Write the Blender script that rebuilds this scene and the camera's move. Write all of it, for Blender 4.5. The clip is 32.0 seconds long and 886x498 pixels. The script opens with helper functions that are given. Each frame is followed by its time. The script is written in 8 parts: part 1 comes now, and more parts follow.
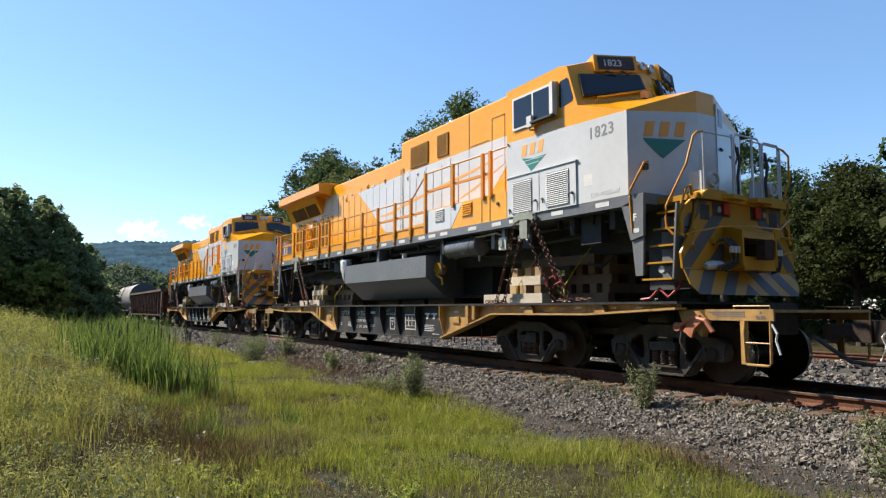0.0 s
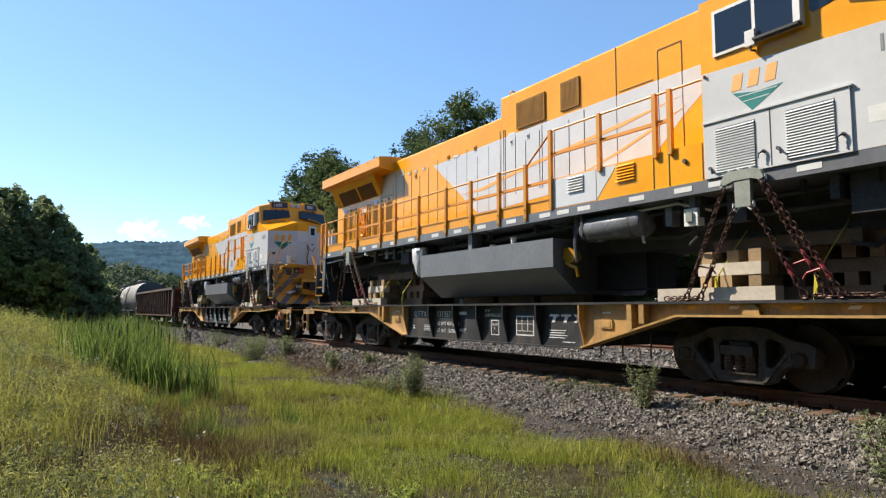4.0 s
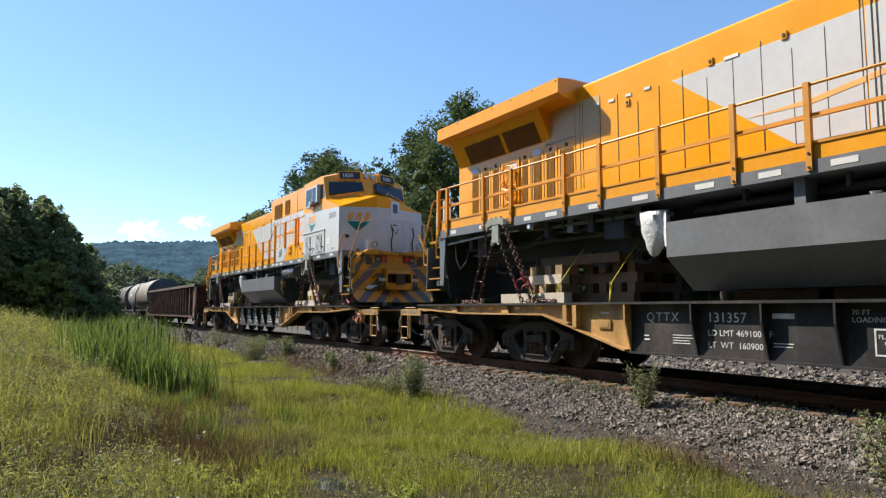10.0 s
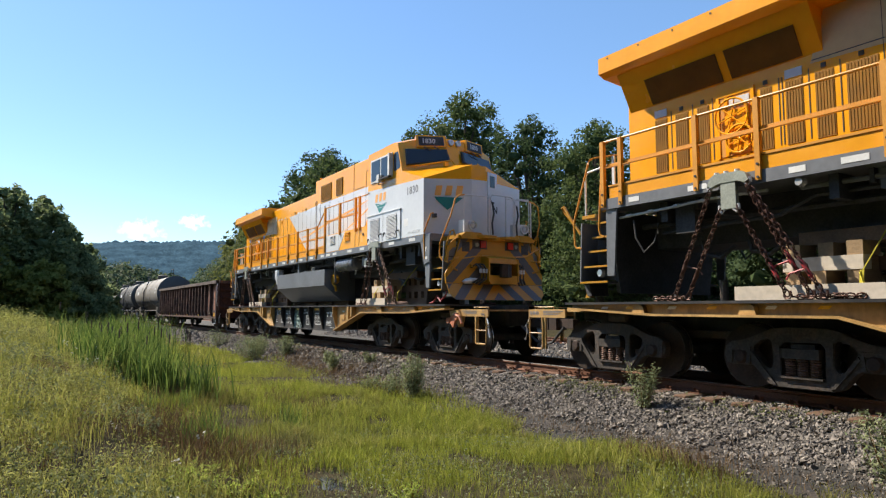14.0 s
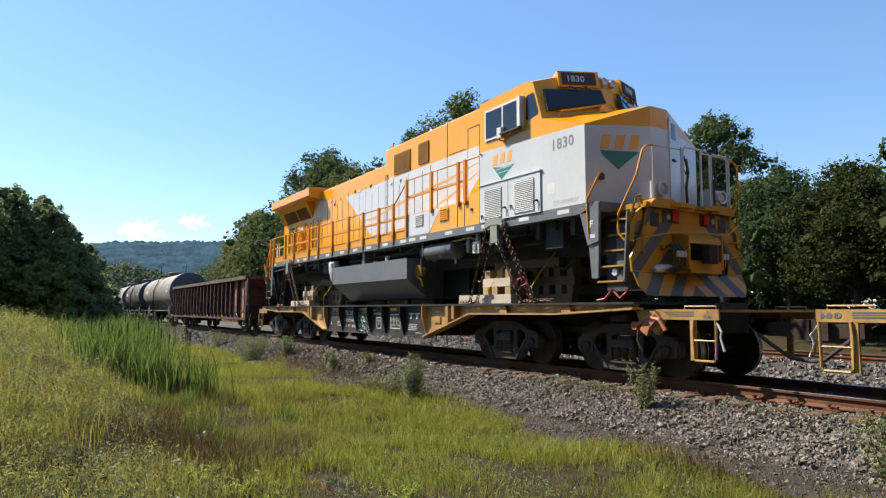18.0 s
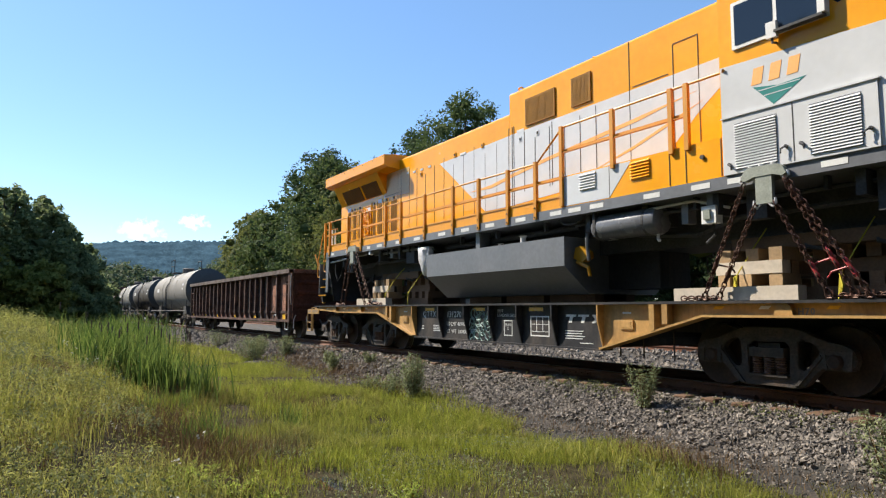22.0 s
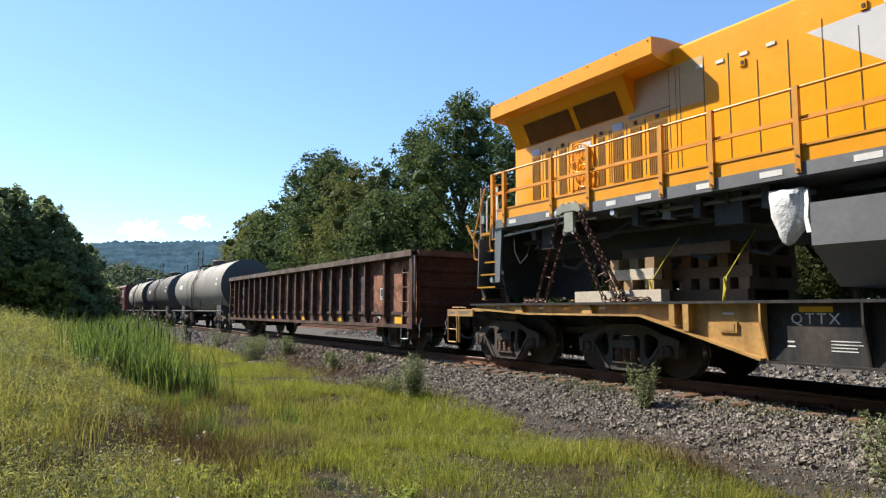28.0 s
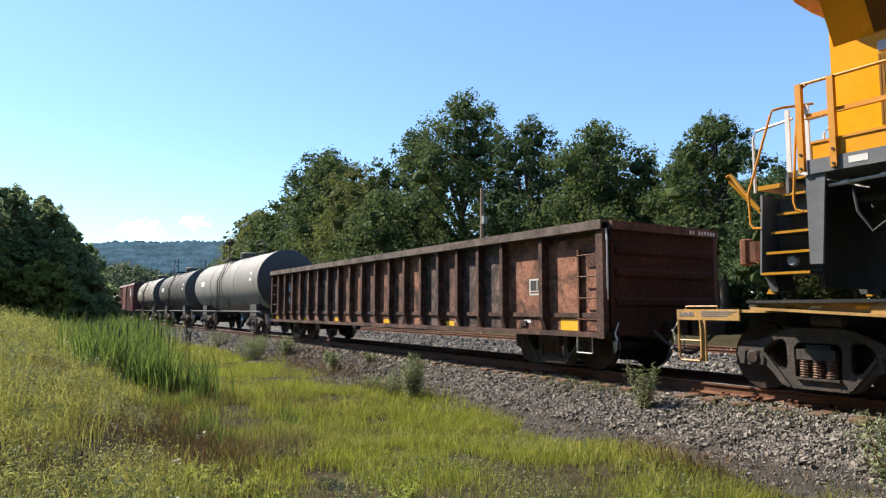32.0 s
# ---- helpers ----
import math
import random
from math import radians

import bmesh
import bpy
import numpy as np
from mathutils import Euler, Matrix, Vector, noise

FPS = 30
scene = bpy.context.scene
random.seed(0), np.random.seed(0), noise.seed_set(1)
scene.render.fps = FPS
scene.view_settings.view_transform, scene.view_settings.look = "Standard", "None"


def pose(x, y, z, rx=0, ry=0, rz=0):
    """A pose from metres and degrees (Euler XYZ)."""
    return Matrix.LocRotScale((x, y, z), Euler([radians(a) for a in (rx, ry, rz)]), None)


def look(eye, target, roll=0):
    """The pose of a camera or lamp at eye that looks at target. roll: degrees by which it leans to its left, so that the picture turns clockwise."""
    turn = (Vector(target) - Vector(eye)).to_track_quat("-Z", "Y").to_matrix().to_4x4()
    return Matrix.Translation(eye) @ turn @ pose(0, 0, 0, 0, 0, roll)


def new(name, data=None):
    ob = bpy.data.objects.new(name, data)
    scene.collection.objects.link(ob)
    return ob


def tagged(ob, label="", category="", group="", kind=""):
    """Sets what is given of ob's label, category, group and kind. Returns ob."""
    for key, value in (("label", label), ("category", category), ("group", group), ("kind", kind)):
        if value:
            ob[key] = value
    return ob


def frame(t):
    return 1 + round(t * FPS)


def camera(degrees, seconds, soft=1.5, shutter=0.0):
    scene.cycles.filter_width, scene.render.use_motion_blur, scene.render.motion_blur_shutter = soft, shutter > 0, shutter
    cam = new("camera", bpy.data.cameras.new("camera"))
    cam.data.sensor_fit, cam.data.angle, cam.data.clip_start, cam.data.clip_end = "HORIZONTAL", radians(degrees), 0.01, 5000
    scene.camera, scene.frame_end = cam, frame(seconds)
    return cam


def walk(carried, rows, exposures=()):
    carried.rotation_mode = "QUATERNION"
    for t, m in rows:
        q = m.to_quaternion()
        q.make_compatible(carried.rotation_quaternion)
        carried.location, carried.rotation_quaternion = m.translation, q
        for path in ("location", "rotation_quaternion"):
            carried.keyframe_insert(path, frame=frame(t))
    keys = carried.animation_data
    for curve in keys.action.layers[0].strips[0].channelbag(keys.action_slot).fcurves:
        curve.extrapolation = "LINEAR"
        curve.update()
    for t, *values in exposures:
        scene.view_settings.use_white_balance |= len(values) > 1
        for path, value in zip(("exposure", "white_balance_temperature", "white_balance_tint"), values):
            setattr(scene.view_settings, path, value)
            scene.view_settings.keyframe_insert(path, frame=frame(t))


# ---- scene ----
# The camera stands still on a tripod beside a single straight track that runs along x.
# Rail tops lie at z = 0, the track's centre line at y = YC; the train rolls towards +x.
YC = 9.75
cam = camera(68.1, 32.0, soft=1.25)
EYE = Vector((0.0, 0.0, 1.11))
AIM = EYE + Vector((-math.sin(radians(58.098)) * math.cos(radians(5.308)), math.cos(radians(58.098)) * math.cos(radians(5.308)), math.sin(radians(5.308))))
walk(cam, [(0.0, look(EYE, AIM, 0.09)), (32.0, look(EYE, AIM, 0.09))], exposures=[(0.0, 0.89), (24.0, 0.90), (28.0, 1.02), (30.0, 1.07), (32.0, 1.11)])


def rolled(t):
    """Metres that the train has rolled at t seconds, counted from 16 s."""
    u = (t - 16.0) / 16.0
    return 24.0 * (0.95253 * u + 0.096146 * u ** 2 - 0.006553 * u ** 3 - 0.002552 * u ** 4 + 0.002624 * u ** 5)


# ---- light ----
SUN_WAY = Vector((1.68, 1.0, -1.88)).normalized()
world = bpy.data.worlds.new("sky")
scene.world = world
world.use_nodes = True
wn = world.node_tree
sky = wn.nodes.new("ShaderNodeTexSky")
sky.sky_type, sky.sun_disc = "NISHITA", False
sky.sun_elevation = math.asin(-SUN_WAY.z)
sky.sun_rotation = math.atan2(-SUN_WAY.x, -SUN_WAY.y)
sky.air_density, sky.dust_density, sky.ozone_density, sky.altitude = 1.0, 0.15, 2.4, 200
tint = wn.nodes.new("ShaderNodeHueSaturation")
tint.inputs["Saturation"].default_value = 1.12
wn.links.new(sky.outputs[0], tint.inputs["Color"])
even = wn.nodes.new("ShaderNodeMixRGB")
even.inputs[0].default_value, even.inputs[2].default_value = 0.25, (1.80, 3.15, 5.50, 1)
wn.links.new(tint.outputs[0], even.inputs[1])
wn.links.new(even.outputs[0], wn.nodes["Background"].inputs[0])
wn.nodes["Background"].inputs[1].default_value = 0.109
lamp = bpy.data.lights.new("sun", "SUN")
lamp.energy, lamp.angle, lamp.color = 5.0, radians(0.55), (1.0, 0.905, 0.76)
sun = new("sun", lamp)
sun.rotation_euler = SUN_WAY.to_track_quat("-Z", "Y").to_euler()
scene.view_settings.exposure = 0.80


# ---- materials ----
def nodes_of(name):
    m = bpy.data.materials.new(name)
    m.use_nodes = True
    return m, m.node_tree.nodes, m.node_tree.links, m.node_tree.nodes["Principled BSDF"]


def ramp(n, stops):
    r = n.new("ShaderNodeValToRGB")
    while len(r.color_ramp.elements) < len(stops):
        r.color_ramp.elements.new(0.5)
    for e, (at, c) in zip(r.color_ramp.elements, stops):
        e.position, e.color = at, (*c, 1)
    return r


def noise_tex(n, l, coords, scale, detail=4.0, rough=0.55, dist=0.0, stretch=None):
    t = n.new("ShaderNodeTexNoise")
    t.inputs["Scale"].default_value, t.inputs["Detail"].default_value = scale, detail
    t.inputs["Roughness"].default_value, t.inputs["Distortion"].default_value = rough, dist
    if stretch:
        mp = n.new("ShaderNodeMapping")
        mp.inputs["Scale"].default_value = stretch
        l.new(coords, mp.inputs[0])
        coords = mp.outputs[0]
    l.new(coords, t.inputs["Vector"])
    return t


def surface(name, base, rough=0.5, metal=0.0, var=0.12, scale=2.5, grain=40.0, bump=0.15, dirt=None, dirt_amount=0.35,
            streaks=False, space="Object", island=0.0, random_amount=0.0, spec=0.5, sheen_rough=0.15):
    """A painted, rusty, stony or leafy surface: base colour that varies at two scales, dirt in patches or streaks, and fine relief."""
    m, n, l, b = nodes_of(name)
    tc = n.new("ShaderNodeTexCoord").outputs[space]
    big = noise_tex(n, l, tc, scale)
    fine = noise_tex(n, l, tc, grain, 3.0)
    lo = tuple(c * (1 - var) for c in base)
    hi = tuple(min(1, c * (1 + var)) for c in base)
    r = ramp(n, [(0.3, lo), (0.7, hi)])
    l.new(big.outputs[0], r.inputs[0])
    col = r.outputs[0]
    if dirt:
        d = noise_tex(n, l, tc, scale * 0.9, 8.0, 0.7, 0.6, (1, 1, 0.12) if streaks else None)
        dr = ramp(n, [(0.62 - dirt_amount * 0.45, (0, 0, 0)), (0.78 - dirt_amount * 0.3, (1, 1, 1))])
        l.new(d.outputs[0], dr.inputs[0])
        mx = n.new("ShaderNodeMixRGB")
        mx.inputs[2].default_value = (*dirt, 1)
        l.new(dr.outputs[0], mx.inputs[0])
        l.new(col, mx.inputs[1])
        col = mx.outputs[0]
    sp = n.new("ShaderNodeMixRGB")
    sp.blend_type, sp.inputs[0].default_value = "OVERLAY", min(1.0, var * 2)
    l.new(col, sp.inputs[1])
    l.new(fine.outputs[0], sp.inputs[2])
    col = sp.outputs[0]
    if island or random_amount:
        src = n.new("ShaderNodeNewGeometry").outputs["Random Per Island"] if island else n.new("ShaderNodeObjectInfo").outputs["Random"]
        a = island or random_amount
        mr = n.new("ShaderNodeMapRange")
        mr.inputs["To Min"].default_value, mr.inputs["To Max"].default_value = 1 - a, 1 + a
        l.new(src, mr.inputs[0])
        hv = n.new("ShaderNodeHueSaturation")
        l.new(mr.outputs[0], hv.inputs["Value"])
        l.new(col, hv.inputs["Color"])
        col = hv.outputs[0]
    l.new(col, b.inputs["Base Color"])
    rr = n.new("ShaderNodeMapRange")
    rr.inputs["To Min"].default_value, rr.inputs["To Max"].default_value = max(0.02, rough - sheen_rough), min(1, rough + sheen_rough)
    l.new(big.outputs[0], rr.inputs[0])
    l.new(rr.outputs[0], b.inputs["Roughness"])
    b.inputs["Metallic"].default_value, b.inputs["Specular IOR Level"].default_value = metal, spec
    if bump:
        bp = n.new("ShaderNodeBump")
        bp.inputs["Strength"].default_value, bp.inputs["Distance"].default_value = bump, 0.02
        l.new(fine.outputs[0], bp.inputs["Height"])
        l.new(bp.outputs[0], b.inputs["Normal"])
    return m


def leafy(name, dark, light, rough=0.75, trans=0.35, patch=0.0, patch_colour=(0.2, 0.14, 0.03)):
    """Leaves and blades: each one a little different, light shining through them."""
    m, n, l, b = nodes_of(name)
    g = n.new("ShaderNodeNewGeometry")
    tc = n.new("ShaderNodeTexCoord").outputs["Object"]
    r = ramp(n, [(0.0, dark), (1.0, light)])
    l.new(g.outputs["Random Per Island"], r.inputs[0])
    col = r.outputs[0]
    if patch:
        t = noise_tex(n, l, tc, 0.55, 5.0, 0.6)
        pr = ramp(n, [(0.5, (0, 0, 0)), (0.72, (patch, patch, patch))])
        l.new(t.outputs[0], pr.inputs[0])
        mx = n.new("ShaderNodeMixRGB")
        mx.inputs[2].default_value = (*patch_colour, 1)
        l.new(pr.outputs[0], mx.inputs[0])
        l.new(col, mx.inputs[1])
        col = mx.outputs[0]
    l.new(col, b.inputs["Base Color"])
    b.inputs["Roughness"].default_value = rough
    b.inputs["Specular IOR Level"].default_value = 0.15
    tr = n.new("ShaderNodeBsdfTranslucent")
    l.new(col, tr.inputs[0])
    mix = n.new("ShaderNodeMixShader")
    mix.inputs[0].default_value = trans
    l.new(b.outputs[0], mix.inputs[1])
    l.new(tr.outputs[0], mix.inputs[2])
    l.new(mix.outputs[0], n["Material Output"].inputs[0])
    return m


ORANGE = surface("orange_paint", (0.855, 0.366, 0.011), 0.22, var=0.05, scale=1.2, grain=9, bump=0.02)
RAILORANGE = surface("deep_orange_railing_paint", (0.560, 0.232, 0.009), 0.48, var=0.08, bump=0.02)
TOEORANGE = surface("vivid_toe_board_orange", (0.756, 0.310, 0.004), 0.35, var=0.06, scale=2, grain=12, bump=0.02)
FADEDORANGE = surface("faded_orange_lettering", (0.82, 0.38, 0.09), 0.5, var=0.08, bump=0.0)
NUMTXT = surface("mid_grey_lettering", (0.20, 0.20, 0.21), 0.5, var=0.05, bump=0.0)
BEIGE = surface("grey_paint_tanned_by_bounce", (0.561, 0.374, 0.162), 0.4, var=0.06, scale=1.0, grain=9, bump=0.02)
GLOSSSLATE = surface("glossy_slate_reservoir_paint", (0.128, 0.132, 0.145), 0.25, var=0.10, scale=1.5, grain=12, bump=0.02)
PALETEXT = surface("faint_grey_lettering", (0.54, 0.55, 0.56), 0.5, var=0.05, bump=0.0)
GREY = surface("light_grey_paint", (0.605, 0.614, 0.623), 0.16, var=0.05, scale=1.0, grain=9, bump=0.01, sheen_rough=0.06)
SLATE = surface("slate_grey_paint", (0.145, 0.152, 0.166), 0.38, var=0.10, scale=1.5, grain=12, bump=0.03)
UNDER = surface("black_underframe_paint", (0.060, 0.060, 0.063), 0.7, var=0.3, scale=2.0, grain=30, bump=0.1, spec=0.25)
SEAM = surface("dark_rubber_door_seal", (0.060, 0.045, 0.030), 0.8, var=0.2, bump=0.0)
# browner timber, darkened further to hold the shade under the locomotive
DARKTIMBER = surface("brown_timber_darkened_for_shade", (0.182, 0.111, 0.065), 0.85, var=0.2, scale=2, grain=30, bump=0.3, random_amount=0.3)
RADIATOR = surface("dark_brown_radiator_screen", (0.144, 0.066, 0.012), 0.75, spec=0.15, var=0.2, scale=3, grain=120, bump=0.3)
GRILLE = surface("brown_grille_mesh", (0.25, 0.115, 0.012), 0.7, spec=0.2, var=0.2, scale=3, grain=120, bump=0.3)
TEAL = surface("teal_paint", (0.015, 0.19, 0.17), 0.35, var=0.04, bump=0.0)
DARKTXT = surface("dark_grey_lettering", (0.17, 0.17, 0.18), 0.5, var=0.05, bump=0.0)
WHITE = surface("white_marking_paint", (0.634, 0.634, 0.616), 0.5, var=0.10, bump=0.02)
DULLWHITE = surface("worn_white_stencil", (0.585, 0.598, 0.598), 0.6, var=0.35, scale=6, bump=0.02)
STEELROD = surface("bare_steel_handrail", (0.560, 0.560, 0.560), 0.45, 0.1, var=0.1, bump=0.02)
YELLOW = surface("flatcar_yellow_paint", (0.426, 0.250, 0.082), 0.5, var=0.18, scale=1.6, grain=14, bump=0.06, dirt=(0.131, 0.070, 0.029), dirt_amount=0.25, streaks=True)
HAZARD = surface("hazard_yellow_paint", (0.440, 0.208, 0.007), 0.38, var=0.08, bump=0.02)
BLACKCAR = surface("weathered_black_paint", (0.024, 0.024, 0.027), 0.6, spec=0.3, var=0.3, scale=1.5, grain=14, bump=0.08, dirt=(0.075, 0.06, 0.05), dirt_amount=0.3, streaks=True)
IRON = surface("grimy_cast_iron", (0.054, 0.048, 0.044), 0.75, 0.0, spec=0.3, var=0.35, scale=4, grain=30, bump=0.4, dirt=(0.091, 0.062, 0.048), dirt_amount=0.35)
WHEEL = surface("rusty_wheel_steel", (0.034, 0.023, 0.019), 0.7, 0.0, spec=0.3, var=0.3, scale=5, grain=30, bump=0.2, dirt=(0.058, 0.035, 0.026), dirt_amount=0.4)
SPRING = surface("rusty_spring_steel", (0.15, 0.085, 0.06), 0.7, var=0.25, scale=6, grain=30, bump=0.2)
WHEELRUST = surface("rusty_coupler_casting", (0.17, 0.070, 0.038), 0.8, 0.0, spec=0.25, var=0.3, scale=5, grain=30, bump=0.3, dirt=(0.075, 0.038, 0.026), dirt_amount=0.4)
TREAD = surface("worn_tread_steel", (0.42, 0.40, 0.38), 0.3, 0.9, var=0.1, bump=0.02)
RAILRUST = surface("rusty_rail_steel", (0.120, 0.046, 0.021), 0.75, 0.1, var=0.3, scale=3, grain=35, bump=0.35)
TIE = surface("weathered_tie_wood", (0.112, 0.062, 0.036), 0.9, var=0.35, scale=3, grain=22, bump=0.6)
GONDOLA = surface("rusty_brown_gondola_paint", (0.111, 0.064, 0.052), 0.8, spec=0.2, var=0.4, scale=1.6, grain=16, bump=0.2, dirt=(0.041, 0.030, 0.027), dirt_amount=0.45)
GONDOLA_RUST = surface("orange_rust_panel", (0.287, 0.135, 0.090), 0.85, spec=0.2, var=0.4, scale=2.2, grain=18, bump=0.25, dirt=(0.037, 0.026, 0.023), dirt_amount=0.42)
# end wall brown is darkened to hold the shade of the turned-away face
GONDOLA_END = surface("end_wall_brown_darkened_for_shade", (0.036, 0.018, 0.014), 0.85, spec=0.15, var=0.35, scale=1.2, grain=12, bump=0.15, dirt=(0.060, 0.025, 0.017), dirt_amount=0.2)
GONDOLA_CHORD = surface("weathered_grey_brown_chord", (0.139, 0.111, 0.098), 0.8, spec=0.2, var=0.35, scale=2.0, grain=20, bump=0.3, dirt=(0.049, 0.033, 0.028), dirt_amount=0.35)
STRIPEGREY = surface("dull_grey_stripe_paint", (0.085, 0.085, 0.093), 0.5, var=0.12, scale=3, bump=0.02)
GONDOLA_BURNT = surface("scorched_grey_brown_panel", (0.180, 0.123, 0.107), 0.85, spec=0.2, var=0.4, scale=2.6, grain=18, bump=0.25, dirt=(0.034, 0.030, 0.028), dirt_amount=0.60)
GONDOLA_BROWN = surface("faded_red_brown_panel", (0.221, 0.115, 0.089), 0.85, spec=0.2, var=0.4, scale=2.4, grain=18, bump=0.25, dirt=(0.041, 0.030, 0.026), dirt_amount=0.55)
TANKGREY = surface("grey_tank_paint", (0.232, 0.220, 0.200), 0.65, spec=0.3, var=0.10, scale=0.7, grain=8, bump=0.05, dirt=(0.128, 0.120, 0.104), dirt_amount=0.25, streaks=True)
TANKDARK = surface("dark_grey_tank_paint", (0.072, 0.070, 0.066), 0.65, spec=0.3, var=0.12, scale=0.7, grain=8, bump=0.05, dirt=(0.048, 0.044, 0.040), dirt_amount=0.25, streaks=True)
TANKWHITE = surface("pale_grey_tank_paint", (0.240, 0.232, 0.208), 0.65, spec=0.3, var=0.08, scale=0.7, grain=8, bump=0.05, dirt=(0.160, 0.144, 0.120), dirt_amount=0.3, streaks=True)
BOXRED = surface("dark_red_boxcar_paint", (0.128, 0.032, 0.024), 0.6, var=0.2, scale=1.2, grain=12, bump=0.1, dirt=(0.048, 0.020, 0.016), dirt_amount=0.4, streaks=True)
PINE = surface("raw_pine_timber", (0.306, 0.204, 0.106), 0.8, var=0.15, scale=2, grain=30, bump=0.25, random_amount=0.32)
OLDTIMBER = surface("greyed_timber", (0.495, 0.432, 0.351), 0.85, var=0.12, scale=2, grain=14, bump=0.12)
CHAIN = surface("rusty_chain_steel", (0.090, 0.043, 0.030), 0.55, 0.5, var=0.4, scale=8, grain=40, bump=0.2)
REDSTEEL = surface("red_binder_paint", (0.34, 0.03, 0.035), 0.5, var=0.25, scale=8, bump=0.1)
STRAP = surface("yellow_webbing_strap", (0.46, 0.39, 0.03), 0.8, var=0.1, grain=200, bump=0.2)
PADGREY = surface("grey_green_bracket_paint", (0.24, 0.26, 0.22), 0.5, var=0.15, scale=5, bump=0.1)
BAG = surface("crumpled_white_plastic_wrap", (0.595, 0.603, 0.629), 0.4, var=0.1, scale=9, grain=18, bump=0.9)
ORANGERUST = surface("orange_brake_lever_paint", (0.391, 0.136, 0.068), 0.6, var=0.25, scale=6, bump=0.2)
GRAFFITI = surface("pale_teal_spray_paint", (0.20, 0.31, 0.29), 0.6, var=0.25, scale=8, bump=0.02)
REFLECT = surface("amber_reflector_film", (0.75, 0.42, 0.03), 0.3, var=0.05, bump=0.0)
POLEWOOD = surface("grey_pole_wood", (0.240, 0.160, 0.096), 0.85, var=0.2, scale=3, grain=25, bump=0.4)
BARK = surface("dark_bark", (0.06, 0.047, 0.036), 0.9, var=0.3, scale=2, grain=9, bump=0.8)
STONE = surface("ballast_stone", (0.145, 0.126, 0.108), 0.85, var=0.25, scale=6, grain=60, bump=0.3, island=0.75)
STONEPIECE = surface("loose_ballast_stone", (0.158, 0.135, 0.115), 0.85, var=0.25, scale=6, grain=60, bump=0.3, random_amount=0.55)
LAMPGLASS = surface("headlight_glass", (0.55, 0.56, 0.58), 0.1, 0.3, var=0.1, bump=0.0)
REDLENS = surface("red_marker_lens", (0.45, 0.03, 0.02), 0.2, var=0.05, bump=0.0)

GLASS, gn, gl, gb = nodes_of("dark_tinted_glass")
gb.inputs["Base Color"].default_value = (0.012, 0.02, 0.035, 1)
gb.inputs["Roughness"].default_value, gb.inputs["IOR"].default_value = 0.04, 1.5

LEAF_OAK = leafy("oak_leaves", (0.046, 0.073, 0.027), (0.120, 0.156, 0.051), trans=0.42)
# locust leaf colour is lifted and blued slightly to carry haze
LEAF_LOCUST = leafy("locust_leaves", (0.078, 0.097, 0.030), (0.168, 0.177, 0.051), trans=0.42)
LEAF_DARK = leafy("dark_and_shade_toned_leaves", (0.033, 0.057, 0.025), (0.085, 0.122, 0.045), trans=0.40)
LEAF_THICKET = leafy("field_thicket_leaves", (0.085, 0.122, 0.054), (0.270, 0.315, 0.140), trans=0.5)
# valley leaves carry their distance haze in the colour itself
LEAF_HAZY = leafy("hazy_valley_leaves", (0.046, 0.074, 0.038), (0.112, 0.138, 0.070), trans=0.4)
GREYWEED = leafy("grey_green_weed_leaves", (0.110, 0.140, 0.065), (0.285, 0.310, 0.160), rough=0.8, trans=0.35)
LEAF_SUNNY = leafy("sunlit_shrub_leaves", (0.021, 0.031, 0.008), (0.071, 0.080, 0.023), trans=0.45)
BLADE = leafy("yellow_green_grass", (0.147, 0.181, 0.020), (0.363, 0.380, 0.070), trans=0.5, patch=0.75, patch_colour=(0.147, 0.130, 0.058))
BLADE_TALL = leafy("meadow_weed_stems", (0.156, 0.179, 0.028), (0.442, 0.423, 0.112), trans=0.45, patch=0.6, patch_colour=(0.184, 0.138, 0.074))
CATTAIL = leafy("cattail_blades", (0.028, 0.068, 0.015), (0.216, 0.280, 0.065), trans=0.45)
WEEDLEAF = leafy("weed_leaves", (0.060, 0.080, 0.028), (0.184, 0.196, 0.070), rough=0.8, trans=0.4)
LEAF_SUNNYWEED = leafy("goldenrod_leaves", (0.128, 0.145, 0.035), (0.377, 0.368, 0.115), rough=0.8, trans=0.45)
# lighter copy of the thicket leaves, with sunlight put into the colour
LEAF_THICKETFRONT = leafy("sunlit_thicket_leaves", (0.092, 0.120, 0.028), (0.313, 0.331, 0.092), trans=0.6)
LEAF_FRESH = leafy("fresh_herb_leaves", (0.160, 0.224, 0.024), (0.464, 0.528, 0.112), rough=0.6, trans=0.45)
PALEFLOWER = leafy("pale_flower_heads", (0.360, 0.360, 0.304), (0.600, 0.592, 0.528), trans=0.3)
PUDDLE = surface("still_puddle_water", (0.02, 0.022, 0.02), 0.04, var=0.1, bump=0.0, sheen_rough=0.02)
LITTER = leafy("dead_litter", (0.032, 0.028, 0.018), (0.128, 0.100, 0.056), trans=0.1)
DRYSTEM = leafy("dry_stems", (0.080, 0.048, 0.024), (0.216, 0.144, 0.072), trans=0.2)


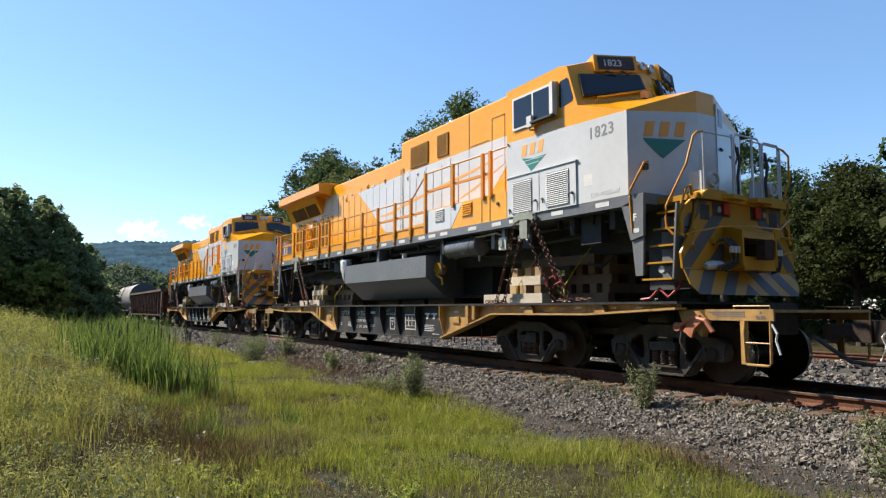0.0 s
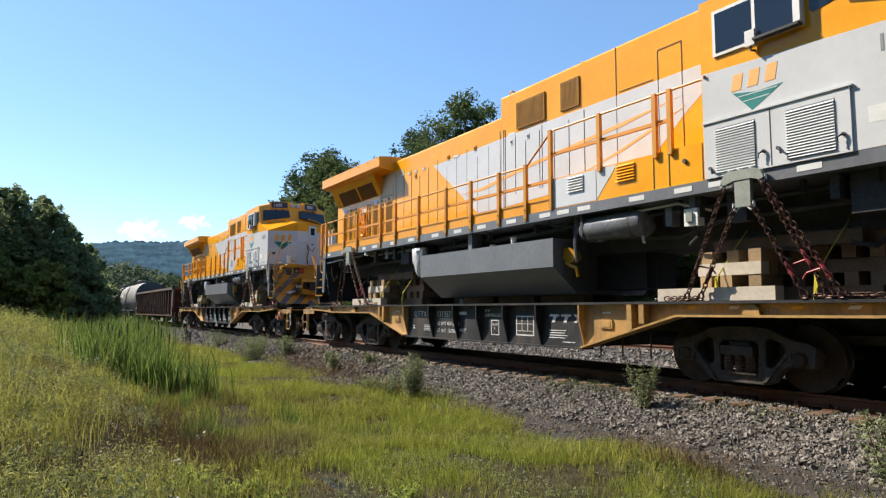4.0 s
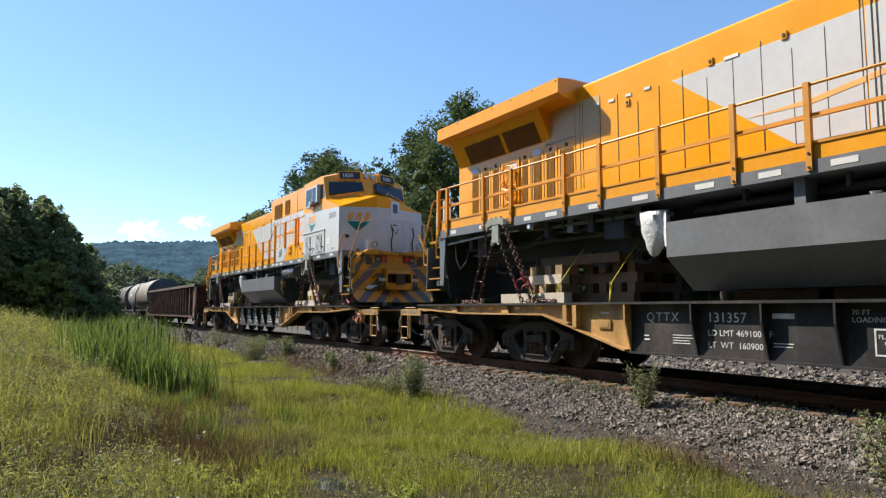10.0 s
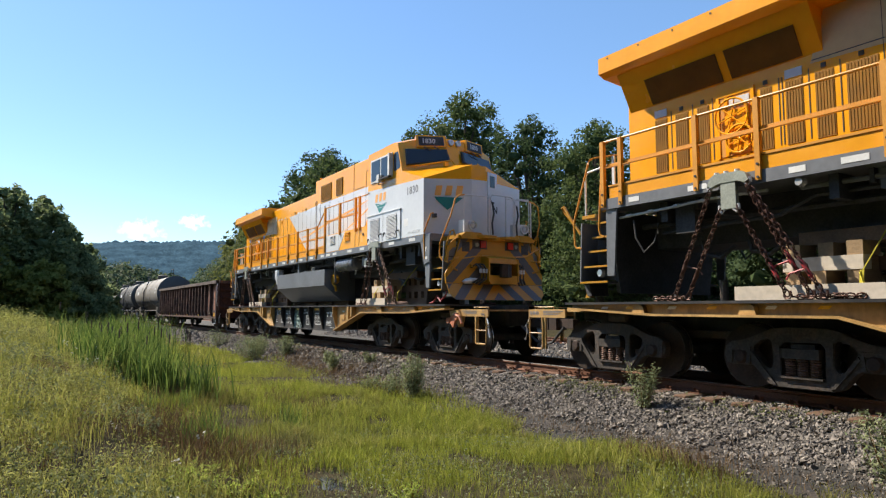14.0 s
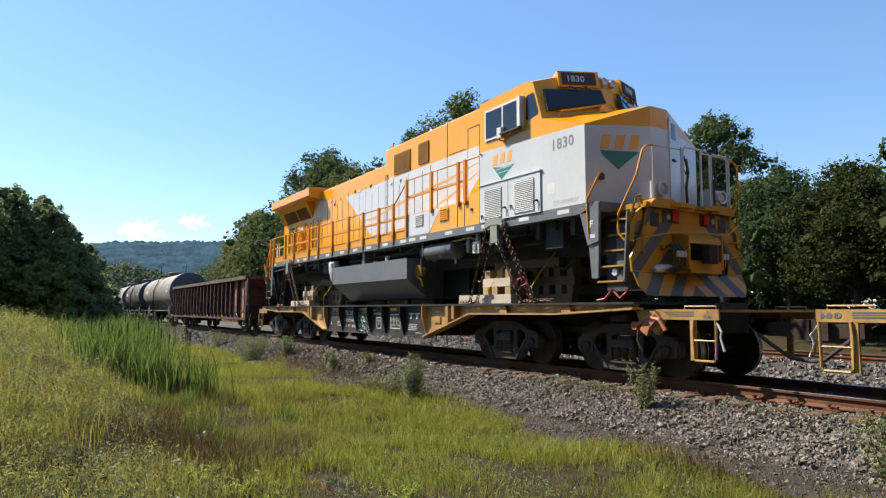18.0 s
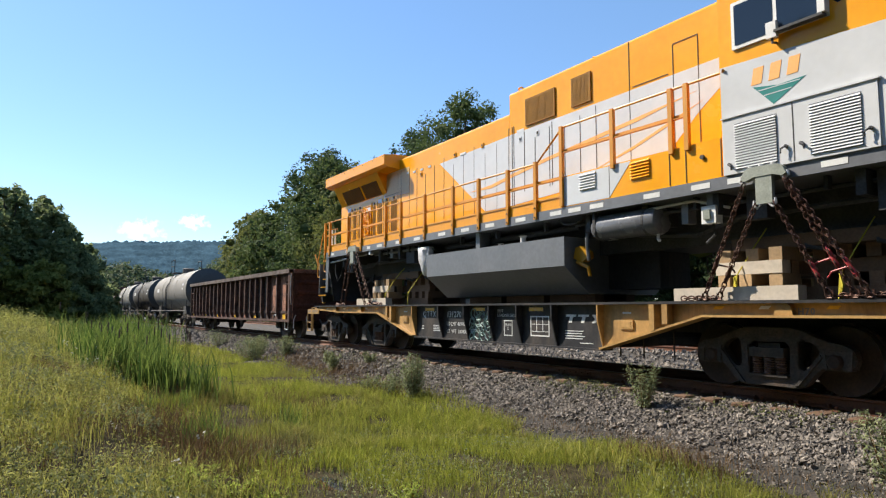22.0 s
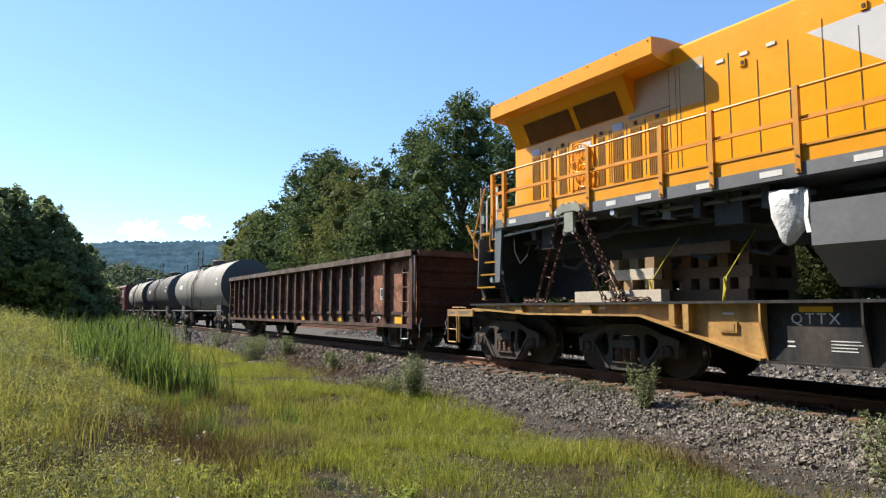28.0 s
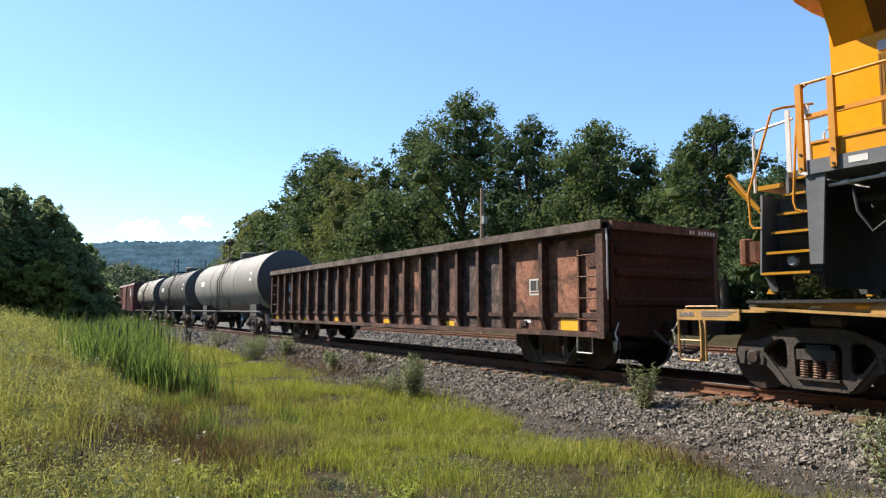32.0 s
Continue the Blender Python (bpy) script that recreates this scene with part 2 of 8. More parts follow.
# ---- mesh helpers ----
def slab(bm, x0, x1, y0, y1, z0, z1):
    v = [bm.verts.new(c) for c in ((x0, y0, z0), (x1, y0, z0), (x1, y1, z0), (x0, y1, z0), (x0, y0, z1), (x1, y0, z1), (x1, y1, z1), (x0, y1, z1))]
    for f in ((0, 3, 2, 1), (4, 5, 6, 7), (0, 1, 5, 4), (1, 2, 6, 5), (2, 3, 7, 6), (3, 0, 4, 7)):
        bm.faces.new([v[i] for i in f])
    return bm


def prism(bm, outline, a0, a1, axis="y"):
    """Extrudes an outline: of (x, z) along y, of (y, z) along x, or of (x, y) along z."""
    def at(u, w, a):
        return (u, a, w) if axis == "y" else (a, u, w) if axis == "x" else (u, w, a)
    lo, hi = [bm.verts.new(at(u, w, a0)) for u, w in outline], [bm.verts.new(at(u, w, a1)) for u, w in outline]
    k = len(outline)
    bm.faces.new(lo)
    bm.faces.new(hi[::-1])
    for i in range(k):
        bm.faces.new((lo[i], hi[i], hi[(i + 1) % k], lo[(i + 1) % k]))
    return bm


def loft(bm, rings, closed=True):
    """Joins equal rings of points into one skin, capped at both ends."""
    rows = [[bm.verts.new(c) for c in ring] for ring in rings]
    k = len(rows[0])
    for a, b in zip(rows, rows[1:]):
        for i in range(k if closed else k - 1):
            bm.faces.new((a[i], a[(i + 1) % k], b[(i + 1) % k], b[i]))
    if closed:
        bm.faces.new(rows[0][::-1])
        bm.faces.new(rows[-1])
    return bm


def rod(bm, points, r, seg=8):
    """A round bar along a bent line."""
    pts = [Vector(q) for q in points]
    rings = []
    for i, q in enumerate(pts):
        d = (pts[min(i + 1, len(pts) - 1)] - pts[max(i - 1, 0)]).normalized()
        side = d.cross(Vector((0, 0, 1)) if abs(d.z) < 0.95 else Vector((1, 0, 0))).normalized()
        up = side.cross(d)
        rr = r[i] if isinstance(r, (list, tuple)) else r
        rings.append([q + rr * (math.cos(a) * side + math.sin(a) * up) for a in (2 * math.pi * j / seg for j in range(seg))])
    return loft(bm, rings)


def disc(bm, x, y, z, profile, seg=28):
    """Turned shape about the y axis through (x, z): profile of (y offset, radius)."""
    return loft(bm, [[(x + r * math.cos(a), y + o, z + r * math.sin(a)) for a in (2 * math.pi * j / seg for j in range(seg))] for o, r in profile])


def turned_x(bm, y, z, profile, seg=28):
    """Turned shape about an axis along x: profile of (x, radius)."""
    return loft(bm, [[(o, y + r * math.cos(a), z + r * math.sin(a)) for a in (2 * math.pi * j / seg for j in range(seg))] for o, r in profile])


def turned_z(bm, x, y, profile, seg=12):
    return loft(bm, [[(x + r * math.cos(a), y + r * math.sin(a), o) for a in (2 * math.pi * j / seg for j in range(seg))] for o, r in profile])


BASE = [0.0]


def part(name, bm, material, parent, label="", bevel=0.0, smooth=False):
    """Links a bmesh as one mesh object under a thing or a part."""
    if bevel:
        sharp = [e for e in bm.edges if len(e.link_faces) == 2 and e.calc_face_angle(0) > 0.5]
        bmesh.ops.bevel(bm, geom=sharp, offset=bevel, segments=2, affect="EDGES", clamp_overlap=True)
    bmesh.ops.recalc_face_normals(bm, faces=bm.faces)
    if BASE[0]:
        bmesh.ops.translate(bm, verts=bm.verts, vec=(0, 0, -BASE[0]))
    me = bpy.data.meshes.new(name)
    bm.to_mesh(me)
    bm.free()
    if smooth:
        me.shade_smooth()
        me.set_sharp_from_angle(angle=radians(38))
    me.materials.append(material)
    ob = new(name, me)
    if parent:
        ob.parent = parent
    return tagged(ob, label)


def B():
    return bmesh.new()


def tagmesh(name, verts, faces, material, smooth=False):
    me = bpy.data.meshes.new(name)
    me.from_pydata(verts, [], faces)
    me.materials.append(material)
    if smooth:
        me.shade_smooth()
    return me


ROLLING = []      # (thing, x at 16 s, z of its base)


def rolling(name, x, z, label, category, group=""):
    ob = new(name)
    ob.matrix_basis = pose(x, YC, z)
    ROLLING.append((ob, x, z))
    return tagged(ob, label, category, group)


def letters(text, x, y, z, size, material, parent, name="lettering", face="-y", spread=1.0, label="", bold=0.0, at=None, slant=0.0):
    """Raised lettering with the built-in font, as a mesh that reads from the side it faces."""
    cu = bpy.data.curves.new("text", "FONT")
    cu.body, cu.size, cu.extrude, cu.align_x, cu.space_character = text, size, 0.002, "LEFT", spread
    cu.resolution_u, cu.offset, cu.shear = 2, bold, slant
    ob = bpy.data.objects.new("text", cu)
    me = bpy.data.meshes.new_from_object(ob)
    bpy.data.objects.remove(ob)
    bpy.data.curves.remove(cu)
    me.transform(at if at else (pose(x, y, z - BASE[0], 90, 0, 0) if face == "-y" else pose(x, y, z - BASE[0], 90, 0, 90)))
    me.materials.clear()
    me.materials.append(material)
    out = new(name, me)
    out.parent = parent
    return tagged(out, label)
# ---- ground, track and distance ----
def smooth_step(a, b, v):
    u = np.clip((np.asarray(v, float) - a) / (b - a), 0, 1)
    return u * u * (3 - 2 * u)


def waves(x, y, f, ph):
    return np.sin(x * f + ph) * np.cos(y * f * 1.3 + ph * 2) + 0.5 * np.sin(x * f * 2.3 - y * f * 1.9 + ph * 3)


def land(x, y):
    """Height of the ground: a ditch beside the track, a bank towards the field, level land beyond."""
    x, y = np.asarray(x, float), np.asarray(y, float)
    z = -0.72 + 0.05 * waves(x, y, 0.5, 0.3) + 0.025 * waves(x, y, 1.7, 1.1)
    bank = smooth_step(3.2, -2.5, y) * smooth_step(-5.0, -16.0, x)
    z = z + 1.05 * bank + 0.22 * smooth_step(2.0, -1.5, y) * (1 - bank)
    z = z + 0.25 * smooth_step(-24, -40, x) * smooth_step(8.2, 5.5, y)
    under = smooth_step(7.4, 8.0, y) * smooth_step(23.4, 22.6, y)
    z = z + (-1.1 - z) * under
    z = z + 0.25 * smooth_step(22.8, 24.0, y)
    z = z + 0.35 * smooth_step(24.0, 30.0, y)
    far = np.hypot(x, y)
    return z + 6.0 * smooth_step(150, 900, far) * (0.5 + 0.5 * np.sin(x * 0.004 + 1.0))


axis = np.unique(np.concatenate([-np.geomspace(40, 4000, 26), np.arange(-40, 16, 0.4), np.geomspace(16, 4000, 26)]))
yax = np.unique(np.concatenate([-np.geomspace(14, 4000, 24), np.arange(-14, 34, 0.4), np.geomspace(34, 4000, 24)]))
gx, gy = np.meshgrid(axis, yax, indexing="ij")
gz = land(gx, gy)
ny = len(yax)
verts = np.stack([gx, gy, gz], -1).reshape(-1, 3).tolist()
faces = [(i * ny + j, (i + 1) * ny + j, (i + 1) * ny + j + 1, i * ny + j + 1) for i in range(len(axis) - 1) for j in range(ny - 1)]

GROUND, n, l, b_ = nodes_of("damp_soil_and_thatch")
tc = n.new("ShaderNodeTexCoord").outputs["Object"]
t1, t2, t3 = noise_tex(n, l, tc, 0.45, 6), noise_tex(n, l, tc, 7.0, 6), noise_tex(n, l, tc, 45.0, 3)
r1 = ramp(n, [(0.32, (0.028, 0.024, 0.014)), (0.5, (0.044, 0.040, 0.016)), (0.68, (0.070, 0.058, 0.032))])
r2 = ramp(n, [(0.35, (0.022, 0.019, 0.014)), (0.65, (0.075, 0.062, 0.036))])
mx = n.new("ShaderNodeMixRGB")
mx.inputs[0].default_value = 0.5
l.new(t1.outputs[0], r1.inputs[0]), l.new(t2.outputs[0], r2.inputs[0])
l.new(r1.outputs[0], mx.inputs[1]), l.new(r2.outputs[0], mx.inputs[2])
l.new(mx.outputs[0], b_.inputs["Base Color"])
b_.inputs["Roughness"].default_value, b_.inputs["Specular IOR Level"].default_value = 0.95, 0.08
bp = n.new("ShaderNodeBump")
bp.inputs["Strength"].default_value, bp.inputs["Distance"].default_value = 0.6, 0.04
l.new(t3.outputs[0], bp.inputs["Height"]), l.new(bp.outputs[0], b_.inputs["Normal"])
gm = tagmesh("ground", verts, faces, GROUND, True)
tagged(new("ground", gm), "damp weedy ground with dead grass", "ground", kind="structure")

GRAVEL = surface("packed_gravel", (0.051, 0.044, 0.037), 0.9, var=0.35, scale=3.5, grain=26, bump=1.0, dirt=(0.042, 0.036, 0.030), dirt_amount=0.3)
CINDER = surface("dark_cinder_soil", (0.024, 0.022, 0.019), 0.95, var=0.35, scale=2.5, grain=30, bump=0.8, dirt=(0.064, 0.048, 0.035), dirt_amount=0.3)
BED = [(6.4, -0.82), (6.62, -0.69), (7.15, -0.655), (7.4, -0.60), (7.9, -0.42), (8.35, -0.26), (8.7, -0.21), (10.8, -0.21), (11.3, -0.28), (12.2, -0.48), (16.6, -0.50), (17.4, -0.30), (21.3, -0.30), (22.4, -0.52), (23.0, -0.80)]


def bed_height(y):
    return np.interp(y, [q[0] for q in BED], [q[1] for q in BED])


bx = np.unique(np.concatenate([-np.geomspace(45, 1500, 14), np.arange(-45, 14, 0.35), np.geomspace(14, 900, 14)]))
by = np.unique(np.concatenate([np.arange(6.4, 11.5, 0.23), np.arange(11.5, 23.01, 0.5)]))
px_, py_ = np.meshgrid(bx, by, indexing="ij")
pz_ = bed_height(py_) + 0.02 * waves(px_, py_, 3.1, 0.7) + 0.012 * waves(px_, py_, 7.3, 0.2)
wig = 0.22 * waves(px_, 0 * px_, 0.9, 0.4) + 0.12 * waves(px_, 0 * px_, 2.3, 0.9)
py2 = np.where(py_ < 8.4, py_ + wig * (8.4 - py_) / 1.5, py_)
nb = len(by)
bm_ = tagmesh("ballast_bed", np.stack([px_, py2, pz_], -1).reshape(-1, 3).tolist(), [(i * nb + j, (i + 1) * nb + j, (i + 1) * nb + j + 1, i * nb + j + 1) for i in range(len(bx) - 1) for j in range(nb - 1)], GRAVEL, True)
bm_.materials.append(CINDER)
for f in bm_.polygons:
    if f.center.y < 7.50:
        f.material_index = 1
tagged(new("ballast_bed", bm_), "grey crushed-stone track bed", "track bed", kind="structure")


def track(yc, z, x0, x1, near, label):
    """Two rails on ties; rail tops at z."""
    ob = tagged(new("track"), label, "railway track", kind="structure")
    ob.location = (0, yc, z)
    sec = [(-0.07, -0.172), (-0.07, -0.16), (-0.012, -0.13), (-0.009, -0.05), (-0.036, -0.035), (-0.036, -0.006), (-0.028, 0.0), (0.028, 0.0), (0.036, -0.006), (0.036, -0.035), (0.009, -0.05), (0.012, -0.13), (0.07, -0.16), (0.07, -0.172)]
    for sgn in (-1, 1):
        r = part("rail", prism(B(), [(sgn * 0.755 + a, c) for a, c in sec], x0, x1, "x"), RAILRUST, ob, "rusty steel rail with a worn head")
        r.data.materials.append(TREAD)
        for f in r.data.polygons:
            if f.normal.z > 0.6 and f.center.z > -0.01 and near:
                f.material_index = 1
    rnd = random.Random(2)
    tie = B()
    slab(tie, -0.115, 0.115, -1.3, 1.3, -0.36, -0.18)
    bmesh.ops.bevel(tie, geom=tie.edges[:], offset=0.012, segments=1, affect="EDGES")
    first = part("tie", tie, TIE, ob)
    first.location = (-30, 0, 0)
    k = 0
    for i in range(-62, 30):
        t = new("tie", first.data)
        t.parent = ob
        t.location = (i * 0.52 + rnd.uniform(-0.03, 0.03), rnd.uniform(-0.04, 0.04), rnd.uniform(-0.01, 0.006))
        t.rotation_euler = (0, 0, rnd.uniform(-0.015, 0.015))
    if near:
        plate = B()
        slab(plate, -0.10, 0.10, -0.18, 0.18, -0.185, -0.170)
        pl = part("tie_plate", plate, RAILRUST, ob)
        pl.location = (-30, -0.755, 0)
        spike = B()
        slab(spike, -0.012, 0.012, -0.018, 0.018, -0.17, -0.14)
        slab(spike, -0.02, 0.02, -0.03, 0.025, -0.142, -0.128)
        sk = part("spike", spike, RAILRUST, ob)
        sk.location = (-30, -0.84, 0)
        for i in range(-34, 14):
            q = new("tie_plate", pl.data)
            q.parent, q.location = ob, (i * 0.52, -0.755, 0)
            for dx, dy in ((-0.06, -0.09), (0.06, -0.13), (0.0, 0.09)):
                q = new("spike", sk.data)
                q.parent, q.location = ob, (i * 0.52 + dx, -0.755 + dy, rnd.uniform(-0.005, 0.02))
        # joint bars
        for a in (-9.6, -2.5):
            part("joint_bar", slab(B(), a - 0.45, a + 0.45, -0.755 - 0.038, -0.755 - 0.012, -0.12, -0.05), RAILRUST, ob, bevel=0.006)
            for i in range(6):
                part("bolt", disc(B(), a - 0.4 + i * 0.16, -0.81, -0.085, [(-0.02, 0), (-0.02, 0.018), (0.02, 0.018), (0.02, 0)], 6), RAILRUST, ob)
    return ob


track(YC, 0.0, -1400, 900, True, "main track with rusty rails on ballast")
track(19.4, -0.12, -1400, 900, False, "disused rusty second track")


def rocks(count, area, zfun, smin, smax, seed):
    """Many angular stones as bare vertices and faces."""
    rng = np.random.default_rng(seed)
    x = rng.uniform(area[0], area[1], count)
    y = rng.uniform(area[2], area[3], count)
    s = rng.uniform(smin, smax, count) * rng.choice([1, 1, 1.3, 0.75], count)
    hull = np.array([(-1, 0, 0), (1, 0, 0), (0, -1, 0), (0, 1, 0), (0, 0, -1), (0, 0, 1)], float) * 0.86
    v = (hull[None] * rng.uniform(0.7, 1.2, (count, 6, 1)) + rng.uniform(-0.3, 0.3, (count, 6, 3))) * (s[:, None, None] * rng.uniform(0.7, 1.25, (count, 1, 3)))
    a, b = rng.uniform(0, 6.28, (2, count))
    ca, sa, cb, sb = np.cos(a), np.sin(a), np.cos(b), np.sin(b)
    rot = np.zeros((count, 3, 3))
    rot[:, 0, 0], rot[:, 0, 1], rot[:, 1, 0], rot[:, 1, 1], rot[:, 2, 2] = ca, -sa, sa, ca, 1
    r2 = np.zeros((count, 3, 3))
    r2[:, 0, 0], r2[:, 0, 2], r2[:, 2, 0], r2[:, 2, 2], r2[:, 1, 1] = cb, sb, -sb, cb, 1
    v = np.einsum("nij,njk,nlk->nli", rot, r2, v)
    v += np.stack([x, y, zfun(x, y) + s * 0.25], -1)[:, None]
    f = np.array([(0, 2, 5), (2, 1, 5), (1, 3, 5), (3, 0, 5), (2, 0, 4), (1, 2, 4), (3, 1, 4), (0, 3, 4)])
    return v, (f[None] + (np.arange(count) * 6)[:, None, None]).reshape(-1, 3)


def bed_top(x, y):
    """Height of the uneven bed's surface."""
    wg = 0.22 * waves(x, 0 * x, 0.9, 0.4) + 0.12 * waves(x, 0 * x, 2.3, 0.9)
    y0 = np.where(y < 8.4, (y - wg * 5.6) / (1 - wg / 1.5), y)
    return np.maximum(bed_height(y0) + 0.02 * waves(x, y0, 3.1, 0.7) + 0.012 * waves(x, y0, 7.3, 0.2), land(x, y) - 0.01)


def edge_wiggle(x):
    return 0.22 * waves(x, 0 * x, 0.9, 0.4) + 0.12 * waves(x, 0 * x, 2.3, 0.9)


vs, fs, base = [], [], 0
for k, (cnt, area, lo, hi) in enumerate(((27000, (-14, -1, 7.46, 9.0), 0.017, 0.036), (15000, (-34, -14, 7.2, 9.0), 0.030, 0.056), (4500, (-60, -34, 7.3, 9.0), 0.05, 0.08), (5000, (-14, 3, 9.05, 10.5), 0.022, 0.042), (8000, (-30, -3, 10.5, 16.4), 0.045, 0.08), (8000, (-42, -6, 16.4, 21.2), 0.05, 0.085), (7000, (-11, 2, 6.4, 7.5), 0.008, 0.024), (3600, (-12, 3, 7.2, 7.6), 0.014, 0.040), (9000, (-34, -12, 6.7, 7.5), 0.022, 0.042))):
    v, f = rocks(cnt, area, bed_top, lo, hi, 11 + k)
    vs.append(v.reshape(-1, 3)), fs.append(f + base)
    base += cnt * 6
me = tagmesh("ballast_stones", np.concatenate(vs).tolist(), np.concatenate(fs).tolist(), STONE)
tagged(new("ballast_stones", me), "loose grey-brown crushed ballast stones", "gravel", kind="stuff")

# the largest loose stones nearest the viewer, each by itself
rng = np.random.default_rng(44)
shapes = []
for i in range(12):
    v, f = rocks(1, (0, 0, 0, 0), lambda x, y: 0 * x, 0.032, 0.050, 60 + i)
    shapes.append(tagmesh("stone", v.reshape(-1, 3).tolist(), f.tolist(), STONEPIECE))
bed_ob = bpy.data.objects["ballast_bed"]
for i in range(290):
    x, y = rng.uniform(-7.5, 2.2), 7.35 + 1.2 * rng.uniform(0, 1) ** 1.3
    q = new("stone", shapes[i % 12])
    q.parent = bed_ob
    q.location, q.rotation_euler = (x, y, float(bed_top(np.array(x), np.array(y))) + 0.012), (0, 0, rng.uniform(0, 6.28))

# ---- far woods and ridge ----
def leaf_mesh(name, centres, normals, size, rng, material, aspect=0.6):
    """One small pointed leaf face for each centre."""
    k = len(centres)
    nrm = normals + rng.normal(0, 0.55, (k, 3))
    nrm /= np.linalg.norm(nrm, axis=1, keepdims=True) + 1e-9
    ref = rng.normal(0, 1, (k, 3))
    u = np.cross(nrm, ref)
    u /= np.linalg.norm(u, axis=1, keepdims=True) + 1e-9
    w = np.cross(nrm, u)
    s = (size * rng.uniform(0.6, 1.35, k))[:, None]
    v = np.stack([centres - u * s, centres - w * s * aspect - nrm * s * 0.12, centres + u * s, centres + w * s * aspect - nrm * s * 0.12], 1).reshape(-1, 3)
    me = bpy.data.meshes.new(name)
    me.vertices.add(len(v)), me.loops.add(4 * k), me.polygons.add(k)
    me.vertices.foreach_set("co", v.ravel())
    me.loops.foreach_set("vertex_index", np.arange(4 * k))
    me.polygons.foreach_set("loop_start", np.arange(k) * 4)
    me.update(calc_edges=True)
    me.materials.append(material)
    return me


rng = np.random.default_rng(3)
xs = np.linspace(-1200, 1700, 620)
prof = 168 + 44 * np.sin(np.clip(xs - 100, -500, 1000) * 0.0022) + 3 * np.sin(xs * 0.013) + 1.5 * np.sin(xs * 0.041)
rv, rf = [], []
steps = np.linspace(0, 1, 60)
lump = rng.uniform(-1, 1, (len(xs), len(steps)))
for i, y in enumerate(xs):
    for j, t in enumerate(steps):
        rv.append((-1380 - 430 * t + lump[i, j] * 1.2, y, -8 + prof[i] * (t ** 0.75) + lump[i, j] * (1.1 if t < 1 else 3.0)))
k = len(steps)
for i in range(len(xs) - 1):
    for j in range(k - 1):
        rf.append((i * k + j, (i + 1) * k + j, (i + 1) * k + j + 1, i * k + j + 1))
# distance haze is put into the ridge's blue-green base colour
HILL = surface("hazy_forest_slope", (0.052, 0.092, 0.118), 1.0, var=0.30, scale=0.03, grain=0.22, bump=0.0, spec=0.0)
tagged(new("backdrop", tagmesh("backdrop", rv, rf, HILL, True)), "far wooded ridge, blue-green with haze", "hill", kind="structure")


def wood(name, boxes, count, size, material, label, seed):
    """Far canopy: clumps of leaves over domed crowns."""
    rng = np.random.default_rng(seed)
    pts, nrm = [], []
    for (x, y, z, rx, ry, rz) in boxes:
        d = rng.normal(0, 1, (count, 3))
        d[:, 2] = np.abs(d[:, 2])
        d /= np.linalg.norm(d, axis=1, keepdims=True)
        r = rng.uniform(0.86, 1.04, (count, 1))
        pts.append(np.array((x, y, z)) + d * r * np.array((rx, ry, rz)))
        nrm.append(d)
    ob = new(name, leaf_mesh(name, np.concatenate(pts), np.concatenate(nrm), size, rng, material))
    return tagged(ob, label, "trees", kind="stuff")


rng = np.random.default_rng(21)
crowns = []
for i in range(84):
    d = rng.uniform(170, 420)
    side = rng.uniform(0.06, 0.30)
    if side < 0.19:
        h = 2.6 + d * (0.090 - 0.25 * side) * rng.uniform(0.82, 1.03)
    else:
        h = rng.uniform(11, 14.5) + (d - 170) * 0.05 + 9 * smooth_step(0.20, 0.27, side) - 5 * (1 - smooth_step(0.19, 0.24, side))
    crowns.append((-d, d * side, -1.5, rng.uniform(6, 9), rng.uniform(6, 9), float(h)))
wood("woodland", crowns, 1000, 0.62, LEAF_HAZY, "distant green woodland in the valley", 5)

# small fair-weather clouds, far off
CLOUD, n, l, b_ = nodes_of("cloud")
tc = n.new("ShaderNodeTexCoord").outputs["Object"]
t = noise_tex(n, l, tc, 0.022, 7, 0.66)
grad = n.new("ShaderNodeTexGradient")
grad.gradient_type = "SPHERICAL"
mp = n.new("ShaderNodeMapping")
mp.inputs["Scale"].default_value = (1, 1 / 125, 1 / 62)
warp, puff = n.new("ShaderNodeVectorMath"), noise_tex(n, l, tc, 0.030, 5, 0.6)
warp.operation = "MULTIPLY_ADD"
l.new(puff.outputs["Color"], warp.inputs[0]), l.new(tc, warp.inputs[2])
warp.inputs[1].default_value = (0, 110, 80)
mp.inputs["Location"].default_value = (0, -55 / 125, -40 / 62)
l.new(warp.outputs[0], mp.inputs[0]), l.new(mp.outputs[0], grad.inputs[0])
ad = n.new("ShaderNodeMath")
ad.operation = "MULTIPLY_ADD"
l.new(grad.outputs["Fac"], ad.inputs[0])
ad.inputs[1].default_value = 0.75
l.new(t.outputs[0], ad.inputs[2])
rr = ramp(n, [(0.82, (0, 0, 0)), (1.02, (1, 1, 1))])
l.new(ad.outputs[0], rr.inputs[0])
# the flat cards glow by themselves to give the clouds' sunlit white
em, tp, ms = n.new("ShaderNodeEmission"), n.new("ShaderNodeBsdfTransparent"), n.new("ShaderNodeMixShader")
em.inputs[0].default_value, em.inputs[1].default_value = (1.0, 0.98, 0.97, 1), 0.60
l.new(rr.outputs[0], ms.inputs[0]), l.new(tp.outputs[0], ms.inputs[1]), l.new(em.outputs[0], ms.inputs[2])
l.new(ms.outputs[0], n["Material Output"].inputs[0])
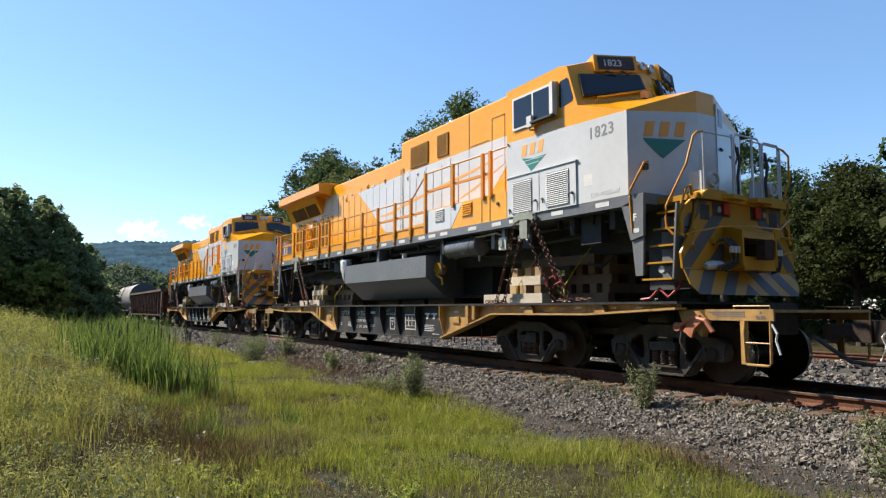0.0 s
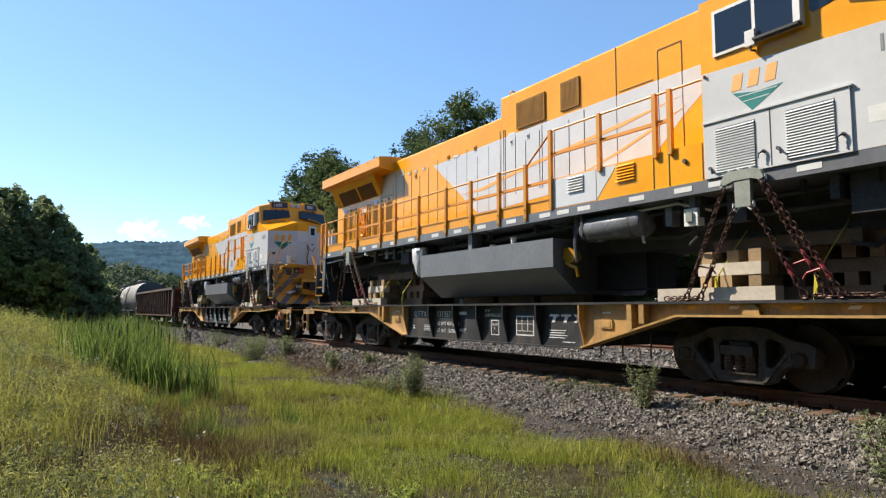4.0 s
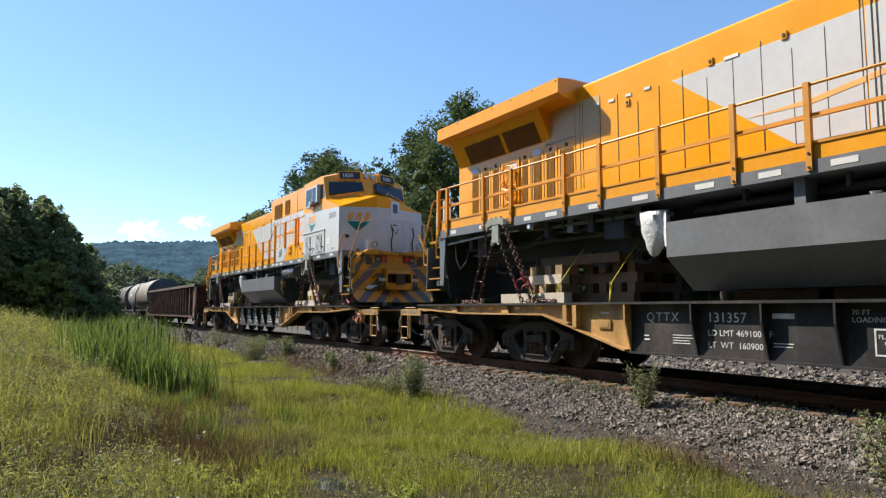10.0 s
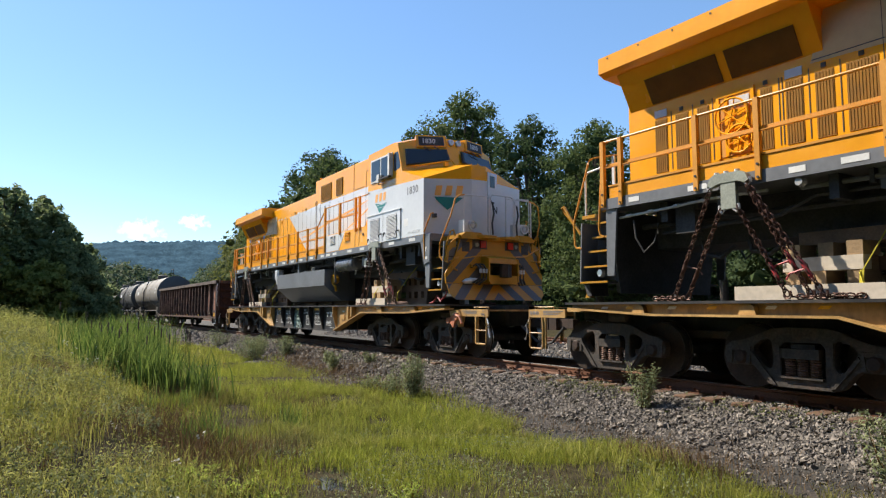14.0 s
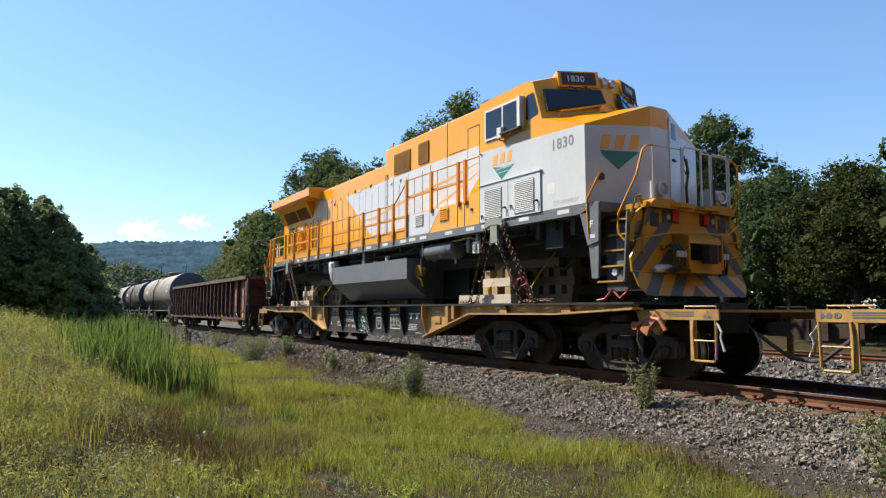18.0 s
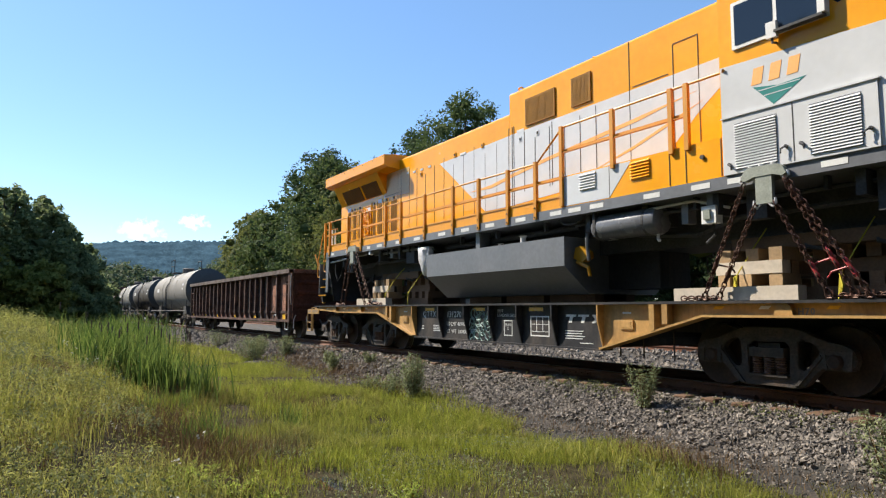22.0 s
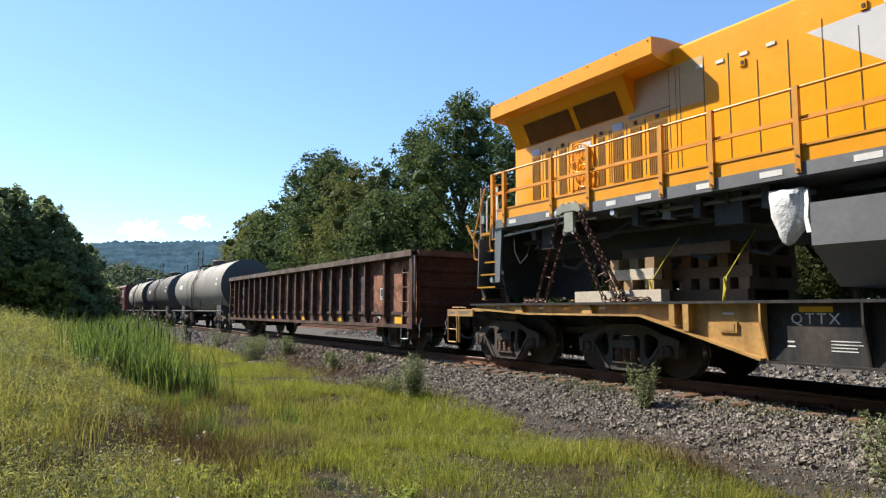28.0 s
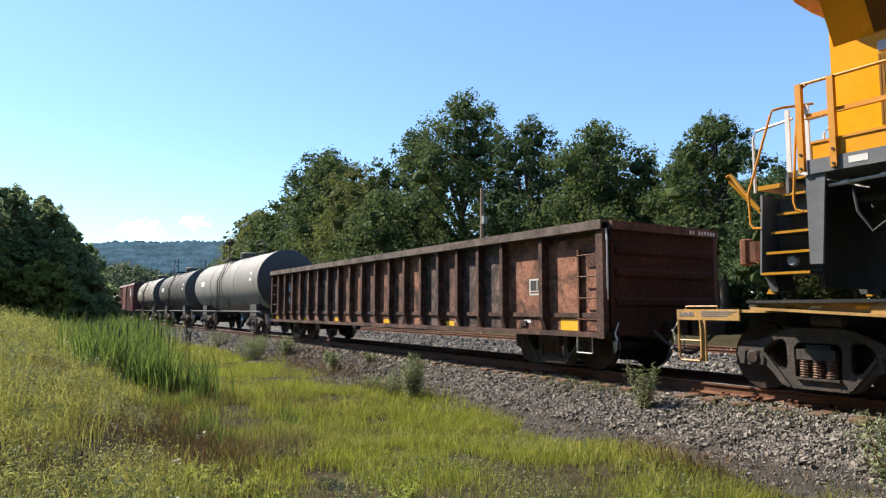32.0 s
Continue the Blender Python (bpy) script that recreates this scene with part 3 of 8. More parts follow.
for y, z, sy, sz in ((420, 384, 1.55, 1.6), (668, 444, 1.1, 1.1)):
    me = tagmesh("cloud", [(0, -130, -70), (0, 130, -70), (0, 130, 70), (0, -130, 70)], [(0, 1, 2, 3)], CLOUD)
    c = tagged(new("cloud", me), "small white fair-weather cloud", "cloud", kind="structure")
    c.location, c.scale = (-3500, y, z), (1, sy, sz)
    c.visible_shadow = False
# ---- the train ----
SPIN = []      # (wheelset, place in its truck)


def wheelset(x, parent):
    ws = part("wheelset", rod(B(), [(0, -0.98, 0), (0, 0.98, 0)], 0.085, 10), IRON, parent)
    for sgn in (-1, 1):
        b = disc(B(), 0, 0, 0, [(0.07, 0.12), (0.07, 0.30), (0.065, 0.40), (0.065, 0.452), (-0.06, 0.456), (-0.065, 0.487), (-0.09, 0.487), (-0.09, 0.40), (-0.05, 0.30), (-0.09, 0.12)], 32)
        bmesh.ops.scale(b, vec=(1, sgn, 1), verts=b.verts)
        bmesh.ops.translate(b, verts=b.verts, vec=(0, sgn * 0.755, 0))
        w = part("wheel", b, WHEEL, ws, smooth=True)
        w.data.materials.append(TREAD)
        for f in w.data.polygons:
            c = f.center
            if abs(f.normal.y) < 0.3 and (c.x ** 2 + c.z ** 2) ** 0.5 > 0.43:
                f.material_index = 1
    ws.matrix_basis = pose(x, 0, 0.457)
    SPIN.append((ws, x))
    return ws


def pierced(outline, holes, y0, y1):
    """A cast plate in the x-z plane with openings through it."""
    bm = B()
    for ring in [outline] + holes:
        vs = [bm.verts.new((u, y0, w)) for u, w in ring]
        for i in range(len(vs)):
            bm.edges.new((vs[i], vs[(i + 1) % len(vs)]))
    bmesh.ops.triangle_fill(bm, edges=bm.edges[:], use_beauty=True)
    out = bmesh.ops.extrude_face_region(bm, geom=bm.faces[:])
    bmesh.ops.translate(bm, verts=[g for g in out["geom"] if isinstance(g, bmesh.types.BMVert)], vec=(0, y1 - y0, 0))
    return bm


HALF_FRAME = [(0.0, 0.07), (0.38, 0.07), (0.50, 0.11), (0.66, 0.30), (0.74, 0.36), (0.78, 0.34), (1.06, 0.34), (1.13, 0.40), (1.16, 0.50), (1.12, 0.61), (1.02, 0.67), (0.82, 0.70), (0.64, 0.77), (0.46, 0.85), (0.30, 0.88), (0.0, 0.88)]
SIDE_FRAME = HALF_FRAME + [(-u, w) for u, w in HALF_FRAME[-2:0:-1]]
WINDOW = [(0.41, 0.40), (0.43, 0.33), (0.48, 0.31), (0.54, 0.35), (0.68, 0.51), (0.70, 0.58), (0.66, 0.64), (0.56, 0.70), (0.47, 0.72), (0.42, 0.68)]
SIDE_HOLES = [[(-0.29, 0.21), (0.29, 0.21), (0.30, 0.62), (0.24, 0.68), (-0.24, 0.68), (-0.30, 0.62)], WINDOW, [(-u, w) for u, w in WINDOW]]


def truck(x, parent):
    """A two-axle freight truck: cast side frames with open windows, coil springs, bearing adapters."""
    tr = part("truck", slab(B(), -0.16, 0.16, -1.05, 1.05, 0.42, 0.66), IRON, parent, bevel=0.02)
    for sgn in (-1, 1):
        y0, y1 = sgn * 1.0 - 0.075, sgn * 1.0 + 0.075
        b = pierced(SIDE_FRAME, SIDE_HOLES, y0, y1)
        fr = part("side_frame", b, IRON, tr, "cast steel side frame with open windows", bevel=0.012)
        for k in (-1, 1):
            b = disc(B(), k * 0.89, sgn * 1.0, 0.457, [(-0.12, 0.0), (-0.12, 0.075), (-0.08, 0.11), (0.08, 0.11), (0.12, 0.075), (0.12, 0.0)], 16)
            part("bearing_cap", b, WHEEL, fr, smooth=True)
        part("spring_seat", slab(B(), -0.28, 0.28, sgn * 1.0 - 0.12, sgn * 1.0 + 0.12, 0.205, 0.235), IRON, fr)
        part("bolster_end", slab(B(), -0.25, 0.25, sgn * 1.0 - 0.13, sgn * 1.0 + 0.13, 0.47, 0.60), IRON, fr, bevel=0.02)
        for k in (-1, 1):
            part("rib", prism(B(), [(k * 0.36, 0.10), (k * 0.42, 0.12), (k * 0.74, 0.50), (k * 0.71, 0.54)], sgn * 1.0 - 0.10, sgn * 1.0 + 0.10), IRON, fr, bevel=0.01)
            part("pedestal", prism(B(), [(k * 0.74, 0.36), (k * 0.72, 0.60), (k * 1.12, 0.60), (k * 1.10, 0.36), (k * 1.03, 0.36), (k * 1.01, 0.54), (k * 0.78, 0.54), (k * 0.80, 0.36)], sgn * 1.0 - 0.095, sgn * 1.0 + 0.095), IRON, fr, bevel=0.01)
        for sx in (-0.17, 0.0, 0.17):
            prof = []
            for k in range(7):
                prof += [(0.236 + k * 0.033, 0.052), (0.252 + k * 0.033, 0.080)]
            part("coil_spring", turned_z(B(), sx, sgn * 1.055, prof + [(0.47, 0.056)], 8), SPRING, fr)
    for wx in (-0.89, 0.89):
        wheelset(wx, tr)
    tr.location = (x, 0, 0)
    return tr


def coupler(parent, x, sgn):
    b = slab(B(), min(x, x + sgn * 0.45), max(x, x + sgn * 0.45), -0.10, 0.10, 0.72, 0.92)
    slab(b, min(x + sgn * 0.45, x + sgn * 0.68), max(x + sgn * 0.45, x + sgn * 0.68), -0.17, 0.14, 0.68, 0.98)
    part("coupler", b, WHEEL, parent, "rusty knuckle coupler", bevel=0.02)
    b = rod(B(), [(x, -0.35, 0.75), (x + sgn * 0.2, -0.33, 0.60), (x + sgn * 0.45, -0.28, 0.42), (x + sgn * 0.7, -0.2, 0.38)], 0.03, 7)
    part("air_hose", b, UNDER, parent)


def bars(parent, x, z, w, h, rows, material, y, name="stencil"):
    """Small writing that cannot be read: short bars."""
    rnd = random.Random(int(abs(x) * 100 + rows))
    for i in range(rows):
        zz = z - i * h / rows
        b = slab(B(), x, x + w * rnd.uniform(0.72, 1.0), y - 0.004, y, zz - h / rows * 0.34, zz)
        part(name, b, material, parent)


def flat_car(x, first):
    ob = rolling("flat_car", x, 0, "yellow heavy-duty flat car with black fishbelly side sill", "flat car", "flat cars")
    L, Wd = 22.85, 1.55
    # deck with its overhanging edge
    b = slab(B(), 1.35, L - 1.35, -Wd, Wd, 1.205, 1.245)
    part("deck", b, BLACKCAR, ob, "dark steel loading deck", bevel=0.008)
    prof = [(1.4, 1.205), (1.4, 1.15), (3.3, 1.05), (6.1, 1.04), (8.15, 0.47), (8.15, 1.205)]
    for sgn in (-1, 1):
        for flip in (False, True):
            o = [(L - a if flip else a, c) for a, c in prof]
            w = part("side_sill", prism(B(), o, sgn * 1.40 - 0.012, sgn * 1.40 + 0.012), YELLOW, ob, "yellow sloping side sill")
            lip = [(1.4, 1.15), (3.3, 1.05), (6.1, 1.04), (8.15, 0.47)]
            for (a0, c0), (a1, c1) in zip(lip, lip[1:]):
                q = [(a0, c0 - 0.03), (a1, c1 - 0.03), (a1, c1 + 0.004), (a0, c0 + 0.004)]
                q = [(L - a if flip else a, c) for a, c in q]
                part("flange", prism(B(), q, sgn * 1.27, sgn * 1.54), YELLOW, w)
            for a in (6.75, 7.0):
                a = L - a if flip else a
                part("stake_pocket", slab(B(), a - 0.05, a + 0.05, min(sgn * 1.41, sgn * 1.55), max(sgn * 1.41, sgn * 1.55), 0.90 if a in (6.75, L - 6.75) else 0.80, 1.2), YELLOW, w, bevel=0.006)
            for a, h in ((3.0, 0.12), (4.9, 0.1)):
                a = L - a if flip else a
                part("bracket", prism(B(), [(a - 0.13, 1.05), (a + 0.13, 1.05), (a + 0.10, 1.16), (a + 0.05, 1.2), (a - 0.05, 1.2), (a - 0.1, 1.16)], sgn * 1.412, sgn * 1.50), YELLOW, w, bevel=0.01)
            for a in (2.2, 2.75, 3.6, 4.3, 5.2, 5.9):
                a = L - a if flip else a
                part("reflector", prism(B(), [(a - 0.09, 1.125), (a + 0.05, 1.125), (a + 0.09, 1.17), (a - 0.05, 1.17)], sgn * 1.412, sgn * 1.420), REFLECT if int(a * 10) % 2 else WHITE, w)
            if sgn < 0:
                a = L - 7.62 if flip else 7.62
                part("tag_frame", slab(B(), a - 0.14, a + 0.14, -1.44, -1.412, 0.80, 0.95), YELLOW, w, bevel=0.008)
                part("tag_plate", slab(B(), a - 0.10, a + 0.10, -1.446, -1.441, 0.825, 0.925), YELLOW, w)
                part("reflector", slab(B(), a - 0.09, a + 0.09, -1.420, -1.412, 1.05, 1.08), WHITE, w)
        belly = part("belly_side", prism(B(), [(8.15, 0.47), (8.45, 0.44), (L - 8.45, 0.44), (L - 8.15, 0.47), (L - 8.15, 1.205), (8.15, 1.205)], sgn * 1.38 - 0.012, sgn * 1.38 + 0.012), BLACKCAR, ob, "black painted web plate with white stencils")
        part("bottom_flange", slab(B(), 8.15, L - 8.15, min(sgn * 1.20, sgn * 1.48), max(sgn * 1.20, sgn * 1.48), 0.415, 0.445), BLACKCAR, belly)
        for a in (8.17, 9.45, 10.55, 11.5, 12.45, 13.5, 14.68):
            # ribs taper from the deck edge down to the bottom flange
            q = [(sgn * 1.39, 0.446), (sgn * 1.41, 0.446), (sgn * 1.55, 0.95), (sgn * 1.55, 1.203), (sgn * 1.39, 1.203)]
            part("rib", prism(B(), q, a - 0.014, a + 0.014, "x"), BLACKCAR if 8.2 < a < 14.6 else YELLOW, belly)
        if sgn < 0:
            y = -1.393
            letters("QTTX", 8.50, y, 0.94, 0.20, DULLWHITE, belly, spread=1.25)
            letters("131357" if first else "131270", 9.62, y, 0.94, 0.20, DULLWHITE, belly, spread=1.05)
            letters("LD LMT 469100   F" if first else "LD LMT 469400   F", 9.62, y, 0.745, 0.125, DULLWHITE, belly)
            letters("LT  WT  160900" if first else "LT  WT  160600", 9.62, y, 0.575, 0.125, DULLWHITE, belly)
            letters("70 FT\nLOADING DECK", 11.62, y, 1.06, 0.09, DULLWHITE, belly)
            for q in ((11.86, 12.14, 0.58, 0.60), (11.86, 12.14, 0.88, 0.90), (11.86, 11.88, 0.60, 0.88), (12.12, 12.14, 0.60, 0.88)):
                part("plate_border", slab(B(), q[0], q[1], y - 0.004, y, q[2], q[3]), DULLWHITE, belly)
            letters("PLATE\n   C", 11.90, y, 0.78, 0.075, DULLWHITE, belly)
            for q in ((12.72, 13.28, 0.60, 0.625), (12.72, 13.28, 0.97, 0.995), (12.72, 12.745, 0.625, 0.97), (13.255, 13.28, 0.625, 0.97), (12.9, 12.915, 0.7, 0.97), (13.08, 13.095, 0.7, 0.97), (12.75, 13.25, 0.69, 0.70), (12.75, 13.25, 0.83, 0.84)):
                part("stencil_frame", slab(B(), q[0], q[1], y - 0.004, y, q[2], q[3]), WHITE, belly)
            bars(belly, 8.45, 0.72, 0.12, 0.12, 2, DULLWHITE, y)
            bars(belly, 9.0, 0.74, 0.38, 0.16, 4, DULLWHITE, y)
            bars(belly, 10.62, 0.68, 0.35, 0.08, 2, DULLWHITE, y)
            bars(belly, 13.72, 0.74, 0.55, 0.18, 4, DULLWHITE, y)
            bars(belly, 14.1, 0.53, 0.35, 0.04, 1, DULLWHITE, y)
            # the car owner's mark: three heavy slanted letters as plain shapes
            part("mark_bar", prism(B(), [(14.40, 0.88), (14.48, 0.88), (14.66, 1.03), (14.57, 1.03)], y - 0.004, y), DULLWHITE, belly)
            part("mark_bar", prism(B(), [(14.56, 0.88), (14.64, 0.88), (14.50, 1.03), (14.41, 1.03)], y - 0.0065, y - 0.0045), DULLWHITE, belly)
            for i, cx in enumerate((13.75, 14.07)):
                part("mark_bar", prism(B(), [(cx - 0.01, 0.99), (cx + 0.25, 0.99), (cx + 0.265, 1.03), (cx + 0.005, 1.03)], y - 0.004, y), DULLWHITE, belly)
                part("mark_stem", prism(B(), [(cx + 0.06, 0.88), (cx + 0.14, 0.88), (cx + 0.18, 0.99), (cx + 0.10, 0.99)], y - 0.004, y), DULLWHITE, belly)
            if first:
                part("patch", slab(B(), 10.62, 10.92, y - 0.003, y, 1.0, 1.07), DULLWHITE, belly, "faded pale paint patch")
            else:
                for cx in (8.62, 10.75, 12.68):
                    part("reflector", slab(B(), cx, cx + 0.42, y - 0.004, y, 1.09, 1.16), REFLECT, belly, "amber reflector strip")
                rnd = random.Random(4)
                for i in range(24):
                    cx, cz = 10.70 + 0.60 * (i % 4) / 3 + rnd.uniform(-0.06, 0.06), 0.53 + 0.095 * (i // 4) + rnd.uniform(-0.03, 0.03)
                    r, ph = rnd.uniform(0.07, 0.12), rnd.uniform(0, 6)
                    ring = [(cx + r * rnd.uniform(0.8, 1.2) * math.cos(ph + a), y - 0.002, cz + r * rnd.uniform(0.8, 1.2) * math.sin(ph + a)) for a in (j * 0.7 for j in range(8))]
                    part("graffiti_stroke", rod(B(), ring, 0.015, 4), GRAFFITI, belly, "pale teal spray-painted loop")
            for a in (14.95, 15.45, 16.05):
                part("hanger_bolt", slab(B(), a, a + 0.02, -1.3, -1.28, 0.33, 0.9), IRON, ob)
    # centre structure
    b = slab(B(), 0.6, L - 0.6, -0.35, 0.35, 0.74, 1.2)
    slab(b, 8.2, L - 8.2, -1.36, 1.36, 0.46, 0.6)
    for a in (8.3, 10.5, 12.45, L - 8.3):
        slab(b, a, a + 0.03, -1.36, 1.36, 0.6, 1.2)
    part("centre_sill", b, BLACKCAR, ob)
    # end platforms, steps and grab irons
    for flip in (False, True):
        def X(a):
            return L - a if flip else a
        def sl(a0, a1, *r):
            return slab(B(), min(X(a0), X(a1)), max(X(a0), X(a1)), *r)
        part("end_platform", sl(0.0, 1.5, -1.25, 1.25, 1.08, 1.12), YELLOW, ob)
        part("bolster", sl(1.6, 5.8, -0.5, 0.5, 0.66, 0.78), IRON, ob)
        for sgn in (-1, 1):
            ys = (min(sgn * 1.25, sgn * 1.29), max(sgn * 1.25, sgn * 1.29))
            ep = part("end_plate", sl(0.0, 1.06, *ys, 0.965, 1.125), YELLOW, ob, "pale yellow stencilled end plate", bevel=0.006)
            if sgn < 0:
                if flip:
                    letters("A", X(0.20), -1.293, 1.065, 0.06, DARKTXT, ep)
                    letters("END", X(0.26), -1.293, 0.99, 0.075, DARKTXT, ep)
                else:
                    letters("B-END", X(0.05), -1.293, 1.02, 0.09, DARKTXT, ep, bold=0.003)
                for i, zz in enumerate((1.095, 1.065, 1.035)):
                    a0, a1 = (0.44, 1.0) if not flip else (0.42, 1.0)
                    part("stencil", sl(a0, a1 - 0.06 * i, -1.295, -1.291, zz - 0.014, zz), DARKTXT, ep)
            yr = sgn * 1.30
            st = part("sill_step", rod(B(), [(X(0.04), yr, 0.97), (X(0.05), yr, 0.40), (X(0.08), yr, 0.36), (X(0.40), yr, 0.36), (X(0.43), yr, 0.40), (X(0.44), yr, 0.80), (X(0.42), yr, 0.97)], 0.02, 7), YELLOW, ob, "yellow bent-rod sill step")
            part("rung", rod(B(), [(X(0.05), yr, 0.66), (X(0.43), yr, 0.66)], 0.014, 6), YELLOW, st)
            part("ladder_back", sl(0.40, 0.50, *ys, 0.36, 0.97), YELLOW, st, bevel=0.005)
            h = 1.17
            part("grab_iron", rod(B(), [(X(0.1), sgn * 1.2, 1.12), (X(0.1), sgn * 1.2, h), (X(0.65), sgn * 1.2, h), (X(0.65), sgn * 1.2, 1.12)], 0.012, 6), YELLOW, ob)
        part("cut_lever", rod(B(), [(X(0.02), -1.3, 0.92), (X(-0.06), -1.32, 0.80), (X(-0.03), -1.3, 0.70), (X(-0.09), -1.31, 0.52)], 0.016, 6), STEELROD, ob)
        coupler(ob, X(0.0), 1 if flip else -1)
        part("brake_reservoir", rod(B(), [(X(1.9), -0.98, 0.98), (X(1.94), -0.98, 0.98), (X(2.32), -0.98, 0.98), (X(2.36), -0.98, 0.98)], [0.03, 0.095, 0.095, 0.03], 12), IRON, ob)
        part("brake_rod", rod(B(), [(X(1.5), -0.95, 0.9), (X(1.75), -1.0, 0.84), (X(1.95), -0.98, 0.74)], 0.03, 6), IRON, ob)
        for c in (2.01, 5.39):
            truck(X(c), ob)
        if flip:
            hb = part("hand_brake", prism(B(), [(X(1.0), 0.98), (X(1.12), 1.1), (X(1.5), 1.1), (X(1.42), 0.9), (X(1.25), 0.86), (X(1.1), 0.72)], -1.34, -1.20), YELLOW, ob, "yellow hand brake housing with a rusty lever", bevel=0.02)
            part("ratchet_plate", prism(B(), [(X(1.38), 0.80), (X(1.20), 1.02), (X(1.10), 1.04), (X(1.06), 0.94), (X(1.18), 0.84), (X(1.24), 0.70)], -1.40, -1.345), ORANGERUST, hb, "rusty orange brake ratchet", bevel=0.012)
            part("brake_cable", rod(B(), [(X(1.42), -1.37, 0.80), (X(1.44), -1.38, 0.62), (X(1.36), -1.36, 0.46)], 0.02, 6), IRON, hb)
            part("brake_lever", rod(B(), [(X(1.45), -1.36, 0.88), (X(1.2), -1.38, 1.0), (X(0.98), -1.4, 0.96), (X(0.86), -1.4, 0.80)], 0.035, 7), ORANGERUST, hb)
            part("brake_wheel", disc(B(), X(1.5), -1.36, 0.86, [(-0.03, 0.0), (-0.03, 0.07), (0.03, 0.07), (0.03, 0.0)], 14), ORANGERUST, hb)
    letters("RSH70", 17.95, -1.415, 1.06, 0.115, DARKTXT, ob, spread=1.2, bold=0.004)
    return ob


def livery(name, pts, material, parent, y, t=0.004, label=""):
    """A field of paint on a side face, a hair proud of it, on both sides of the hood."""
    for sgn in (-1, 1):
        part(name, prism(B(), pts, sgn * y, sgn * (y + t)), material, parent, label)


RAILX = [-18.26, -17.86, -16.39, -15.41, -13.82, -12.92, -11.66, -10.35, -9.3, -8.25, -7.36]


def locomotive(x, number):
    z0 = 1.33
    BASE[0] = z0
    ob = rolling("locomotive", x, z0, "new orange and grey diesel locomotive body without trucks", "locomotive", "locomotives")
    HY, SY = 1.03, 1.53
    # platform frame
    fr = part("frame", slab(B(), -18.2, 0.0, -SY, SY, 2.82, 3.0), SLATE, ob, "slate grey platform edge", bevel=0.01)
    uf = part("underframe", slab(B(), -17.9, -0.2, -0.62, 0.62, 2.15, 2.815), UNDER, ob, "black underframe")
    for a in (-17.2, -16.2, -14.6, -13.4, -12.3, -6.2, -4.9, -3.6, -1.6, -0.6):
        part("cross_member", slab(B(), a, a + 0.12, -1.35, 1.35, 2.5, 2.815), UNDER, uf)
    for sgn in (-1, 1):
        b = rod(B(), [(-15.0, sgn * 1.25, 2.72), (-12.0, sgn * 1.25, 2.70), (-11.6, sgn * 1.3, 2.62)], 0.035, 7)
        part("pipe", b, SLATE, ob)
        part("pipe", rod(B(), [(-18.0, sgn * 1.42, 2.66), (-17.0, sgn * 1.42, 2.70), (-16.3, sgn * 1.40, 2.74), (-15.4, sgn * 1.36, 2.74)], 0.022, 7), STEELROD, ob, "bare steel pipe under the platform edge")
        for a in (-17.85, -17.4, -16.9, -16.4):
            part("pipe_fitting", rod(B(), [(a, sgn * 1.42, 2.665 + (a + 18) * 0.04), (a + 0.09, sgn * 1.42, 2.67 + (a + 18) * 0.04)], 0.032, 7), STEELROD, ob)
        part("cable_loop", rod(B(), [(-17.75, sgn * 1.36, 2.6), (-17.7, sgn * 1.38, 2.3), (-17.55, sgn * 1.36, 2.05), (-17.35, sgn * 1.34, 2.2), (-17.3, sgn * 1.3, 2.5)], 0.018, 6), UNDER, ob)
        part("pipe", rod(B(), [(-6.6, sgn * 1.2, 2.68), (-3.6, sgn * 1.2, 2.66), (-0.3, sgn * 1.15, 2.7)], 0.03, 7), UNDER, ob)
        part("pipe", rod(B(), [(-17.9, sgn * 0.95, 2.52), (-13.2, sgn * 0.95, 2.50), (-12.6, sgn * 0.8, 2.35), (-11.6, sgn * 0.8, 2.35)], 0.05, 7), UNDER, ob)
        part("pipe", rod(B(), [(-17.4, sgn * 1.08, 2.36), (-15.4, sgn * 1.08, 2.42), (-14.9, sgn * 1.12, 2.62), (-11.7, sgn * 1.12, 2.6)], 0.03, 6), UNDER, ob)
        part("pipe", rod(B(), [(-11.4, sgn * 1.0, 2.66), (-6.7, sgn * 1.0, 2.68)], 0.06, 7), UNDER, ob)
        part("pipe", rod(B(), [(-6.5, sgn * 0.9, 2.50), (-4.2, sgn * 0.9, 2.30), (-3.4, sgn * 0.95, 2.48), (-0.4, sgn * 0.95, 2.52)], 0.045, 7), UNDER, ob)
        part("pipe", rod(B(), [(-6.2, sgn * 1.28, 2.78), (-6.22, sgn * 1.30, 2.3), (-6.2, sgn * 1.28, 2.0)], 0.035, 7), SLATE, ob)
        part("pipe", rod(B(), [(-6.9, sgn * 1.35, 2.80), (-6.7, sgn * 1.38, 2.70), (-6.45, sgn * 1.36, 2.69), (-6.3, sgn * 1.3, 2.76)], 0.02, 6), UNDER, ob)
        for a in (-17.3, -16.6, -14.15, -12.9, -10.4, -9.0, -7.4, -3.95, -2.0, -1.1):
            part("pipe_clamp", slab(B(), a, a + 0.05, sgn * 1.25 - 0.05, sgn * 1.25 + 0.05, 2.64, 2.82), UNDER, ob)
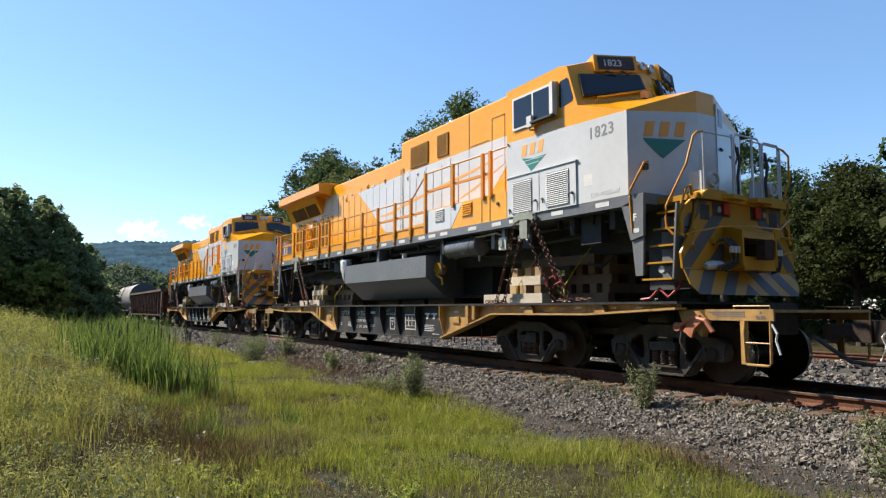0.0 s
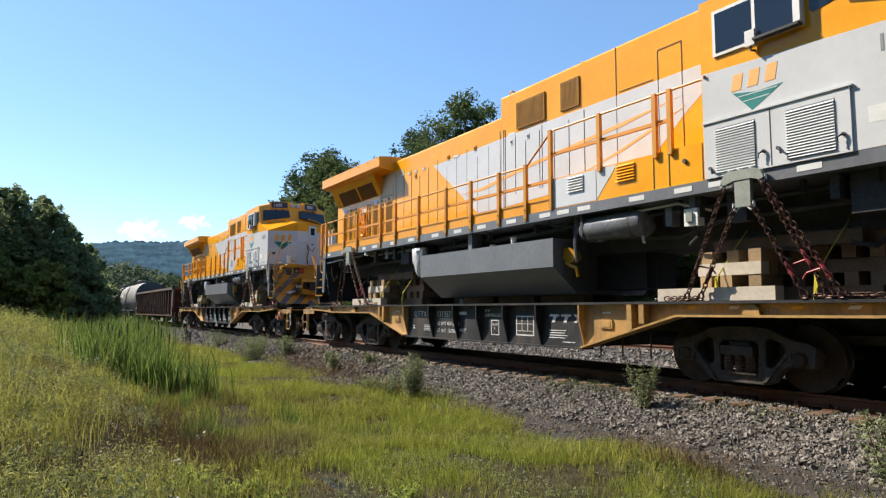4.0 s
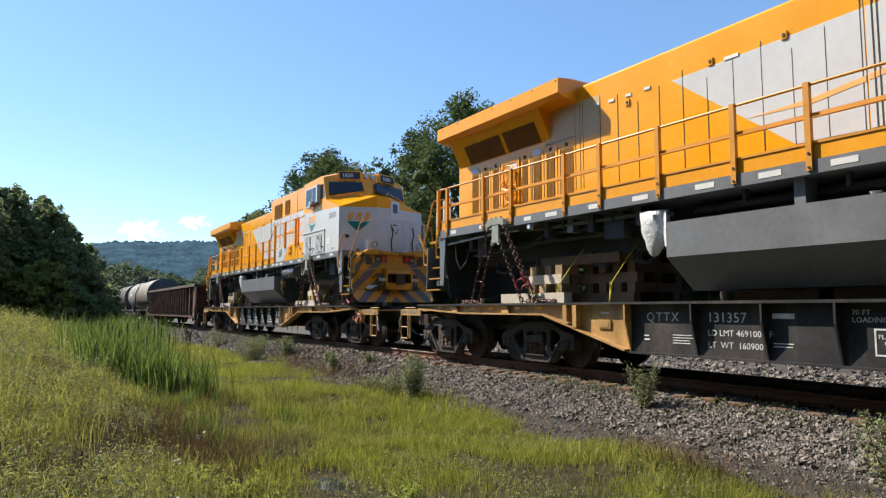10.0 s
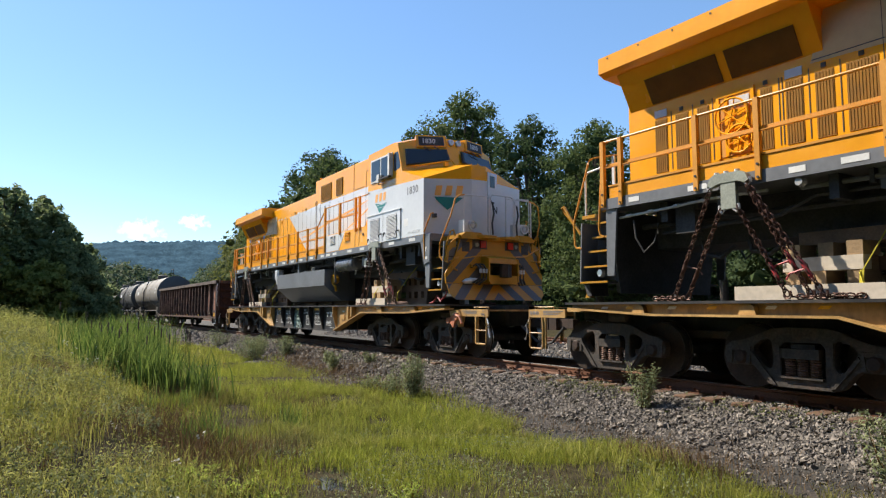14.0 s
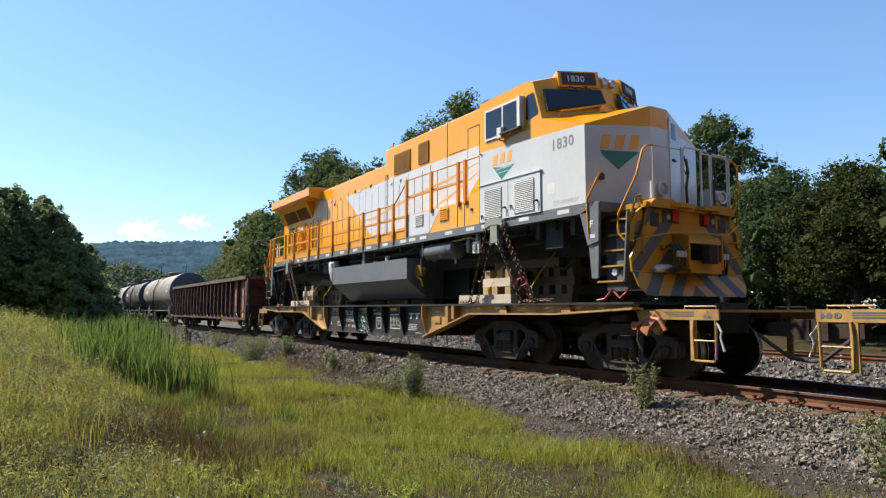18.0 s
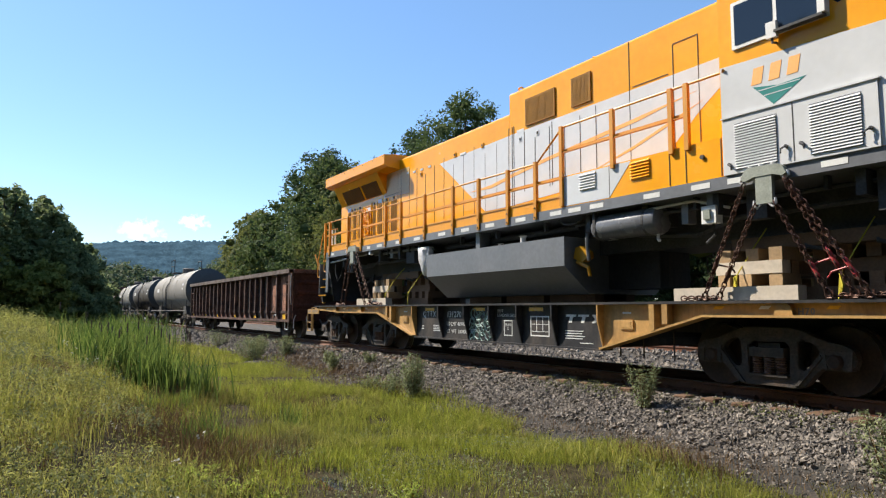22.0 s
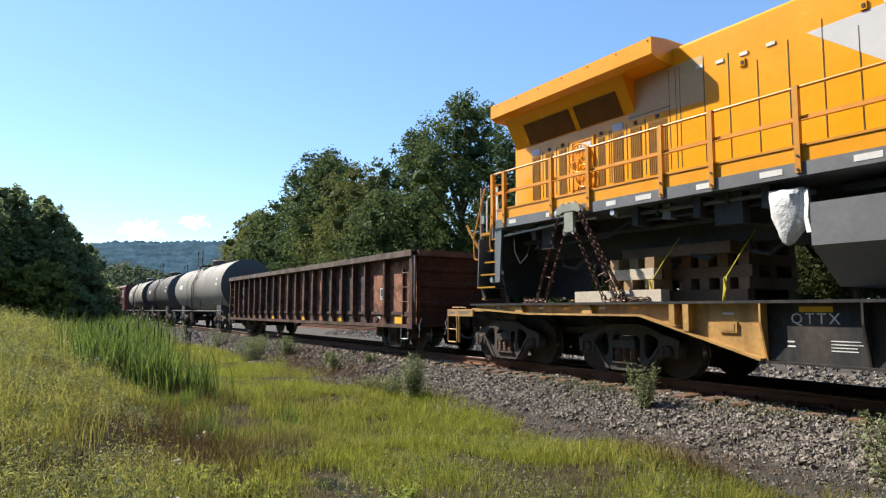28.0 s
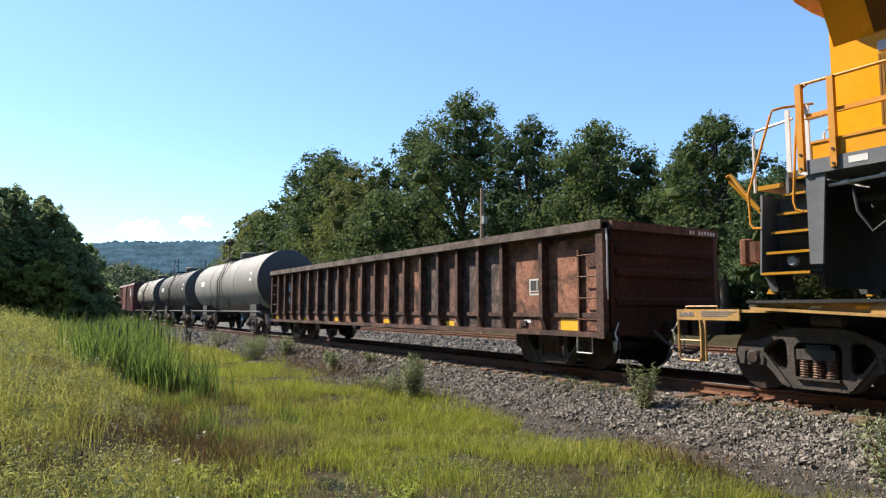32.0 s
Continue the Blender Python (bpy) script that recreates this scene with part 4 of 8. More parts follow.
        for a, w, zl in ((-17.0, 0.35, 2.3), (-14.05, 0.16, 2.56), (-13.1, 0.45, 2.35), (-4.2, 0.12, 2.44), (-3.1, 0.3, 2.38), (-1.4, 0.5, 2.3)):
            part("junction_box", slab(B(), a, a + w, sgn * 1.16 - 0.1, sgn * 1.16 + 0.1, zl, 2.8), SLATE if w < 0.2 else UNDER, ob, bevel=0.015)
        for a in (-16.9, -16.1, -13.9, -12.9, -2.6, -1.7):
            b = rod(B(), [(a, sgn * 0.75, 2.2), (a + 0.1, sgn * 0.85, 1.98), (a + 0.35, sgn * 0.8, 1.92), (a + 0.55, sgn * 0.7, 2.1)], 0.035, 6)
            part("cable_loop", b, UNDER, uf)
        part("pipe", rod(B(), [(-5.2, sgn * 1.35, 2.72), (-3.9, sgn * 1.35, 2.76), (-3.4, sgn * 1.2, 2.6)], 0.022, 7), STEELROD, ob)
        rnd = random.Random(3)
        for a in (-17.7, -16.55, -15.0, -14.35, -13.2, -12.2, -11.0, -10.0, -9.05, -8.0, -6.95, -6.45, -5.9, -4.7, -3.8, -3.2, -1.9, -0.75):
            w = 0.32 if (a * 10) % 3 else 0.22
            part("reflective_strip", slab(B(), a, a + w, min(sgn * SY, sgn * (SY + 0.005)), max(sgn * SY, sgn * (SY + 0.005)), 2.875, 2.955), WHITE, fr)
    # engine hood: lower rear part, raised middle part, with rounded shoulders
    def hood_ring(xx, top, hw=HY, sh=0.06):
        return [(xx, -hw, 3.0), (xx, -hw, top - sh), (xx, -hw + 0.022, top - 0.022), (xx, -hw + 0.10, top), (xx, hw - 0.10, top), (xx, hw - 0.022, top - 0.022), (xx, hw, top - sh), (xx, hw, 3.0)]
    low = part("engine_hood", loft(B(), [hood_ring(-18.1, 5.40), hood_ring(-8.82, 5.44)]), ORANGE, ob, "orange engine hood")
    high = part("engine_hood", loft(B(), [hood_ring(-8.80, 5.88, HY + 0.01), hood_ring(-3.28, 5.88, HY + 0.01)]), ORANGE, ob, "raised orange hood section behind the cab")
    # side boxes along the walkway under the raised hood
    for sgn in (-1, 1):
        y0, y1 = min(sgn * 1.0, sgn * (SY - 0.02)), max(sgn * 1.0, sgn * (SY - 0.02))
        bx = part("equipment_box", slab(B(), -6.60, -3.28, y0, y1, 3.0, 3.58), ORANGE, ob, "orange equipment box under the walkway", bevel=0.012)
        ya, yb = min(sgn * (SY - 0.02), sgn * (SY - 0.014)), max(sgn * (SY - 0.02), sgn * (SY - 0.014))
        part("grey_field", prism(B(), [(-6.58, 3.02), (-5.45, 3.02), (-4.96, 3.56), (-6.58, 3.56)], ya, yb), GREY, bx, "grey painted field")
        for cx, mt in ((-6.16, GREY), (-4.98, ORANGE)):
            for i in range(6):
                zz = 3.25 + i * 0.05
                part("louver", prism(B(), [(sgn * (SY - 0.014), zz), (sgn * (SY + 0.015), zz), (sgn * (SY - 0.014), zz + 0.034)], cx, cx + 0.40, "x"), mt, bx)
        for cx in (-6.6, -5.45, -4.2, -3.9, -3.3):
            part("seam", slab(B(), cx, cx + 0.012, ya - 0.002, yb + 0.002, 3.02, 3.56), SEAM, bx)
        part("latch", disc(B(), -3.6, sgn * (SY - 0.01), 3.35, [(-0.02, 0), (-0.02, 0.035), (0.02, 0.035), (0.02, 0)], 12), UNDER, bx)
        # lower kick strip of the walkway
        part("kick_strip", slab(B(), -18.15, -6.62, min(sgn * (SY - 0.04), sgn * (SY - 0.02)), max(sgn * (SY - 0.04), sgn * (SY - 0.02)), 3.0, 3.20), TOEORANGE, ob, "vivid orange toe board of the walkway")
        part("toe_rail", slab(B(), -18.15, -6.62, min(sgn * (SY - 0.10), sgn * (SY - 0.005)), max(sgn * (SY - 0.10), sgn * (SY - 0.005)), 3.20, 3.23), RAILORANGE, ob)
    # livery fields
    livery("grey_field", [(-11.75, 4.86), (-9.75, 3.37), (-8.81, 3.36), (-8.81, 4.93)], GREY, low, HY, label="grey arrow shaped livery field")
    livery("grey_field", [(-8.79, 3.36), (-6.62, 3.45), (-6.62, 3.58), (-4.70, 3.58), (-3.97, 4.22), (-3.42, 4.62), (-3.42, 4.96), (-8.79, 4.93)], GREY, high, HY + 0.01, label="grey swoosh shaped livery field")
    livery("orange_stripe", [(-10.44, 3.90), (-9.5, 3.87), (-8.82, 3.97), (-8.82, 4.045), (-9.5, 3.945)], FADEDORANGE, low, HY + 0.0045)
    livery("orange_stripe", [(-8.78, 3.975), (-7.6, 4.12), (-5.2, 4.365), (-4.0, 4.56), (-5.2, 4.435), (-7.6, 4.195), (-8.78, 4.05)], FADEDORANGE, high, HY + 0.0145)
    livery("orange_stripe", [(-6.4, 3.66), (-5.3, 3.90), (-4.5, 4.15), (-3.9, 4.38), (-4.5, 4.20), (-5.3, 3.95)], FADEDORANGE, high, HY + 0.0145)
    # this field's tan holds the orange light bounced into the roof's shadow
    livery("grey_field", [(-14.92, 4.42), (-13.37, 4.36), (-13.37, 5.1), (-14.72, 5.1)], BEIGE, low, HY, label="grey field under the radiator roof, tan for bounced light")
    # hood doors: seams, hinges, latches
    for sgn in (-1, 1):
        def strip(a, zl, zh, w=0.012, mt=SEAM, par=low, y=HY, nm="door_seam", t=0.006):
            part(nm, slab(B(), a, a + w, min(sgn * y, sgn * (y + t)), max(sgn * y, sgn * (y + t)), zl, zh), mt, par)
        for i, a in enumerate((-12.94, -12.48, -12.02, -11.55, -11.1, -10.65, -10.2, -9.75, -9.3)):
            strip(a, 3.37, (4.98, 4.72, 4.86)[i % 3], 0.012)
        for a in (-17.21, -16.8, -16.44, -15.38, -15.33, -14.96, -14.55, -14.03, -13.90, -13.82, -13.37):
            strip(a, 3.40, 4.36 if a < -14.1 else 5.05, 0.013 if a < -14.1 else 0.008)
        part("door_seam", slab(B(), -14.9, -14.0, min(sgn * (HY + 0.004), sgn * (HY + 0.009)), max(sgn * (HY + 0.004), sgn * (HY + 0.009)), 4.45, 4.462), UNDER, low)
        for a in (-8.86, -8.815):
            strip(a, 3.35, 5.1, 0.014)
        for a in (-8.72, -8.66):
            strip(a, 3.35, 5.1, 0.014, par=high, y=HY + 0.014)
        for i, a in enumerate((-8.3, -7.95, -7.5, -7.42, -7.05, -6.62, -6.2, -5.85)):
            strip(a, 3.6, (4.90, 4.70, 4.82)[i % 3], 0.012, par=high, y=HY + 0.014)
        for a, zh in ((-5.38, 5.84), (-4.45, 5.46), (-3.97, 5.46)):
            strip(a, 3.62, zh, par=high, y=HY + 0.012)
        for q in ((-5.30, -4.55, 4.99, 5.003), (-4.44, -3.96, 5.46, 5.473)):
            part("door_seam", slab(B(), q[0], q[1], min(sgn * (HY + 0.01), sgn * (HY + 0.018)), max(sgn * (HY + 0.01), sgn * (HY + 0.018)), q[2], q[3]), SEAM, high)
        for a, z in ((-12.74, 4.70), (-11.06, 4.89), (-9.88, 4.88), (-8.47, 4.71), (-7.90, 4.72)):
            lt = part("latch", slab(B(), a, a + 0.085, min(sgn * HY, sgn * (HY + 0.024)), max(sgn * HY, sgn * (HY + 0.024)), z, z + 0.11), ORANGE if a < -8.8 else GREY, low if a < -8.8 else high, bevel=0.008)
            part("latch_handle", slab(B(), a + 0.025, a + 0.06, min(sgn * (HY + 0.024), sgn * (HY + 0.034)), max(sgn * (HY + 0.024), sgn * (HY + 0.034)), z + 0.03, z + 0.08), UNDER, lt)
        for a, z in ((-13.50, 4.90), (-13.14, 4.87), (-12.74, 4.86), (-12.32, 4.86), (-10.78, 4.88), (-8.55, 4.93)):
            w = 0.24 if a > -11 else 0.13
            part("label_plate", slab(B(), a, a + w, min(sgn * HY, sgn * (HY + 0.016)), max(sgn * HY, sgn * (HY + 0.016)), z, z + 0.05), WHITE, low if a < -8.8 else high)
        for q in ((-8.23, -7.30, 5.0, 5.58), (-6.82, -6.30, 5.03, 5.60)):
            v = part("vent", slab(B(), q[0], q[1], min(sgn * HY, sgn * (HY + 0.04)), max(sgn * HY, sgn * (HY + 0.04)), q[2], q[3]), GRILLE, high, "brown meshed air vent", bevel=0.01)
            k = int((q[1] - q[0] - 0.06) / 0.036)
            for i in range(k):
                a = q[0] + 0.035 + i * 0.036
                part("vent_slat", slab(B(), a, a + 0.014, min(sgn * (HY + 0.04), sgn * (HY + 0.044)), max(sgn * (HY + 0.04), sgn * (HY + 0.044)), q[2] + 0.035, q[3] - 0.035), GRILLE, v)
        for a, w, pale in ((-17.53, 0.24, 1), (-17.12, 0.24, 0), (-16.71, 0.21, 0), (-15.65, 0.17, 0), (-15.28, 0.24, 1), (-14.87, 0.24, 0), (-14.47, 0.38, 0)):
            v = part("louver_door", slab(B(), a, a + w, min(sgn * HY, sgn * (HY + 0.008)), max(sgn * HY, sgn * (HY + 0.008)), 3.38, 4.28), GRILLE, low, "brown louvered door panel")
            for i in range(int(w / 0.04)):
                part("louver", slab(B(), a + 0.012 + i * 0.04, a + 0.026 + i * 0.04, min(sgn * (HY + 0.008), sgn * (HY + 0.013)), max(sgn * (HY + 0.008), sgn * (HY + 0.013)), 3.40, 4.26), GRILLE, v)
            if pale:
                part("label_plate", slab(B(), a, a + w, min(sgn * HY, sgn * (HY + 0.012)), max(sgn * HY, sgn * (HY + 0.012)), 4.31, 4.43), GREY, low)
            else:
                part("door_latch", slab(B(), a + w / 2 - 0.03, a + w / 2 + 0.03, min(sgn * HY, sgn * (HY + 0.02)), max(sgn * HY, sgn * (HY + 0.02)), 4.32, 4.38), SEAM, low)
        bb = part("brake_recess", slab(B(), -16.34, -15.76, min(sgn * HY, sgn * (HY + 0.012)), max(sgn * HY, sgn * (HY + 0.012)), 3.40, 4.36), RAILORANGE, low, "deep orange recess behind the hand brake")
        for q in ((-16.36, -16.31, 3.38, 4.38), (-15.79, -15.74, 3.38, 4.38), (-16.31, -15.79, 4.31, 4.38), (-16.22, -16.17, 3.4, 4.3)):
            part("recess_frame", slab(B(), q[0], q[1], min(sgn * HY, sgn * (HY + 0.025)), max(sgn * HY, sgn * (HY + 0.025)), q[2], q[3]), ORANGE, bb)
        part("recess_plate", slab(B(), -16.14, -15.82, min(sgn * (HY + 0.012), sgn * (HY + 0.02)), max(sgn * (HY + 0.012), sgn * (HY + 0.02)), 4.12, 4.27), GREY, bb)
        part("brake_box", slab(B(), -16.16, -15.84, min(sgn * (HY + 0.012), sgn * (HY + 0.04)), max(sgn * (HY + 0.012), sgn * (HY + 0.04)), 3.45, 4.08), ORANGE, bb, bevel=0.01)
        for cx, cz, r in ((-16.08, 3.98, 0.27), (-15.96, 3.62, 0.21)):
            hw = part("hand_brake_wheel", rod(B(), [(cx + r * math.cos(a), sgn * (HY + 0.07), cz + r * math.sin(a)) for a in (j * math.pi / 10 for j in range(21))], 0.017, 6), ORANGE, bb, "orange hand brake wheel")
            for a in (0.3, 1.35, 2.4):
                part("spoke", rod(B(), [(cx + r * math.cos(a), sgn * (HY + 0.065), cz + r * math.sin(a)), (cx - r * math.cos(a), sgn * (HY + 0.065), cz - r * math.sin(a))], 0.011, 5), ORANGE, hw)
        part("lifting_eye", rod(B(), [(-8.6, sgn * 0.9, 5.86), (-8.55, sgn * 0.98, 5.93), (-8.45, sgn * 0.98, 5.93), (-8.4, sgn * 0.9, 5.86)], 0.02, 6), ORANGE, high)
        part("lifting_eye", rod(B(), [(-6.3, sgn * 0.95, 5.84), (-6.25, sgn * 1.02, 5.86), (-6.15, sgn * 1.02, 5.82), (-6.12, sgn * 0.98, 5.74)], 0.02, 6), ORANGE, high)
    # radiator wings
    sec = [(-1.53, 5.22), (-1.53, 5.50), (-1.2, 5.54), (1.2, 5.54), (1.53, 5.50), (1.53, 5.22), (1.40, 5.16), (1.0, 5.12), (-1.0, 5.12), (-1.40, 5.16)]
    wg = part("radiator_wing", prism(B(), sec, -18.32, -13.95, "x"), ORANGE, ob, "orange overhanging radiator roof", bevel=0.012)
    for sgn in (-1, 1):
        slope = [(sgn * 1.36, 5.165), (sgn * 1.03, 4.54), (sgn * 0.9, 4.54), (sgn * 0.9, 5.165)]
        part("radiator_flare", prism(B(), slope, -18.05, -14.75, "x"), ORANGE, wg)
        for a0, a1 in ((-17.55, -16.21), (-16.07, -15.01)):
            d = Vector((0, sgn * 0.33, 0.625)).normalized()
            nrm = Vector((0, sgn * 0.625, -0.33)).normalized()
            p0, p1 = Vector((0, sgn * 1.042, 4.56)), Vector((0, sgn * 1.248, 4.95))
            b = B()
            loft(b, [[(a, *(q + nrm * k).yz) for q, k in ((p0, 0.002), (p1, 0.002), (p1, 0.014), (p0, 0.014))] for a in (a0, a1)])
            part("radiator_grille", b, RADIATOR, wg, "dark brown radiator intake screen")
        for i in range(7):
            part("rivet", disc(B(), -18.1 + i * 0.68, sgn * 1.531, 5.45, [(-0.008, 0), (-0.008, 0.015), (0.008, 0.015), (0.008, 0)], 8), UNDER, wg)
    part("roof_hatch", slab(B(), -11.6, -10.9, -0.5, 0.5, 5.40, 5.52), SLATE, low, bevel=0.02)
    part("exhaust_stack", slab(B(), -8.2, -7.5, -0.35, 0.35, 5.878, 5.96), UNDER, high, bevel=0.02)
    part("roof_fan", turned_z(B(), -13.2, 0, [(5.40, 0.55), (5.50, 0.55), (5.50, 0.0)], 24), UNDER, low)
    # cab
    def cab_ring(y, dz=0.0, front=0.0, nz=0.0):
        return [(-3.26, y, 3.0), (front, y, 3.0), (front, y, 4.44 + nz), (-1.15 + front, y, 4.82 + nz * 0.45), (-1.42 + front, y, 5.64 + dz), (-1.65 + front * 0.9, y, 5.70 + dz), (-3.26, y, 5.66 + dz)]
    PLAN = [(-SY, 0.0, 0.0, 0.0), (-1.05, 0.12, 0.24, 0.16), (-0.45, 0.15, 0.55, 0.36), (0.0, 0.15, 0.55, 0.36), (0.45, 0.15, 0.39, 0.25), (1.05, 0.12, 0.17, 0.11), (SY, 0.0, 0.0, 0.0)]
    rings = [cab_ring(*q) for q in PLAN]
    cb = part("cab", loft(B(), rings), ORANGE, ob, "orange and grey wide-nose cab", bevel=0.0)
    for sgn in (-1, 1):
        yy = SY
        part("grey_field", prism(B(), [(-3.25, 3.005), (-0.0, 3.005), (-0.0, 4.43), (-3.25, 4.57)], sgn * yy, sgn * (yy + 0.004)), GREY, cb, "light grey lower cab side")
        # side windows
        wf = part("window_frame", slab(B(), -3.03, -1.70, min(sgn * yy, sgn * (yy + 0.03)), max(sgn * yy, sgn * (yy + 0.03)), 4.76, 5.44), WHITE, cb, "white aluminium window frame", bevel=0.006)
        for q in ((-2.98, -2.42), (-2.36, -1.80)):
            part("pane", slab(B(), q[0], q[1], min(sgn * (yy + 0.031), sgn * (yy + 0.036)), max(sgn * (yy + 0.031), sgn * (yy + 0.036)), 4.81, 5.39), GLASS, wf)
        part("window_frame", slab(B(), -1.79, -1.70, min(sgn * (yy + 0.03), sgn * (yy + 0.12)), max(sgn * (yy + 0.03), sgn * (yy + 0.12)), 4.80, 5.42), WHITE, wf, "hinged wind deflector")
        part("armrest", slab(B(), -2.35, -1.72, min(sgn * (yy + 0.03), sgn * (yy + 0.14)), max(sgn * (yy + 0.03), sgn * (yy + 0.14)), 4.755, 4.79), UNDER, cb)
        part("mirror", slab(B(), -2.47, -2.33, min(sgn * (yy + 0.06), sgn * (yy + 0.12)), max(sgn * (yy + 0.06), sgn * (yy + 0.12)), 4.70, 4.92), WHITE, cb, bevel=0.015)
        part("mirror_arm", rod(B(), [(-2.40, sgn * yy, 4.66), (-2.40, sgn * (yy + 0.09), 4.64), (-2.40, sgn * (yy + 0.09), 4.72)], 0.018, 6), UNDER, cb)
        part("quarter_window", prism(B(), [(-1.64, 4.93), (-1.60, 4.89), (-1.30, 4.94), (-1.26, 4.99), (-1.38, 5.38), (-1.42, 5.42), (-1.60, 5.40), (-1.64, 5.36)], sgn * yy, sgn * (yy + 0.006)), GLASS, cb, "dark quarter window")
        # grille doors low on the side
        box = part("grille_box", slab(B(), -3.22, -1.20, min(sgn * yy, sgn * (yy + 0.03)), max(sgn * yy, sgn * (yy + 0.03)), 3.0, 3.80), GREY, cb, "grey access doors with louvers", bevel=0.008)
        part("drip_rail", slab(B(), -3.24, -1.17, min(sgn * yy, sgn * (yy + 0.05)), max(sgn * yy, sgn * (yy + 0.05)), 3.80, 3.822), GREY, box)
        for q in ((-3.04, -2.43), (-2.0, -1.38)):
            # slate backing puts the shade between the grey louvers into colour
            gr = part("grille_door", slab(B(), q[0], q[1], min(sgn * (yy + 0.03), sgn * (yy + 0.033)), max(sgn * (yy + 0.03), sgn * (yy + 0.033)), 3.05, 3.70), SLATE, box, "louvered air intake panel")
            for i in range(17):
                zz = 3.06 + i * 0.0375
                part("louver", prism(B(), [(sgn * (yy + 0.034), zz), (sgn * (yy + 0.052), zz), (sgn * (yy + 0.034), zz + 0.026)], q[0] + 0.005, q[1] - 0.005, "x"), GREY, gr)
        for a in (-3.13, -2.31, -2.11, -1.29):
            zz = 3.14 + (0.09 if a > -2.4 else 0)
            dx = 0.05 if a in (-3.13, -2.11) else -0.05
            lt = part("latch", disc(B(), a, sgn * (yy + 0.045), zz, [(-0.015, 0), (-0.015, 0.024), (0.015, 0.024), (0.015, 0)], 10), UNDER, box)
            part("latch_handle", rod(B(), [(a, sgn * (yy + 0.065), zz), (a + dx, sgn * (yy + 0.085), zz - 0.03), (a + dx * 1.1, sgn * (yy + 0.085), zz - 0.09)], 0.013, 6), UNDER, lt)
        part("seam", slab(B(), -2.22, -2.205, min(sgn * (yy + 0.03), sgn * (yy + 0.033)), max(sgn * (yy + 0.03), sgn * (yy + 0.033)), 3.02, 3.78), UNDER, box)
        part("pale_patch", slab(B(), -1.02, -0.80, min(sgn * yy, sgn * (yy + 0.006)), max(sgn * yy, sgn * (yy + 0.006)), 3.30, 3.50), WHITE, cb)
        # emblem: a teal triangle with pale rays
        e = part("emblem", prism(B(), [(-2.76, 4.15), (-2.66, 4.05), (-2.47, 3.84), (-2.03, 4.10), (-2.4, 4.085)], sgn * (yy + 0.004), sgn * (yy + 0.008)), TEAL, cb, "teal triangular emblem")
        for q in ((-2.68, 4.07, -2.10, 4.065), (-2.60, 3.985, -2.22, 3.99)):
            part("emblem_ray", prism(B(), [(q[0], q[1]), (q[2], q[3]), (q[2], q[3] + 0.012), (q[0], q[1] + 0.012)], sgn * (yy + 0.008), sgn * (yy + 0.010)), GREY, e)
    # grey lower nose, facet by facet
    for (ya, _, xa, _), (yb, _, xb, _) in zip(PLAN, PLAN[1:]):
        q0, q1 = Vector((xa, ya, 0)), Vector((xb, yb, 0))
        nn = Vector((q1.y - q0.y, q0.x - q1.x, 0)).normalized()
        nn = nn if nn.x > 0 else -nn
        b = B()
        loft(b, [[(q.x + nn.x * k, q.y + nn.y * k, z) for q, z in ((q0, 3.0), (q1, 3.0), (q1, 4.42), (q0, 4.42))] for k in (0.001, 0.005)])
        part("grey_field", b, GREY, cb, "light grey nose facet")
    letters(number, -0.90, -SY - 0.006, 4.12, 0.29, NUMTXT, cb, "number_lettering", spread=1.1, bold=0.004)
    letters("D9-40BBW", -0.86, -SY - 0.006, 3.07, 0.125, PALETEXT, cb, "class_lettering", spread=1.2)
    for i in range(3):
        u = -2.78 + 0.25 * i
        part("emblem_bar", prism(B(), [(u, 4.175), (u + 0.15, 4.175), (u + 0.195, 4.405), (u + 0.045, 4.405)], -SY - 0.004, -SY - 0.008), FADEDORANGE, cb, "faded orange slanted bar")
    # emblem on the near nose facet
    q0, q1 = Vector((0, -SY, 0)), Vector((0.55, -0.45, 0))
    d, nn = (q1 - q0).normalized(), Vector((1.08, -0.55, 0)).normalized()
    b = B()
    loft(b, [[q0 + d * u + nn * k + Vector((0, 0, z)) for u, z in ((0.26, 3.96), (0.32, 3.88), (0.60, 3.62), (1.0, 3.94))] for k in (0.009, 0.013)])
    e = part("emblem", b, TEAL, cb, "teal triangular nose emblem")
    for i in range(3):
        u = 0.27 + 0.265 * i
        b = B()
        loft(b, [[q0 + d * w + nn * k + Vector((0, 0, z)) for w, z in ((u, 3.995), (u + 0.16, 3.995), (u + 0.208, 4.245), (u + 0.048, 4.245))] for k in (0.009, 0.013)])
        part("emblem_bar", b, FADEDORANGE, cb, "faded orange slanted bar")
    part("nose_socket", slab(B(), 0.12, 0.2, -1.36, -1.26, 3.42, 3.52), UNDER, cb)
    # windshields, wipers, number boards, headlights
    panes = {-1: ((-1.09, -1.40, 5.0), (-0.585, -0.42, 5.13), (-0.71, -0.44, 5.43), (-1.24, -1.36, 5.44)), 1: ((-1.10, 1.38, 5.0), (-0.575, 0.07, 5.13), (-0.70, 0.09, 5.43), (-1.25, 1.35, 5.44))}
    boards = {-1: ((-1.04, -1.08), (-0.74, -0.46)), 1: ((-0.78, 0.36), (-1.00, 0.98))}
    for sgn in (-1, 1):
        q = [Vector(c) for c in panes[sgn]]
        nn = (q[1] - q[0]).cross(q[3] - q[0]).normalized()
        nn = nn if nn.x > 0 else -nn
        mid = sum(q, Vector()) / 4
